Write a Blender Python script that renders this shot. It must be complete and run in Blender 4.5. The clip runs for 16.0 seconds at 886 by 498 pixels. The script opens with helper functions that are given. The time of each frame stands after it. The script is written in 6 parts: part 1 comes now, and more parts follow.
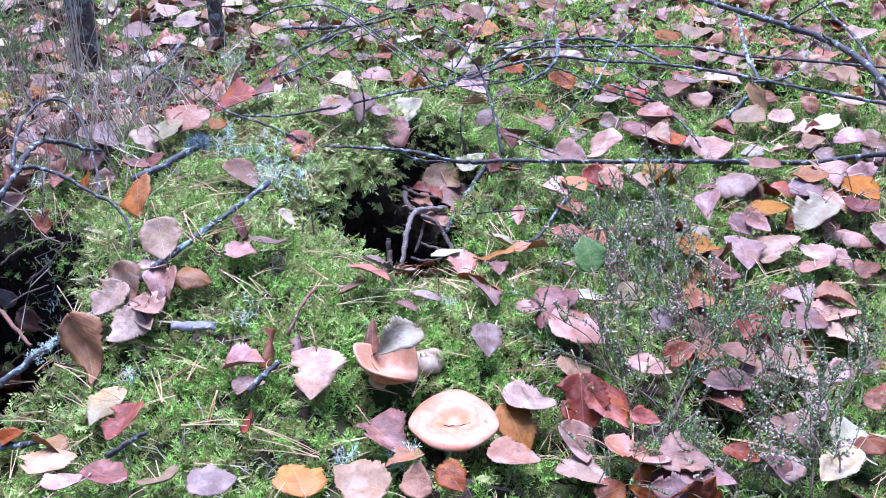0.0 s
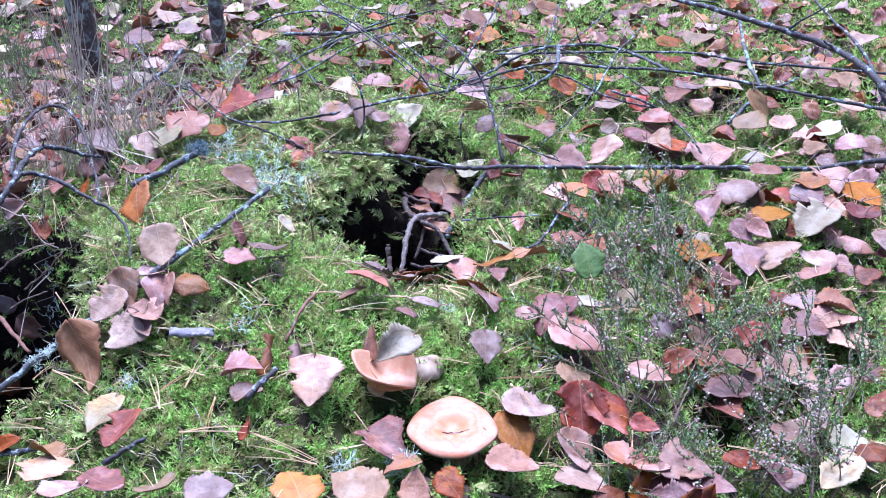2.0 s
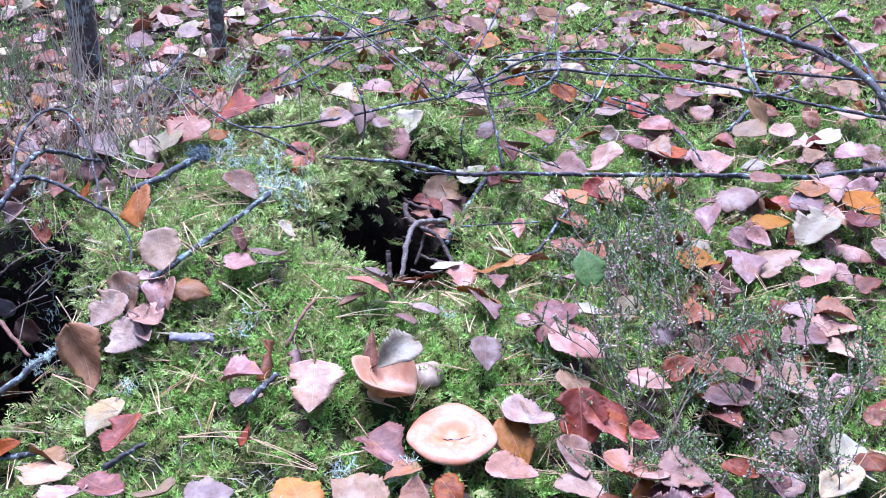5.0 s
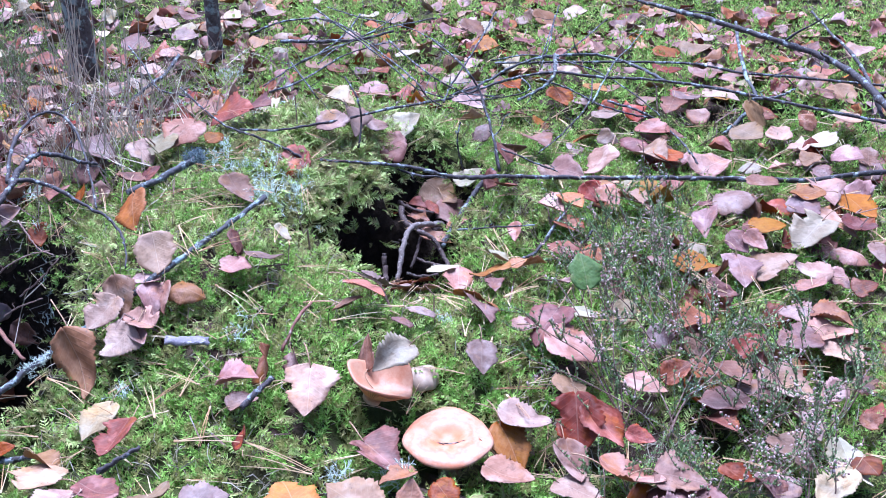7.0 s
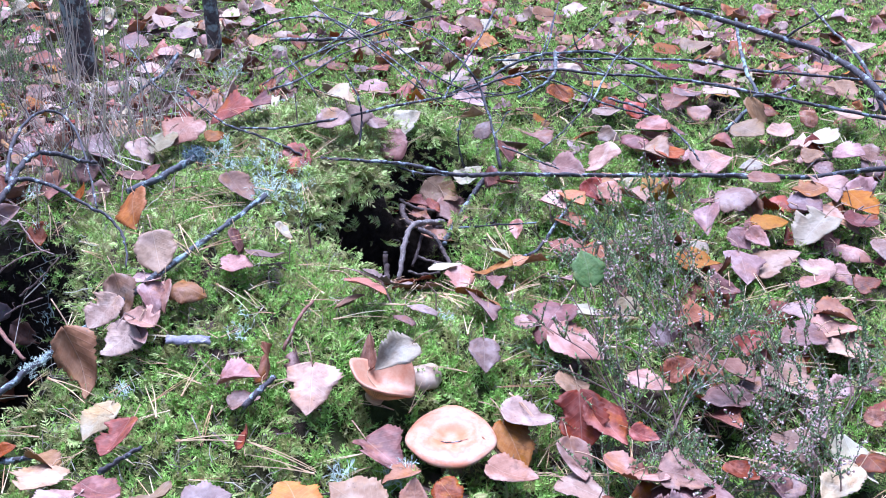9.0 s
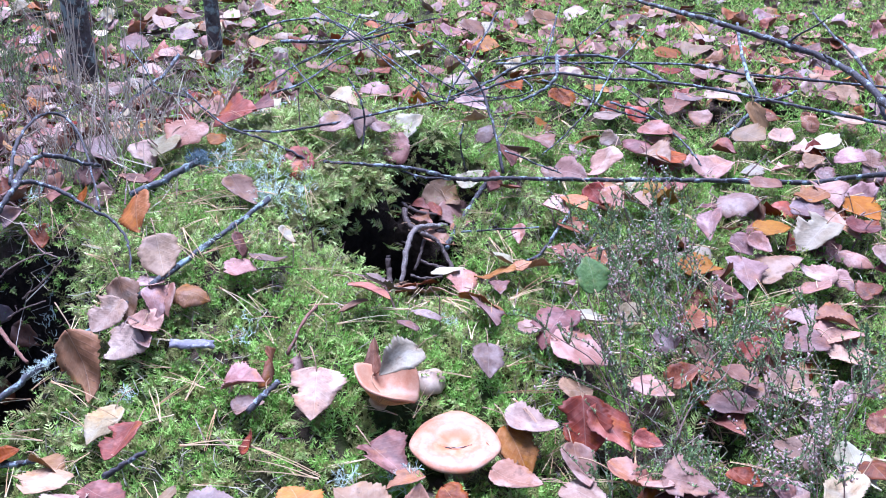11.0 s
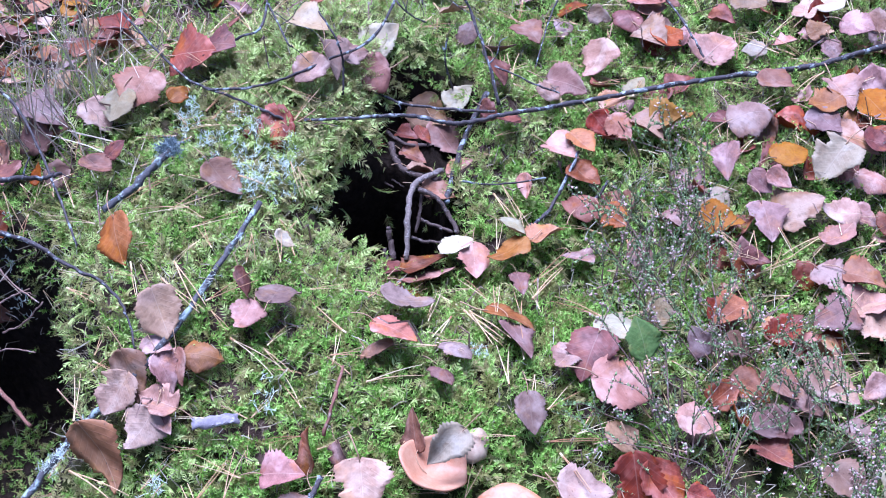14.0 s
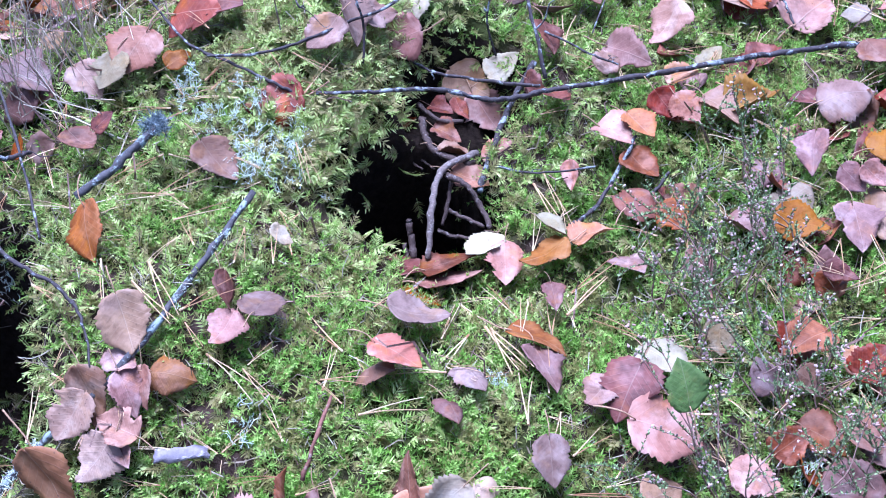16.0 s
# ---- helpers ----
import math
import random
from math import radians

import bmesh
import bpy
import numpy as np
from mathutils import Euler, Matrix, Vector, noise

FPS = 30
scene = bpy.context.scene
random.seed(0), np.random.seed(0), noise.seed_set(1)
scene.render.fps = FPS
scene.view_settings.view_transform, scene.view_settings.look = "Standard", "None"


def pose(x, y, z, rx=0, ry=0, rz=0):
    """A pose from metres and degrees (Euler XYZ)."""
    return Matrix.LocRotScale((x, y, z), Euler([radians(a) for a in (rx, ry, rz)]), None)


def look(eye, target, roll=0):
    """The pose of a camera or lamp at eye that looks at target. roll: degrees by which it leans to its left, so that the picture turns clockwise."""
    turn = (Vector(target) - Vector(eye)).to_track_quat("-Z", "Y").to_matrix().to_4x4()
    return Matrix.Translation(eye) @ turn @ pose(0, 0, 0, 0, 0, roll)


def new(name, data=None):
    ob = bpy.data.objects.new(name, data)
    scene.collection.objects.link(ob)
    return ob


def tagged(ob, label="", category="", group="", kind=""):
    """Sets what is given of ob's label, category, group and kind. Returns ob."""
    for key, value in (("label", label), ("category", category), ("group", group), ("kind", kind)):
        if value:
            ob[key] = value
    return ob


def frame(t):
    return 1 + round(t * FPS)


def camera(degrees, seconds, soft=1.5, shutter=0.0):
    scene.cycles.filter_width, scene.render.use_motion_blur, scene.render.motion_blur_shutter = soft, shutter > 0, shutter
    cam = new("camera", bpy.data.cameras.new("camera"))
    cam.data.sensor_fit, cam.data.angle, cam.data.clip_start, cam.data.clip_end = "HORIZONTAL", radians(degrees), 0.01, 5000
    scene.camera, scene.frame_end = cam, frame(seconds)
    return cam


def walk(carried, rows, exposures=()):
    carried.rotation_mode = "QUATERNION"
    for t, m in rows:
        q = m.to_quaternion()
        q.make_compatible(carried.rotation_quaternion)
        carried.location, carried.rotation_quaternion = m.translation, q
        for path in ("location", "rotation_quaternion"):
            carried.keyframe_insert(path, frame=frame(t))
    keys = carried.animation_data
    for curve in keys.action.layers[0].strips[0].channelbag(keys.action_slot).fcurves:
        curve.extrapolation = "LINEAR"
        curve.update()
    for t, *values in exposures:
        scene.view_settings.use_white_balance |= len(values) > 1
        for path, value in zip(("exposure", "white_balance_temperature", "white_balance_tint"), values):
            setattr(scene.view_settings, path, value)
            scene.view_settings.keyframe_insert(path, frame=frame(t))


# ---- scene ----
cam = camera(40.54, 16.0, soft=1.0)
# seconds, eye in metres, turn in degrees
PATH = [
    (0, 0.0000, -0.0000, 0.7200, 63.00, 0.00, 0.00),
    (0.5, 0.0002, -0.0002, 0.7204, 63.13, 0.17, -0.07),
    (1, 0.0025, 0.0018, 0.7194, 63.21, 0.20, 0.02),
    (1.5, 0.0013, 0.0013, 0.7207, 63.28, -0.14, 0.27),
    (2, 0.0050, 0.0032, 0.7187, 63.29, 0.06, 0.16),
    (2.5, 0.0034, 0.0052, 0.7180, 63.25, 0.11, 0.20),
    (3, 0.0012, 0.0062, 0.7177, 63.23, 0.25, 0.14),
    (3.5, 0.0000, 0.0040, 0.7200, 63.33, -0.03, 0.23),
    (4, 0.0009, 0.0029, 0.7220, 63.38, -0.33, 0.30),
    (6.5, 0.0022, 0.0045, 0.7206, 63.65, -0.25, 0.06),
    (7, 0.0030, 0.0059, 0.7213, 63.61, -0.38, 0.10),
    (7.5, 0.0016, 0.0079, 0.7196, 63.59, -0.19, -0.06),
    (8, 0.0021, 0.0070, 0.7183, 63.56, 0.02, -0.20),
    (8.5, 0.0003, 0.0094, 0.7176, 63.54, -0.11, -0.10),
    (11, -0.0102, 0.0126, 0.7234, 63.54, -0.57, -0.12),
    (11.5, -0.0414, 0.0684, 0.7171, 62.55, 0.04, -0.72),
    (12, -0.0535, 0.1502, 0.8046, 57.20, 1.58, -3.14),
    (12.5, -0.0733, 0.1977, 0.9241, 51.37, 2.94, -5.18),
    (13, -0.1111, 0.2756, 0.9950, 47.63, 1.95, -6.27),
    (13.5, -0.1300, 0.3197, 1.0422, 45.11, 0.70, -7.37),
    (14, -0.1237, 0.3798, 1.0399, 44.44, 0.14, -6.55),
    (14.5, -0.0595, 0.4680, 0.9749, 43.62, 0.70, -4.65),
    (15, -0.0378, 0.5175, 0.9548, 42.38, 1.36, -3.63),
    (15.5, -0.0358, 0.5470, 0.9455, 41.75, 2.16, -2.35),
    (16, -0.0253, 0.5633, 0.9404, 41.39, 2.48, -1.93),
]
walk(cam, [(t, pose(x, y, z, rx, ry, rz)) for t, x, y, z, rx, ry, rz in PATH], exposures=[(0.0, 1.82, 4630, 18), (11.0, 1.82, 4630, 18), (13.0, 1.70, 4590, 21), (14.5, 1.66, 4610, 23), (16.0, 1.76, 4550, 23)])

# ---- light: an overcast day under open forest ----
world = bpy.data.worlds.new("overcast_sky")
scene.world = world
world.use_nodes = True
sky = world.node_tree.nodes.new("ShaderNodeTexSky")
sky.sky_type = "NISHITA"
sky.sun_disc = False
sky.sun_elevation = radians(69.7)
sky.sun_rotation = radians(-16)
sky.air_density, sky.dust_density, sky.ozone_density = 1.0, 4.0, 1.0
background = world.node_tree.nodes["Background"]
background.inputs["Strength"].default_value = 0.05
world.node_tree.links.new(sky.outputs["Color"], background.inputs["Color"])
sun_data = bpy.data.lights.new("sun", "SUN")
sun_data.energy, sun_data.angle, sun_data.color = 3.1, radians(36), (1.0, 0.97, 0.95)
sun = new("sun", sun_data)
sun.matrix_world = look((-0.7, 2.5, 7), (0, 0, 0))


# ---- materials ----
def nodes_of(name, rough=0.6, spec=0.4):
    m = bpy.data.materials.new(name)
    m.use_nodes = True
    t = m.node_tree
    b = t.nodes["Principled BSDF"]
    b.inputs["Roughness"].default_value = rough
    b.inputs["Specular IOR Level"].default_value = spec
    return m, t, b


def node(t, kind, **values):
    n = t.nodes.new(kind)
    for k, v in values.items():
        n.inputs[k.replace("_", " ")].default_value = v
    return n


def coords(t, which="Object"):
    return t.nodes.new("ShaderNodeTexCoord").outputs[which]


def noise_at(t, where, scale, detail=4.0, rough=0.6):
    n = node(t, "ShaderNodeTexNoise", Scale=scale, Detail=detail, Roughness=rough)
    t.links.new(where, n.inputs["Vector"])
    return n.outputs["Fac"]


def ramp(t, fac, *stops):
    """Stops of (place, colour)."""
    r = t.nodes.new("ShaderNodeValToRGB")
    e = r.color_ramp.elements
    while len(e) < len(stops):
        e.new(0.5)
    for k, (p, c) in zip(e, stops):
        k.position, k.color = p, (*c, 1)
    t.links.new(fac, r.inputs["Fac"])
    return r.outputs["Color"]


def mixed(t, fac, a, b, how="MIX"):
    m = t.nodes.new("ShaderNodeMix")
    m.data_type, m.blend_type = "RGBA", how
    for v, s in ((fac, m.inputs[0]), (a, m.inputs[6]), (b, m.inputs[7])):
        if isinstance(v, (int, float)):
            s.default_value = v
        elif isinstance(v, tuple):
            s.default_value = (*v, 1)
        else:
            t.links.new(v, s)
    return m.outputs[2]


def calc(t, how, a, b=0.0):
    m = t.nodes.new("ShaderNodeMath")
    m.operation = how
    for v, s in ((a, m.inputs[0]), (b, m.inputs[1])):
        if isinstance(v, (int, float)):
            s.default_value = v
        else:
            t.links.new(v, s)
    return m.outputs[0]


def bumped(t, b, height, strength=0.4, distance=0.001):
    n = node(t, "ShaderNodeBump", Strength=strength, Distance=distance)
    t.links.new(height, n.inputs["Height"])
    t.links.new(n.outputs["Normal"], b.inputs["Normal"])


def see_through(t, b, col, share):
    """Thin tissue: part of the light passes through it."""
    thin = t.nodes.new("ShaderNodeBsdfTranslucent")
    t.links.new(mixed(t, 0.35, col, (0.44, 0.58, 0.14)) if share > 0.3 else col, thin.inputs["Color"])
    mix = t.nodes.new("ShaderNodeMixShader")
    mix.inputs["Fac"].default_value = share
    t.links.new(b.outputs[0], mix.inputs[1])
    t.links.new(thin.outputs[0], mix.inputs[2])
    t.links.new(mix.outputs[0], t.nodes["Material Output"].inputs["Surface"])


def leaf_material(name, light, dark, patch, rough=0.62, patchy=0.5, spots=0.5, strewn_about=False):
    """A fallen leaf: mottled blade with veins, brown specks and a paler or darker patch; y runs along the midrib, 0 to 1."""
    m, t, b = nodes_of(name, rough, 0.25)
    o = coords(t)
    info = t.nodes.new("ShaderNodeObjectInfo").outputs["Random"]
    if strewn_about:
        grow = t.nodes.new("ShaderNodeVectorMath")
        grow.operation = "SCALE"
        grow.inputs["Scale"].default_value = 20.0
        t.links.new(o, grow.inputs[0])
        o = grow.outputs[0]
        info = t.nodes.new("ShaderNodeNewGeometry").outputs["Random Per Island"]
    sep = t.nodes.new("ShaderNodeSeparateXYZ")
    t.links.new(o, sep.inputs[0])
    shift = t.nodes.new("ShaderNodeVectorMath")
    shift.operation = "ADD"
    t.links.new(o, shift.inputs[0])
    comb = t.nodes.new("ShaderNodeCombineXYZ")
    t.links.new(calc(t, "MULTIPLY", info, 37.0), comb.inputs[0])
    t.links.new(calc(t, "MULTIPLY", info, 91.0), comb.inputs[2])
    t.links.new(comb.outputs[0], shift.inputs[1])
    at = shift.outputs[0]
    side = calc(t, "ABSOLUTE", sep.outputs[0])
    vein = calc(t, "SINE", calc(t, "MULTIPLY", calc(t, "SUBTRACT", sep.outputs[1], calc(t, "MULTIPLY", side, 0.85)), 52.0))
    vein = calc(t, "POWER", calc(t, "MAXIMUM", vein, 0.0), 14.0)
    rib = calc(t, "SUBTRACT", 1.0, calc(t, "MINIMUM", calc(t, "MULTIPLY", side, 70.0), 1.0))
    veins = calc(t, "MAXIMUM", calc(t, "MULTIPLY", vein, 0.3), rib)
    col = mixed(t, ramp(t, noise_at(t, at, 3.2, 5), (0.32, (0, 0, 0)), (0.68, (1, 1, 1))), light, dark)
    where = ramp(t, noise_at(t, at, 1.5, 3), (0.62 - 0.25 * patchy, (0, 0, 0)), (0.72 - 0.2 * patchy, (1, 1, 1)))
    col = mixed(t, where, col, patch)
    warm = ramp(t, noise_at(t, at, 1.9, 4, 0.6), (0.54, (0, 0, 0)), (0.68, (1, 1, 1)))
    col = mixed(t, calc(t, "MULTIPLY", warm, 0.55), col, tuple(0.62 * c + d for c, d in zip(light, (0.19, 0.075, 0.0))))
    brown = ramp(t, noise_at(t, at, 2.9, 6, 0.7), (0.55, (0, 0, 0)), (0.68, (1, 1, 1)))
    col = mixed(t, calc(t, "MULTIPLY", brown, 0.6), col, tuple(0.55 * c for c in dark))
    fine = noise_at(t, at, 26.0, 4, 0.7)
    col = mixed(t, 0.22, col, ramp(t, fine, (0.25, (0.32, 0.30, 0.28)), (0.75, (0.72, 0.72, 0.72))), "OVERLAY")
    col = mixed(t, calc(t, "MULTIPLY", veins, 0.0 if strewn_about else 0.32), col, mixed(t, 0.5, light, (0.62, 0.5, 0.4)))
    speck = node(t, "ShaderNodeTexVoronoi", Scale=11.0)
    t.links.new(at, speck.inputs["Vector"])
    dots = ramp(t, speck.outputs["Distance"], (0.10, (1, 1, 1)), (0.17, (0, 0, 0)))
    gate = ramp(t, noise_at(t, at, 4.0, 2), (0.5, (0, 0, 0)), (0.56, (1, 1, 1)))
    dotted = t.nodes.new("ShaderNodeMix")
    dotted.data_type, dotted.blend_type = "RGBA", "MULTIPLY"
    dotted.inputs[0].default_value = 1.0
    t.links.new(dots, dotted.inputs[6])
    t.links.new(gate, dotted.inputs[7])
    col = mixed(t, calc(t, "MULTIPLY", dotted.outputs[2], spots), col, (0.07, 0.035, 0.025))
    hue = t.nodes.new("ShaderNodeHueSaturation")
    t.links.new(col, hue.inputs["Color"])
    t.links.new(calc(t, "ADD", 0.485, calc(t, "MULTIPLY", info, 0.03)), hue.inputs["Hue"])
    t.links.new(calc(t, "ADD", 0.60, calc(t, "MULTIPLY", calc(t, "FRACT", calc(t, "MULTIPLY", info, 7.3)), 0.62)), hue.inputs["Value"])
    t.links.new(calc(t, "ADD", 0.88, calc(t, "MULTIPLY", calc(t, "FRACT", calc(t, "MULTIPLY", info, 13.7)), 0.4)), hue.inputs["Saturation"])
    t.links.new(hue.outputs[0], b.inputs["Base Color"])
    see_through(t, b, hue.outputs[0], 0.15)
    b.inputs["Coat Weight"].default_value = 0.05
    b.inputs["Coat Roughness"].default_value = 0.3
    bumped(t, b, calc(t, "ADD", calc(t, "MULTIPLY", veins, 0.0 if strewn_about else 0.28), calc(t, "MULTIPLY", noise_at(t, at, 4.0, 2), 1.2)), 0.22, 0.010)
    return m


def moss_material(name, stops, litter, dry=0.35):
    m, t, b = nodes_of(name, 0.7, 0.12)
    o = coords(t)
    isle = t.nodes.new("ShaderNodeNewGeometry").outputs["Random Per Island"]
    wide = noise_at(t, o, 7.0, 3)
    mid = noise_at(t, o, 34.0, 2)
    cell = node(t, "ShaderNodeTexVoronoi", Scale=95.0)
    t.links.new(o, cell.inputs["Vector"])
    part_of = t.nodes.new("ShaderNodeSeparateColor")
    t.links.new(cell.outputs["Color"], part_of.inputs[0])
    shoot = part_of.outputs[0]
    clump = noise_at(t, o, 26.0, 2)
    fac = calc(t, "ADD", calc(t, "ADD", calc(t, "MULTIPLY", wide, 0.28), calc(t, "MULTIPLY", clump, 0.28)), calc(t, "ADD", calc(t, "MULTIPLY", shoot, 0.24), calc(t, "MULTIPLY", isle, 0.30)))
    col = ramp(t, fac, *stops)
    brown = calc(t, "GREATER_THAN", calc(t, "ADD", calc(t, "MULTIPLY", part_of.outputs[1], 0.6), calc(t, "MULTIPLY", mid, 0.8)), 1.16 - dry)
    col = mixed(t, calc(t, "MULTIPLY", brown, 0.75), col, litter)
    t.links.new(col, b.inputs["Base Color"])
    see_through(t, b, col, 0.31)
    return m


def bark_material(name, dark, mid, crust, amount=0.5, scale=60.0):
    m, t, b = nodes_of(name, 0.75, 0.3)
    o = coords(t)
    n = noise_at(t, o, scale * 3, 5, 0.7)
    col = ramp(t, n, (0.3, dark), (0.7, mid))
    where = ramp(t, noise_at(t, o, scale, 4, 0.65), (0.62 - 0.2 * amount, (0, 0, 0)), (0.70 - 0.2 * amount, (1, 1, 1)))
    col = mixed(t, where, col, crust)
    t.links.new(col, b.inputs["Base Color"])
    bumped(t, b, calc(t, "ADD", n, where), 0.7, 0.0015)
    return m


def plain_material(name, a, b_, scale, rough=0.6, relief=0.0008, spec=0.35):
    """Two tones in a broad and a fine mottling, with a fine relief."""
    m, t, b = nodes_of(name, rough, spec)
    o = coords(t)
    big, fine = noise_at(t, o, scale, 4), noise_at(t, o, scale * 6, 4, 0.7)
    fac = calc(t, "ADD", calc(t, "MULTIPLY", big, 0.6), calc(t, "MULTIPLY", fine, 0.4))
    t.links.new(ramp(t, fac, (0.36, a), (0.64, b_)), b.inputs["Base Color"])
    bumped(t, b, fine, 0.5, relief)
    return m


def island_material(name, stops, rough=0.6, spec=0.3):
    m, t, b = nodes_of(name, rough, spec)
    isle = t.nodes.new("ShaderNodeNewGeometry").outputs["Random Per Island"]
    fine = noise_at(t, coords(t), 180.0, 3)
    fac = calc(t, "ADD", calc(t, "MULTIPLY", isle, 0.75), calc(t, "MULTIPLY", fine, 0.25))
    t.links.new(ramp(t, fac, *stops), b.inputs["Base Color"])
    return m


TONES = {
    # light, dark, patch, how patchy, how spotted
    "pink": ((0.365, 0.205, 0.155), (0.225, 0.108, 0.078), (0.425, 0.28, 0.23), 0.5, 0.5),
    "mauve": ((0.315, 0.19, 0.165), (0.185, 0.10, 0.085), (0.38, 0.26, 0.235), 0.5, 0.5),
    "russet": ((0.24, 0.08, 0.05), (0.11, 0.038, 0.028), (0.33, 0.155, 0.12), 0.35, 0.5),
    "orange": ((0.29, 0.10, 0.034), (0.18, 0.057, 0.022), (0.30, 0.128, 0.058), 0.5, 0.6),
    "yellow": ((0.42, 0.18, 0.018), (0.32, 0.105, 0.012), (0.39, 0.165, 0.04), 0.5, 0.6),
    "tan": ((0.375, 0.22, 0.135), (0.26, 0.13, 0.075), (0.36, 0.215, 0.155), 0.4, 0.5),
    "cream": ((0.43, 0.355, 0.23), (0.35, 0.265, 0.165), (0.45, 0.385, 0.28), 0.4, 0.3),
    "pale": ((0.40, 0.255, 0.19), (0.29, 0.162, 0.115), (0.44, 0.31, 0.245), 0.4, 0.6),
    "green": ((0.16, 0.23, 0.06), (0.125, 0.18, 0.05), (0.19, 0.225, 0.065), 0.2, 0.9),
}
LEAF = {k: leaf_material(k + "_leaf", a, b, c, patchy=p, spots=s) for k, (a, b, c, p, s) in TONES.items()}
STREWN = {k: leaf_material(k + "_strewn_leaf", a, b, c, patchy=p, spots=s, strewn_about=True) for k, (a, b, c, p, s) in TONES.items() if k != "green"}
STALK = plain_material("petiole_brown", (0.28, 0.14, 0.08), (0.50, 0.33, 0.20), 60.0)
FEATHER = moss_material("feather_moss", ((0.25, (0.11, 0.15, 0.03)), (0.45, (0.29, 0.37, 0.085)), (0.62, (0.52, 0.59, 0.21)), (0.82, (0.68, 0.73, 0.30))), (0.30, 0.22, 0.11), 0.42)
STAR = moss_material("star_moss", ((0.25, (0.06, 0.11, 0.014)), (0.45, (0.16, 0.30, 0.032)), (0.62, (0.37, 0.54, 0.12)), (0.82, (0.54, 0.69, 0.20))), (0.26, 0.19, 0.08), 0.42)
DEADMOSS = island_material("withered_moss", ((0.1, (0.10, 0.07, 0.045)), (0.5, (0.27, 0.215, 0.15)), (0.9, (0.46, 0.41, 0.32))))
TWIG = bark_material("dark_twig_bark", (0.025, 0.019, 0.02), (0.085, 0.068, 0.072), (0.28, 0.30, 0.32), 0.42, 70.0)
GREYTWIG = bark_material("grey_twig_bark", (0.04, 0.036, 0.04), (0.11, 0.10, 0.105), (0.30, 0.35, 0.35), 0.5, 55.0)
ROOT = bark_material("root_bark", (0.035, 0.022, 0.018), (0.12, 0.08, 0.07), (0.22, 0.18, 0.17), 0.25, 140.0)
REDTWIG = bark_material("red_twig_bark", (0.12, 0.05, 0.035), (0.26, 0.12, 0.085), (0.34, 0.24, 0.20), 0.2, 90.0)
PALEROOT = bark_material("pale_root_bark", (0.10, 0.075, 0.065), (0.24, 0.19, 0.17), (0.34, 0.29, 0.27), 0.35, 140.0)
TRUNK = bark_material("trunk_bark", (0.045, 0.034, 0.032), (0.15, 0.115, 0.105), (0.30, 0.33, 0.30), 0.5, 30.0)
LICHEN = island_material("grey_green_lichen", ((0.1, (0.48, 0.54, 0.46)), (0.5, (0.64, 0.69, 0.60)), (0.9, (0.78, 0.81, 0.73))), 0.8)
NEEDLE = island_material("dry_pine_needle", ((0.1, (0.34, 0.16, 0.08)), (0.45, (0.55, 0.34, 0.18)), (0.9, (0.76, 0.60, 0.38))), 0.5)
STRAW = island_material("dry_grass", ((0.1, (0.34, 0.26, 0.18)), (0.5, (0.50, 0.41, 0.31)), (0.9, (0.70, 0.62, 0.48))), 0.55)
HEATHSTEM = bark_material("heather_stem", (0.16, 0.09, 0.07), (0.33, 0.21, 0.17), (0.40, 0.34, 0.31), 0.3, 90.0)
HEATHLEAF = island_material("heather_leaf", ((0.1, (0.11, 0.17, 0.065)), (0.5, (0.24, 0.33, 0.14)), (0.9, (0.39, 0.48, 0.24))), 0.9, 0.1)
HEATHBELL = island_material("faded_heather_bell", ((0.1, (0.33, 0.19, 0.165)), (0.5, (0.47, 0.32, 0.29)), (0.9, (0.62, 0.48, 0.45))), 0.9, 0.1)
CHIP = bark_material("weathered_bark_chip", (0.14, 0.12, 0.14), (0.27, 0.235, 0.26), (0.40, 0.36, 0.38), 0.4, 45.0)


# ---- the ground: a mossy mound with a burrow, a hollow beside it ----
# centre x, y, half-widths, height of each swelling
BUMPS = (
    (-0.25, 1.61, 0.17, 0.13, 0.118), (-0.34, 1.31, 0.13, 0.13, 0.108), (-0.16, 1.24, 0.14, 0.12, 0.031),
    (-0.08, 1.05, 0.12, 0.09, 0.055), (-0.27, 1.03, 0.10, 0.12, 0.030), (-0.10, 1.74, 0.13, 0.11, 0.072),
    (0.09, 1.14, 0.12, 0.11, 0.056), (0.15, 1.58, 0.14, 0.10, 0.034), (0.40, 1.50, 0.18, 0.15, 0.052),
)
WIDE = ((-1.00, 2.75, 0.50, 0.60, -0.13), (-0.50, 1.76, 0.18, 0.18, 0.045), (0.10, 2.05, 0.35, 0.25, 0.035), (0.65, 2.05, 0.25, 0.25, 0.03), (-0.20, 0.80, 0.20, 0.14, 0.04), (0.03, 0.965, 0.07, 0.05, -0.004), (-0.035, 1.005, 0.045, 0.03, -0.020), (-0.40, 1.00, 0.07, 0.06, -0.022), (-0.10, 0.92, 0.06, 0.05, -0.02), (0.50, 1.38, 0.10, 0.10, -0.02), (0.21, 0.98, 0.07, 0.05, 0.022), (-0.03, 1.345, 0.075, 0.035, -0.022), (-0.03, 1.395, 0.08, 0.03, -0.010), (-0.21, 1.50, 0.06, 0.06, 0.024), (-0.075, 1.665, 0.04, 0.04, -0.030), (0.012, 0.938, 0.05, 0.026, 0.016))
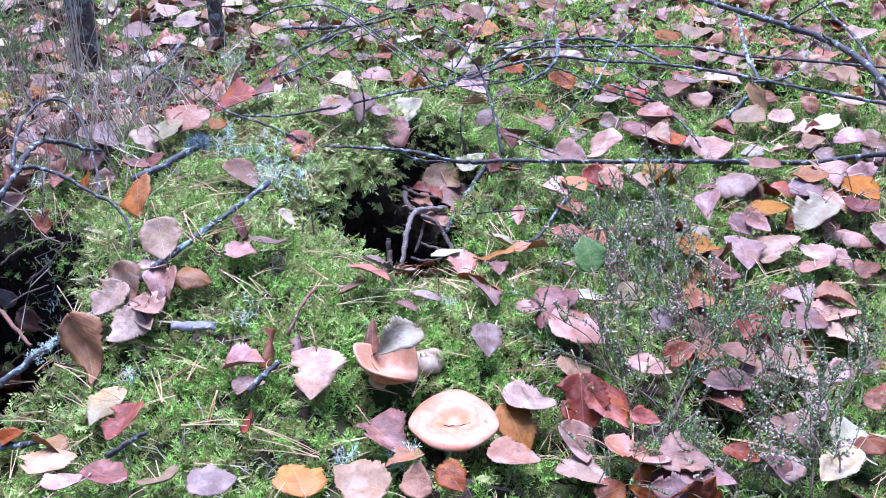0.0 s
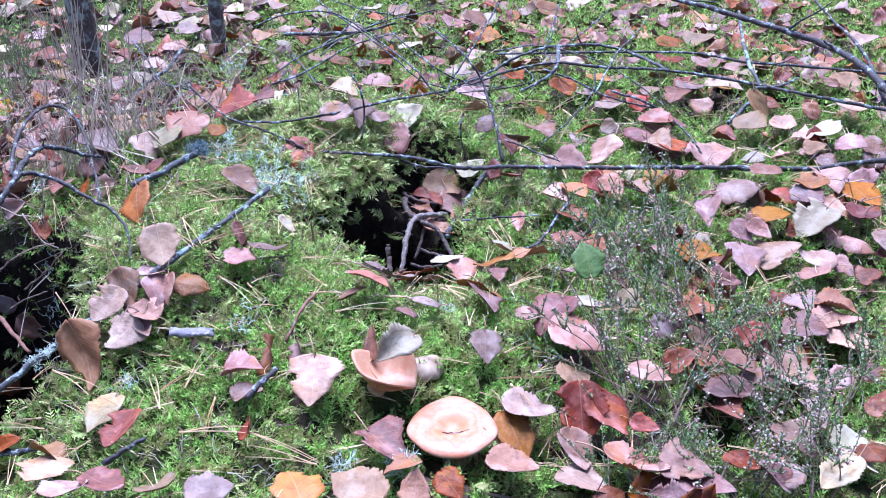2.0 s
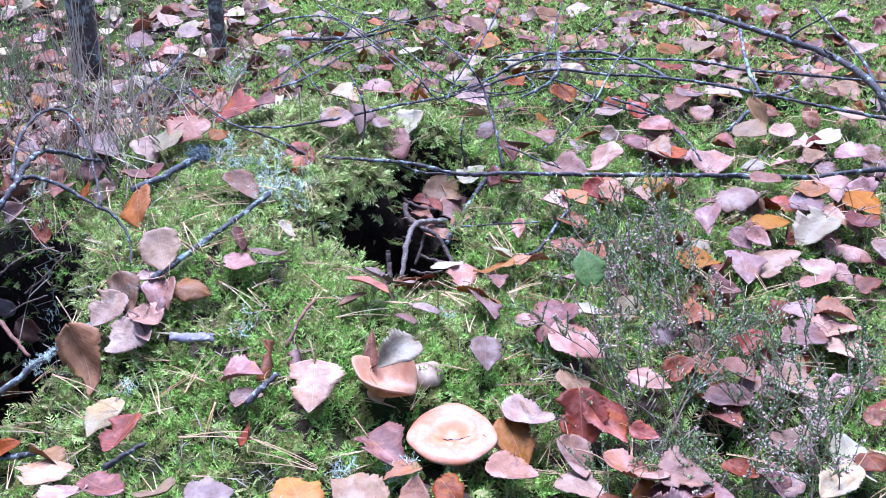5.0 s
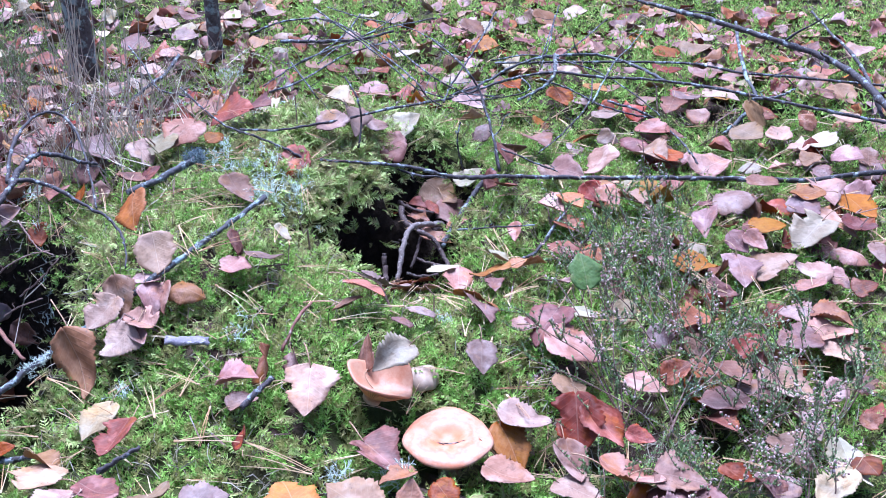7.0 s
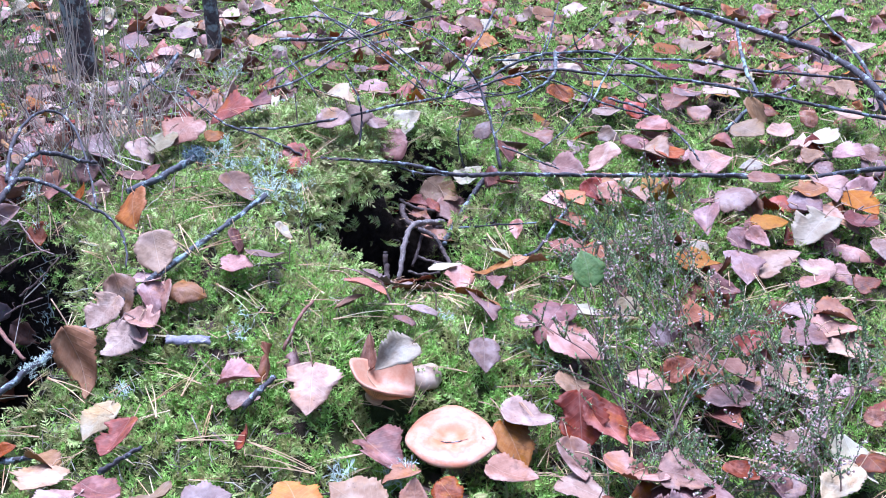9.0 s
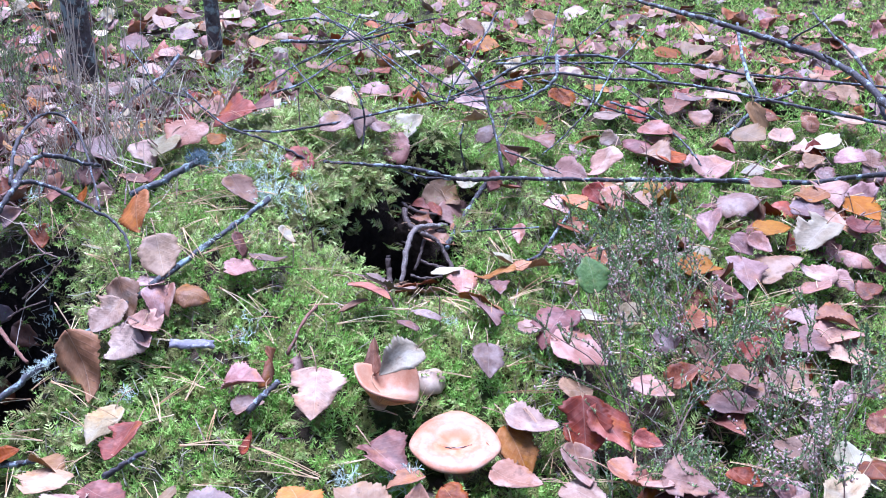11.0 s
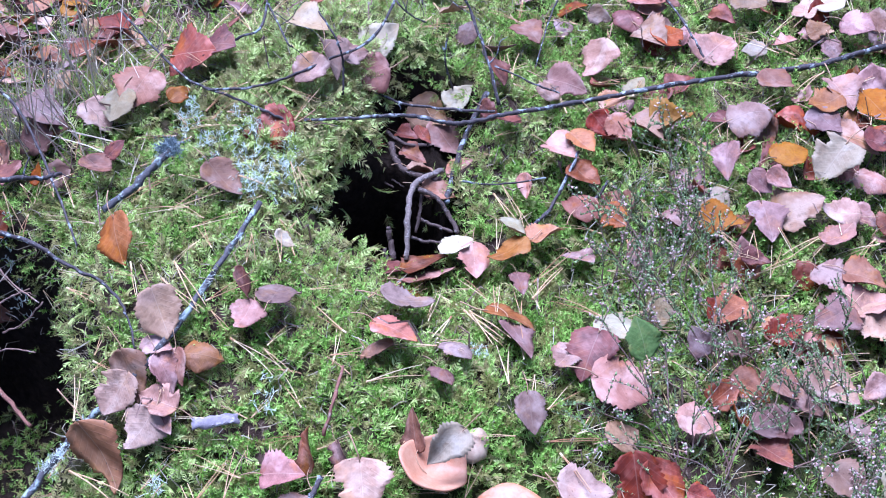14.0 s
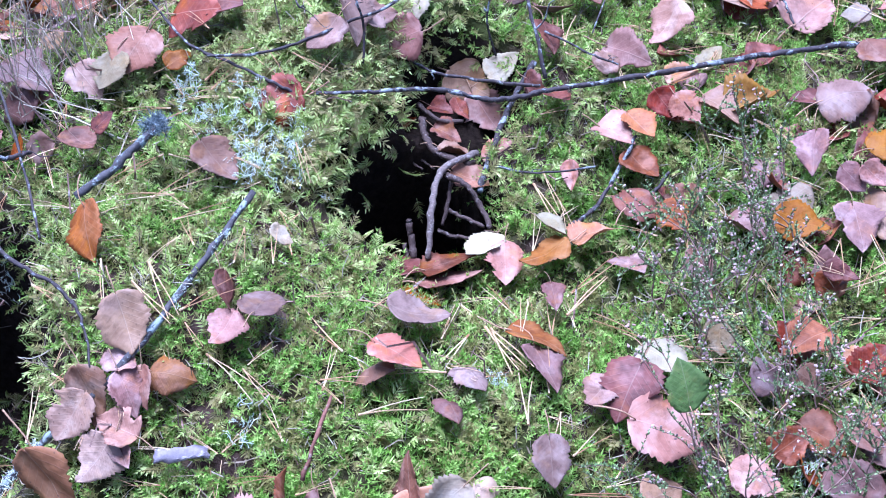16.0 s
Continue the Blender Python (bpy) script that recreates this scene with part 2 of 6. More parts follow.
# slighter unevenness
UNEVEN = (
    (-0.5, 1.65, 0.09, 0.09, 0.018), (-0.35, 1.05, 0.09, 0.09, -0.009), (-0.35, 1.2, 0.09, 0.09, -0.002), (-0.35, 1.5, 0.09, 0.09, -0.017),
    (-0.35, 1.65, 0.09, 0.09, -0.007), (-0.2, 1.05, 0.09, 0.09, -0.014), (-0.2, 1.5, 0.09, 0.09, -0.011), (-0.2, 1.65, 0.09, 0.09, -0.008),
    (-0.05, 1.05, 0.09, 0.09, -0.013), (-0.05, 1.2, 0.09, 0.09, 0.015), (-0.05, 1.65, 0.09, 0.09, -0.006), (-0.05, 1.8, 0.09, 0.09, 0.014),
    (0.1, 1.05, 0.09, 0.09, -0.027), (0.1, 1.35, 0.09, 0.09, 0.004), (0.1, 1.5, 0.09, 0.09, -0.004), (0.25, 1.2, 0.09, 0.09, 0.016),
    (0.25, 1.5, 0.09, 0.09, -0.009), (0.25, 1.65, 0.09, 0.09, -0.012), (0.4, 1.2, 0.09, 0.09, -0.012), (0.4, 1.5, 0.09, 0.09, -0.002),
    (0.4, 1.65, 0.09, 0.09, -0.016), (0.55, 1.35, 0.09, 0.09, -0.006), (0.55, 1.95, 0.09, 0.09, 0.004),
)
HOLE = (-0.063, 1.474, 0.086, 0.082, 0.42)
RECESS = (-0.014, 1.612, 0.084, 0.082, 0.080)
HOLLOW = (-0.645, 1.265, 0.228, 0.25, 0.34)


def step(a, b, v):
    s = np.clip((v - a) / (b - a), 0, 1)
    return s * s * (3 - 2 * s)


def pit(x, y, shape, inner, outer):
    """1 inside an uneven oval, 0 outside it."""
    cx, cy, rx, ry, _ = shape
    u, v = (x - cx) / rx, (y - cy) / ry
    r = np.hypot(u, v) * (1 + 0.07 * np.sin(3 * np.arctan2(v, u) + 1.0) + 0.04 * np.sin(7 * np.arctan2(v, u)))
    return 1 - step(inner, outer, r)


def ripple(x, y, size, seed):
    """A smooth, irregular swell between about -1 and 1."""
    r = np.random.RandomState(seed)
    z = np.zeros_like(x, dtype=float)
    for _ in range(7):
        a, k, p = r.uniform(0, 6.283), r.uniform(0.6, 1.7) * 6.283 / size, r.uniform(0, 6.283)
        z = z + np.sin((x * math.cos(a) + y * math.sin(a)) * k + p)
    return z / 4.0


def height(x, y):
    x, y = np.asarray(x, float), np.asarray(y, float)
    z = np.full(np.broadcast(x, y).shape, -0.031)
    for cx, cy, a, b, h in BUMPS + WIDE + UNEVEN:
        z = z + h * np.exp(-0.5 * ((x - cx) / a) ** 2 - 0.5 * ((y - cy) / b) ** 2)
    near = np.exp(-((x / 1.5) ** 2) - ((y - 1.5) / 1.5) ** 2)
    z = z + 0.006 * ripple(x, y, 0.16, 4) + 0.008 * ripple(x, y, 0.055, 14) + 0.05 * (1 - near) * ripple(x, y, 2.4, 5) * 0.5
    z = z - RECESS[4] * pit(x, y, RECESS, 0.72, 1.12)
    # a ledge of soil stays on one side of the burrow
    ledge = 0.80 * step(-0.030, 0.0, x) * step(1.455, 1.49, y)
    z = z - HOLE[4] * pit(x, y, HOLE, 0.80, 1.08) * (1 - ledge)
    z = z - HOLLOW[4] * pit(x, y, HOLLOW, 0.80, 1.05)
    return z


def bare(x, y):
    """1 where the soil is bare: in the burrow, the recess behind it and deep in the hollow."""
    caps = np.maximum(1 - step(0.9, 1.0, np.hypot(x - 0.010, y - 0.996) / 0.034), 1 - step(0.9, 1.0, np.hypot(x + 0.052, y - 1.058) / 0.031))
    return np.maximum(caps, np.maximum(np.maximum(pit(x, y, HOLE, 0.92, 1.06), pit(x, y, RECESS, 0.75, 0.98)), 0.72 * pit(x, y, HOLLOW, 0.90, 1.01)))


def slope(x, y):
    e = 0.006
    gx = (height(x + e, y) - height(x - e, y)) / (2 * e)
    gy = (height(x, y + e) - height(x, y - e)) / (2 * e)
    n = np.stack([-gx, -gy, np.ones_like(gx)], -1)
    return n / np.linalg.norm(n, axis=-1, keepdims=True)


def mesh_of(name, verts, faces, mat, smooth=False):
    """A mesh of triangles from two arrays."""
    me = bpy.data.meshes.new(name)
    verts, faces = np.asarray(verts, np.float32), np.asarray(faces, np.int32)
    me.vertices.add(len(verts))
    me.vertices.foreach_set("co", verts.ravel())
    me.loops.add(faces.size)
    me.loops.foreach_set("vertex_index", faces.ravel())
    me.polygons.add(len(faces))
    me.polygons.foreach_set("loop_start", np.arange(0, faces.size, 3, dtype=np.int32))
    me.polygons.foreach_set("use_smooth", np.full(len(faces), smooth))
    me.update(calc_edges=True)
    me.materials.append(mat)
    return me


def spread(middle, half, fine, reach):
    """Places along an axis: even near the middle, then ever wider out to the horizon."""
    inside = np.arange(middle - half, middle + half + fine / 2, fine)
    out, d, s = [], fine, 0.0
    while s < reach:
        d *= 1.16
        s += d
        out.append(s)
    out = np.array(out)
    return np.concatenate([(inside[0] - out)[::-1], inside, inside[-1] + out])


def ground_material():
    m, t, b = nodes_of("forest_soil", 0.95, 0.05)
    o = coords(t)
    # bare soil, toned near black so its colour carries the pits' shade
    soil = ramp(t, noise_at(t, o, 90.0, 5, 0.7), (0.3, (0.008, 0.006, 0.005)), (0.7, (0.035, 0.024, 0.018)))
    green = ramp(t, noise_at(t, o, 60.0, 4, 0.7), (0.3, (0.022, 0.026, 0.008)), (0.7, (0.065, 0.075, 0.022)))
    litter = ramp(t, noise_at(t, o, 28.0, 5, 0.7), (0.3, (0.05, 0.03, 0.022)), (0.5, (0.12, 0.075, 0.06)), (0.72, (0.26, 0.17, 0.14)))
    rot = ramp(t, noise_at(t, o, 5.0, 4), (0.47, (0, 0, 0)), (0.58, (1, 1, 1)))
    top = mixed(t, rot, green, mixed(t, 0.5, soil, litter))
    # mask of the three pits, where soil colour paints in the shade
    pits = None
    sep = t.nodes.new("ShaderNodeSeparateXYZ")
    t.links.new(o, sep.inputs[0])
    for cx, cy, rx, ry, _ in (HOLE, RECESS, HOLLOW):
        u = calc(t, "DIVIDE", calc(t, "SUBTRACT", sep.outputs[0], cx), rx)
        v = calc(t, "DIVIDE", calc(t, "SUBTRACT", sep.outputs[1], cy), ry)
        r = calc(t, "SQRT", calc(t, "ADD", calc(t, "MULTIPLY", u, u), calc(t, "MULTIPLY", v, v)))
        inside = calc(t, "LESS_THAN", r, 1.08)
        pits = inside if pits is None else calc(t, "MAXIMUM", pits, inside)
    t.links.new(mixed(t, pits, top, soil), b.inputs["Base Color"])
    bumped(t, b, calc(t, "ADD", noise_at(t, o, 140.0, 5, 0.7), noise_at(t, o, 40.0, 3)), 0.9, 0.006)
    return m


def build_ground():
    xs, ys = spread(0.1, 0.95, 0.0085, 400.0), spread(1.55, 0.95, 0.0085, 400.0)
    gx, gy = np.meshgrid(xs, ys)
    gz = height(gx, gy) - 0.016
    verts = np.stack([gx.ravel(), gy.ravel(), gz.ravel()], -1)
    w = len(xs)
    a = (np.arange(len(ys) - 1)[:, None] * w + np.arange(w - 1)[None, :]).ravel()
    faces = np.concatenate([np.stack([a, a + 1, a + w + 1], -1), np.stack([a, a + w + 1, a + w], -1)])
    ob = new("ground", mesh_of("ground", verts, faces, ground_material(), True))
    tagged(ob, "dark forest soil and leaf litter with a mossy mound, shade painted into its pits", "ground", kind="structure")


build_ground()


# ---- builders ----
def part(name, me, parent, label="", kind=""):
    ob = new(name, me)
    ob.parent = parent
    return tagged(ob, label, kind=kind)


def thing(name, at, label, category, group="", kind=""):
    ob = new(name)
    ob.matrix_world = at
    ob.empty_display_size = 0.01
    return tagged(ob, label, category, group, kind)


def curve_points(points, per=5):
    """A smooth line through the points (Catmull-Rom)."""
    p = np.array(points, float)
    p = np.vstack([2 * p[0] - p[1], p, 2 * p[-1] - p[-2]])
    out = []
    for i in range(1, len(p) - 2):
        for k in range(per):
            u = k / per
            out.append(0.5 * (2 * p[i] + (p[i + 1] - p[i - 1]) * u + (2 * p[i - 1] - 5 * p[i] + 4 * p[i + 1] - p[i + 2]) * u * u
                              + (3 * p[i] - p[i - 1] - 3 * p[i + 1] + p[i + 2]) * u ** 3))
    out.append(p[-2])
    return np.array(out)


def tube(line, r0, r1, sides=6, rough=0.0, seed=0):
    """Vertices and triangles of a tapering, knobbly stalk along a line, closed at both ends."""
    rng = np.random.RandomState(seed)
    line = np.asarray(line, float)
    n = len(line)
    along = np.gradient(line, axis=0)
    along /= np.linalg.norm(along, axis=1, keepdims=True) + 1e-12
    up = np.where(np.abs(along[:, 2:3]) > 0.9, np.array([[1.0, 0, 0]]), np.array([[0, 0, 1.0]]))
    a = np.cross(along, up)
    a /= np.linalg.norm(a, axis=1, keepdims=True)
    b = np.cross(along, a)
    r = np.linspace(r0, r1, n) * (1 + rough * rng.uniform(-1, 1, n))
    ang = np.arange(sides) * 2 * math.pi / sides
    ring = np.cos(ang)[None, :, None] * a[:, None] + np.sin(ang)[None, :, None] * b[:, None]
    wob = 1 + rough * rng.uniform(-1, 1, (n, sides, 1))
    v = (line[:, None] + ring * r[:, None, None] * wob).reshape(-1, 3)
    k, j = np.meshgrid(np.arange(n - 1), np.arange(sides), indexing="ij")
    i0, i1 = k * sides + j, k * sides + (j + 1) % sides
    f = np.concatenate([np.stack([i0, i1, i1 + sides], -1).reshape(-1, 3), np.stack([i0, i1 + sides, i0 + sides], -1).reshape(-1, 3)])
    cap0 = [(0, m + 1, m) for m in range(1, sides - 1)]
    e = (n - 1) * sides
    cap1 = [(e, e + m, e + m + 1) for m in range(1, sides - 1)]
    return v, np.concatenate([f, cap0, cap1])


def joined(pieces):
    """Several (vertices, triangles) in one."""
    vs, fs, n = [], [], 0
    for v, f in pieces:
        vs.append(np.asarray(v, float))
        fs.append(np.asarray(f, int) + n)
        n += len(v)
    return np.concatenate(vs), np.concatenate(fs)


def turns(yaw, lean, toward, spin):
    """Rotation matrices: spin about the own axis, then a lean towards a direction, arrays of angles."""
    def rz(a):
        m = np.zeros((len(a), 3, 3))
        m[:, 0, 0], m[:, 0, 1], m[:, 1, 0], m[:, 1, 1], m[:, 2, 2] = np.cos(a), -np.sin(a), np.sin(a), np.cos(a), 1
        return m

    def ry(a):
        m = np.zeros((len(a), 3, 3))
        m[:, 0, 0], m[:, 0, 2], m[:, 2, 0], m[:, 2, 2], m[:, 1, 1] = np.cos(a), np.sin(a), -np.sin(a), np.cos(a), 1
        return m

    return rz(toward) @ ry(lean) @ rz(spin + yaw - toward)


def strewn(kinds, which, places, turn, size):
    """Copies of small forms (vertices, triangles) as plain arrays: each place takes the form that which names."""
    vs, fs, n = [], [], 0
    for k, (v, f) in enumerate(kinds):
        pick = np.nonzero(which == k)[0]
        if not len(pick):
            continue
        w = np.einsum("nij,vj->nvi", turn[pick], v) * size[pick, None, None] + places[pick, None]
        vs.append(w.reshape(-1, 3))
        fs.append((f[None] + (np.arange(len(pick)) * len(v))[:, None, None] + n).reshape(-1, 3))
        n += len(pick) * len(v)
    return np.concatenate(vs), np.concatenate(fs)


# ---- fallen leaves ----
def leaf_shape(seed, broad, curl, fold, roll, wave, bite=0.0, rows=26, cols=6):
    """A toothed birch or aspen leaf of length 1: the blade as (vertices, triangles), with a thin body."""
    rng = np.random.RandomState(seed)
    s = np.linspace(0.0, 1.0, rows)
    wide_at = 0.36 + rng.uniform(0, 0.08)
    base = np.clip((wide_at - s) / wide_at, 0, 1)
    tip = np.clip((s - wide_at) / (1 - wide_at), 0, 1)
    half = np.where(s < wide_at, np.sqrt(1 - base ** 2.4), 1 - tip ** rng.uniform(1.15, 1.75)) * 0.5 * broad
    half[0], half[-1] = 0.03, 0.004
    v = []
    ph = rng.uniform(0, 6.28, 6)
    ragged = 1 + 0.09 * np.sin(np.linspace(0, 7, rows)[:, None] + rng.uniform(0, 6.28, 2)) + 0.06 * np.sin(np.linspace(0, 19, rows)[:, None] + rng.uniform(0, 6.28, 2))
    sway = rng.uniform(-0.16, 0.16)
    for i in range(rows):
        for j in range(cols + 1):
            u = j / cols * 2 - 1
            tooth = 1 + (0.048 * (1 if i % 2 else -1) + rng.uniform(-0.045, 0.045)) * (abs(u) > 0.99) * (0 < i < rows - 1)
            x = u * half[i] * tooth * ragged[i, int(u > 0)] + sway * (s[i] - 0.4) ** 2 * (0 < i)
            if bite and u > 0.5 and abs(s[i] - bite) < 0.09:
                x *= 0.66
            y = s[i] - 0.05 * abs(u) * (1 - s[i]) + 0.02 * math.sin(5 * x + ph[0])
            z = curl * (s[i] - 0.45) ** 2 + fold * abs(x) + roll * max(0.0, x * 2) ** 2 * (0.6 + s[i]) + 0.3 * roll * min(0.0, x * 2) ** 2
            z += wave * (math.sin(7 * s[i] + ph[1] + 3 * x) * abs(u) + 0.6 * math.sin(11 * x + ph[2] + 4 * s[i]) + 0.7 * abs(math.sin(4 * s[i] + 6 * x + ph[3])))
            z += rng.uniform(-0.001, 0.001)
            # the rim rolls in where the leaf has dried
            x *= 1 - 0.25 * min(1.0, abs(roll) * max(0.0, u) ** 2)
            v.append((x, y, z))
    v = np.array(v)
    w = cols + 1
    a = (np.arange(rows - 1)[:, None] * w + np.arange(cols)[None]).ravel()
    f = np.concatenate([np.stack([a, a + 1, a + w + 1], -1), np.stack([a, a + w + 1, a + w], -1)])
    under = v - np.array([0, 0, 0.012])
    n = len(v)
    rim = list(range(w)) + [i * w + cols for i in range(1, rows)] + [(rows - 1) * w + j for j in range(cols - 1, -1, -1)] + [i * w for i in range(rows - 2, 0, -1)]
    side = []
    for p, q in zip(rim, rim[1:] + rim[:1]):
        side += [(p, p + n, q + n), (p, q + n, q)]
    return np.concatenate([v, under]), np.concatenate([f, f[:, ::-1] + n, np.array(side)])


# broad, curl, fold, roll, wave, where the rim is torn
LEAF_SHAPES = [leaf_shape(seed, *form) for seed, form in enumerate((
    (0.88, -0.25, 0.05, 0.05, 0.018), (0.92, 0.30, 0.12, 0.10, 0.022), (0.84, -0.25, 0.22, 0.0, 0.020, 0.7),
    (0.88, 0.40, 0.05, 0.15, 0.026), (0.92, -0.20, -0.10, 0.55, 0.022), (0.96, 0.10, 0.0, 0.10, 0.032, 0.55),
    (0.88, -0.50, -0.20, -0.10, 0.022), (0.82, 0.35, 0.20, 0.85, 0.026), (0.98, -0.15, 0.06, 0.08, 0.030, 0.45),
    (0.68, 0.45, -0.30, 0.35, 0.026), (0.90, 0.60, 0.40, 0.60, 0.040), (0.94, -0.55, 0.10, 1.10, 0.036, 0.6),
    (0.82, 0.20, -0.35, 0.80, 0.044, 0.3), (0.86, 0.15, 0.16, 0.20, 0.034, 0.35), (0.94, -0.35, 0.08, 0.30, 0.028),
    (0.84, 0.25, -0.14, 0.12, 0.036, 0.8), (0.92, -0.10, 0.26, 0.22, 0.024, 0.25), (0.88, 0.45, -0.06, 0.28, 0.030)), 1)]


COARSE_SHAPES = [leaf_shape(20 + k, 0.78 + 0.05 * k, (-0.2, 0.3, 0.15, -0.4, 0.4, 0.1)[k], (0.15, 0.1, -0.12, 0.1, 0.0, 0.25)[k], (0.1, 0.45, 0.2, 0.0, 0.3, 0.5)[k], 0.02, 0.0, 8, 4) for k in range(6)]


def petiole_shape(seed):
    rng = np.random.RandomState(seed)
    b, c = rng.uniform(-0.14, 0.14), rng.uniform(-0.05, 0.12)
    return tube(curve_points([(0, 0.06, -0.004), (b * 0.3, -0.14, c), (b, -0.36, c * 0.6), (b * 1.6, -0.50, -0.02)], 3), 0.011, 0.014, 4)


LEAF_WORDS = {
    "pink": "faded pink-brown birch leaf lying on moss", "mauve": "dull mauve birch leaf lying on moss",
    "russet": "dark russet birch leaf among the moss", "orange": "orange-brown dried birch leaf on moss",
    "yellow": "yellow-orange birch leaf fading to brown", "tan": "tan curled birch leaf on the ground",
    "pale": "pale pinkish-buff birch leaf with brown specks on moss",
    "cream": "pale cream birch leaf with toothed edge", "green": "green birch leaf with a brown spot caught in heather",
}
LEAF_MODELS = {}


def leaf(colour, shape, x, y, lift, size, rx, ry, rz, label="", wide=1.0):
    """One fallen leaf: its middle over the ground at x, y, its length, how it is turned and how broad it is."""
    shape %= len(LEAF_SHAPES)
    turn = pose(0, 0, 0, rx, ry, rz)
    at = Matrix.Translation((x, y, float(height(x, y)) + lift)) @ turn @ Matrix.Translation((0, -0.5 * size, 0))
    key = (colour, shape)
    if key not in LEAF_MODELS:
        v, f = LEAF_SHAPES[shape]
        blade = mesh_of("blade", v, f, LEAF[colour], True)
        v, f = petiole_shape(shape)
        LEAF_MODELS[key] = (blade, mesh_of("petiole", v, f, STALK, True))
    blade, stalk = LEAF_MODELS[key]
    ob = thing("birch_leaf", at @ Matrix.Diagonal((size * wide, size, size, 1)), label or LEAF_WORDS[colour], "leaf", "fallen leaves")
    part("blade", blade, ob)
    end = (at @ Matrix.Scale(size, 4)) @ Vector((0, -0.4, 0))
    if math.hypot(end.x - 0.0105, end.y - 0.985) > 0.055:
        part("petiole", stalk, ob)
    return ob


# ---- twigs ----
def twig(points, r0, r1, mat, label, name="twig", seed=0, shoots=0, rough=0.16, category="twig", parent=None):
    """A knotty stick along a line in the world, with a few short side shoots."""
    rng = np.random.RandomState(seed + 11)
    line = curve_points(points, 7)
    steps = np.linalg.norm(np.diff(line, axis=0), axis=1).sum()
    line[1:-1] += rng.normal(0, min(0.0006, 0.12 * r0 + 0.0002), (len(line) - 2, 3))
    base = line[0].copy()
    v, f = tube(line - base, r0, r1, 7, rough, seed)
    if parent is not None:
        return part(name, mesh_of(name, v + base - np.array(parent.location), f, mat, True), parent, label)
    ob = thing(name, Matrix.Translation(base), label, category)
    part("stem", mesh_of("stem", v, f, mat, True), ob)
    for k in range(shoots):
        i = rng.randint(len(line) // 5, len(line) - 2)
        d = line[i + 1] - line[i]
        d /= np.linalg.norm(d) + 1e-9
        out = np.cross(d, rng.normal(0, 1, 3))
        out /= np.linalg.norm(out)
        go = d * rng.uniform(0.3, 0.8) + out * 0.8 + np.array([0, 0, 0.15])
        ln = rng.uniform(0.05, 0.14) * min(1, steps)
        p0 = line[i] - base
        side = curve_points([p0, p0 + go * ln * 0.35 + rng.normal(0, 0.002, 3), p0 + go * ln * 0.7 + rng.normal(0, 0.004, 3), p0 + go * ln], 3)
        r = (r0 + (r1 - r0) * i / len(line)) * 0.5
        v, f = tube(side, r, max(r * 0.4, 0.0003), 5, rough, seed + k)
        part("shoot", mesh_of("shoot", v, f, mat, True), ob)
    return ob


# ---- moss ----
def blade_pair(a, d, side, width):
    """A pointed leaflet from a along d: two triangles folded on the middle."""
    a, d, side = np.array(a, float), np.array(d, float), np.array(side, float)
    m = a + d * 0.30
    v = np.array([a, m + side * width, a + d, m - side * width])
    return v, np.array([(0, 1, 2), (0, 2, 3)])


def feather_frond(seed, pairs):
    """An arching feather-moss shoot of length 1 with side branchlets."""
    rng = np.random.RandomState(seed)
    pieces = []
    line = [np.array([0.62 * u ** 1.6, 0.05 * math.sin(3 * u), u * (1 - 0.28 * u)]) for u in np.linspace(0, 1, 5)]
    pieces.append(tube(np.array(line), 0.022, 0.010, 3))
    for k in range(pairs):
        u = 0.18 + 0.80 * k / pairs
        p = np.array([0.62 * u ** 1.6, 0.05 * math.sin(3 * u), u * (1 - 0.28 * u)])
        d = np.array([0.99 * u ** 0.6, 0, 1 - 0.56 * u])
        d /= np.linalg.norm(d)
        ln = 0.40 * math.sin(math.pi * (0.18 + 0.78 * u)) * rng.uniform(0.75, 1.2)
        for sgn in (-1, 1):
            go = d * rng.uniform(0.45, 0.85) + np.array([0.1, sgn * rng.uniform(0.65, 0.95), rng.uniform(-0.25, 0.2)])
            go /= np.linalg.norm(go)
            side = np.cross(go, [rng.uniform(-0.4, 0.4), 0, 1])
            side /= np.linalg.norm(side)
            pieces.append(blade_pair(p, go * ln, side, 0.036))
    pieces.append(blade_pair(line[-1] * 0.97, np.array([0.2, 0, 0.1]), np.array([0, 1, 0]), 0.045))
    return joined(pieces)


def plume(seed, rings, each):
    """An upright bushy shoot of length 1: short leaflets all round the stem, closing to a tip."""
    rng = np.random.RandomState(seed)
    pieces = []
    for k in range(rings):
        u = 0.12 + 0.80 * k / (rings - 1)
        p = np.array([0.25 * u * u, 0, u])
        for j in range(each):
            a = j * 6.283 / each + k * 1.1 + rng.uniform(-0.3, 0.3)
            rise = 0.45 + 1.3 * u * u
            go = np.array([math.cos(a), math.sin(a), rise + rng.uniform(-0.2, 0.2)])
            go /= np.linalg.norm(go)
            side = np.cross(go, [0, 0, 1.0])
            side /= np.linalg.norm(side)
            pieces.append(blade_pair(p, go * 0.40 * (1.1 - 0.45 * u) * rng.uniform(0.7, 1.3), side, 0.042))
    return joined(pieces)


def litter_bit(seed, thick=0.022):
    """A dead strand: thin, crooked and brown."""
    rng = np.random.RandomState(seed)
    line = curve_points([(0, 0, 0), rng.normal(0, 0.12, 3) + [0.35, 0, 0.1], rng.normal(0, 0.12, 3) + [0.7, 0, 0.12], (1, 0, 0.05)], 1)
    return tube(line, thick, 0.45 * thick, 3)


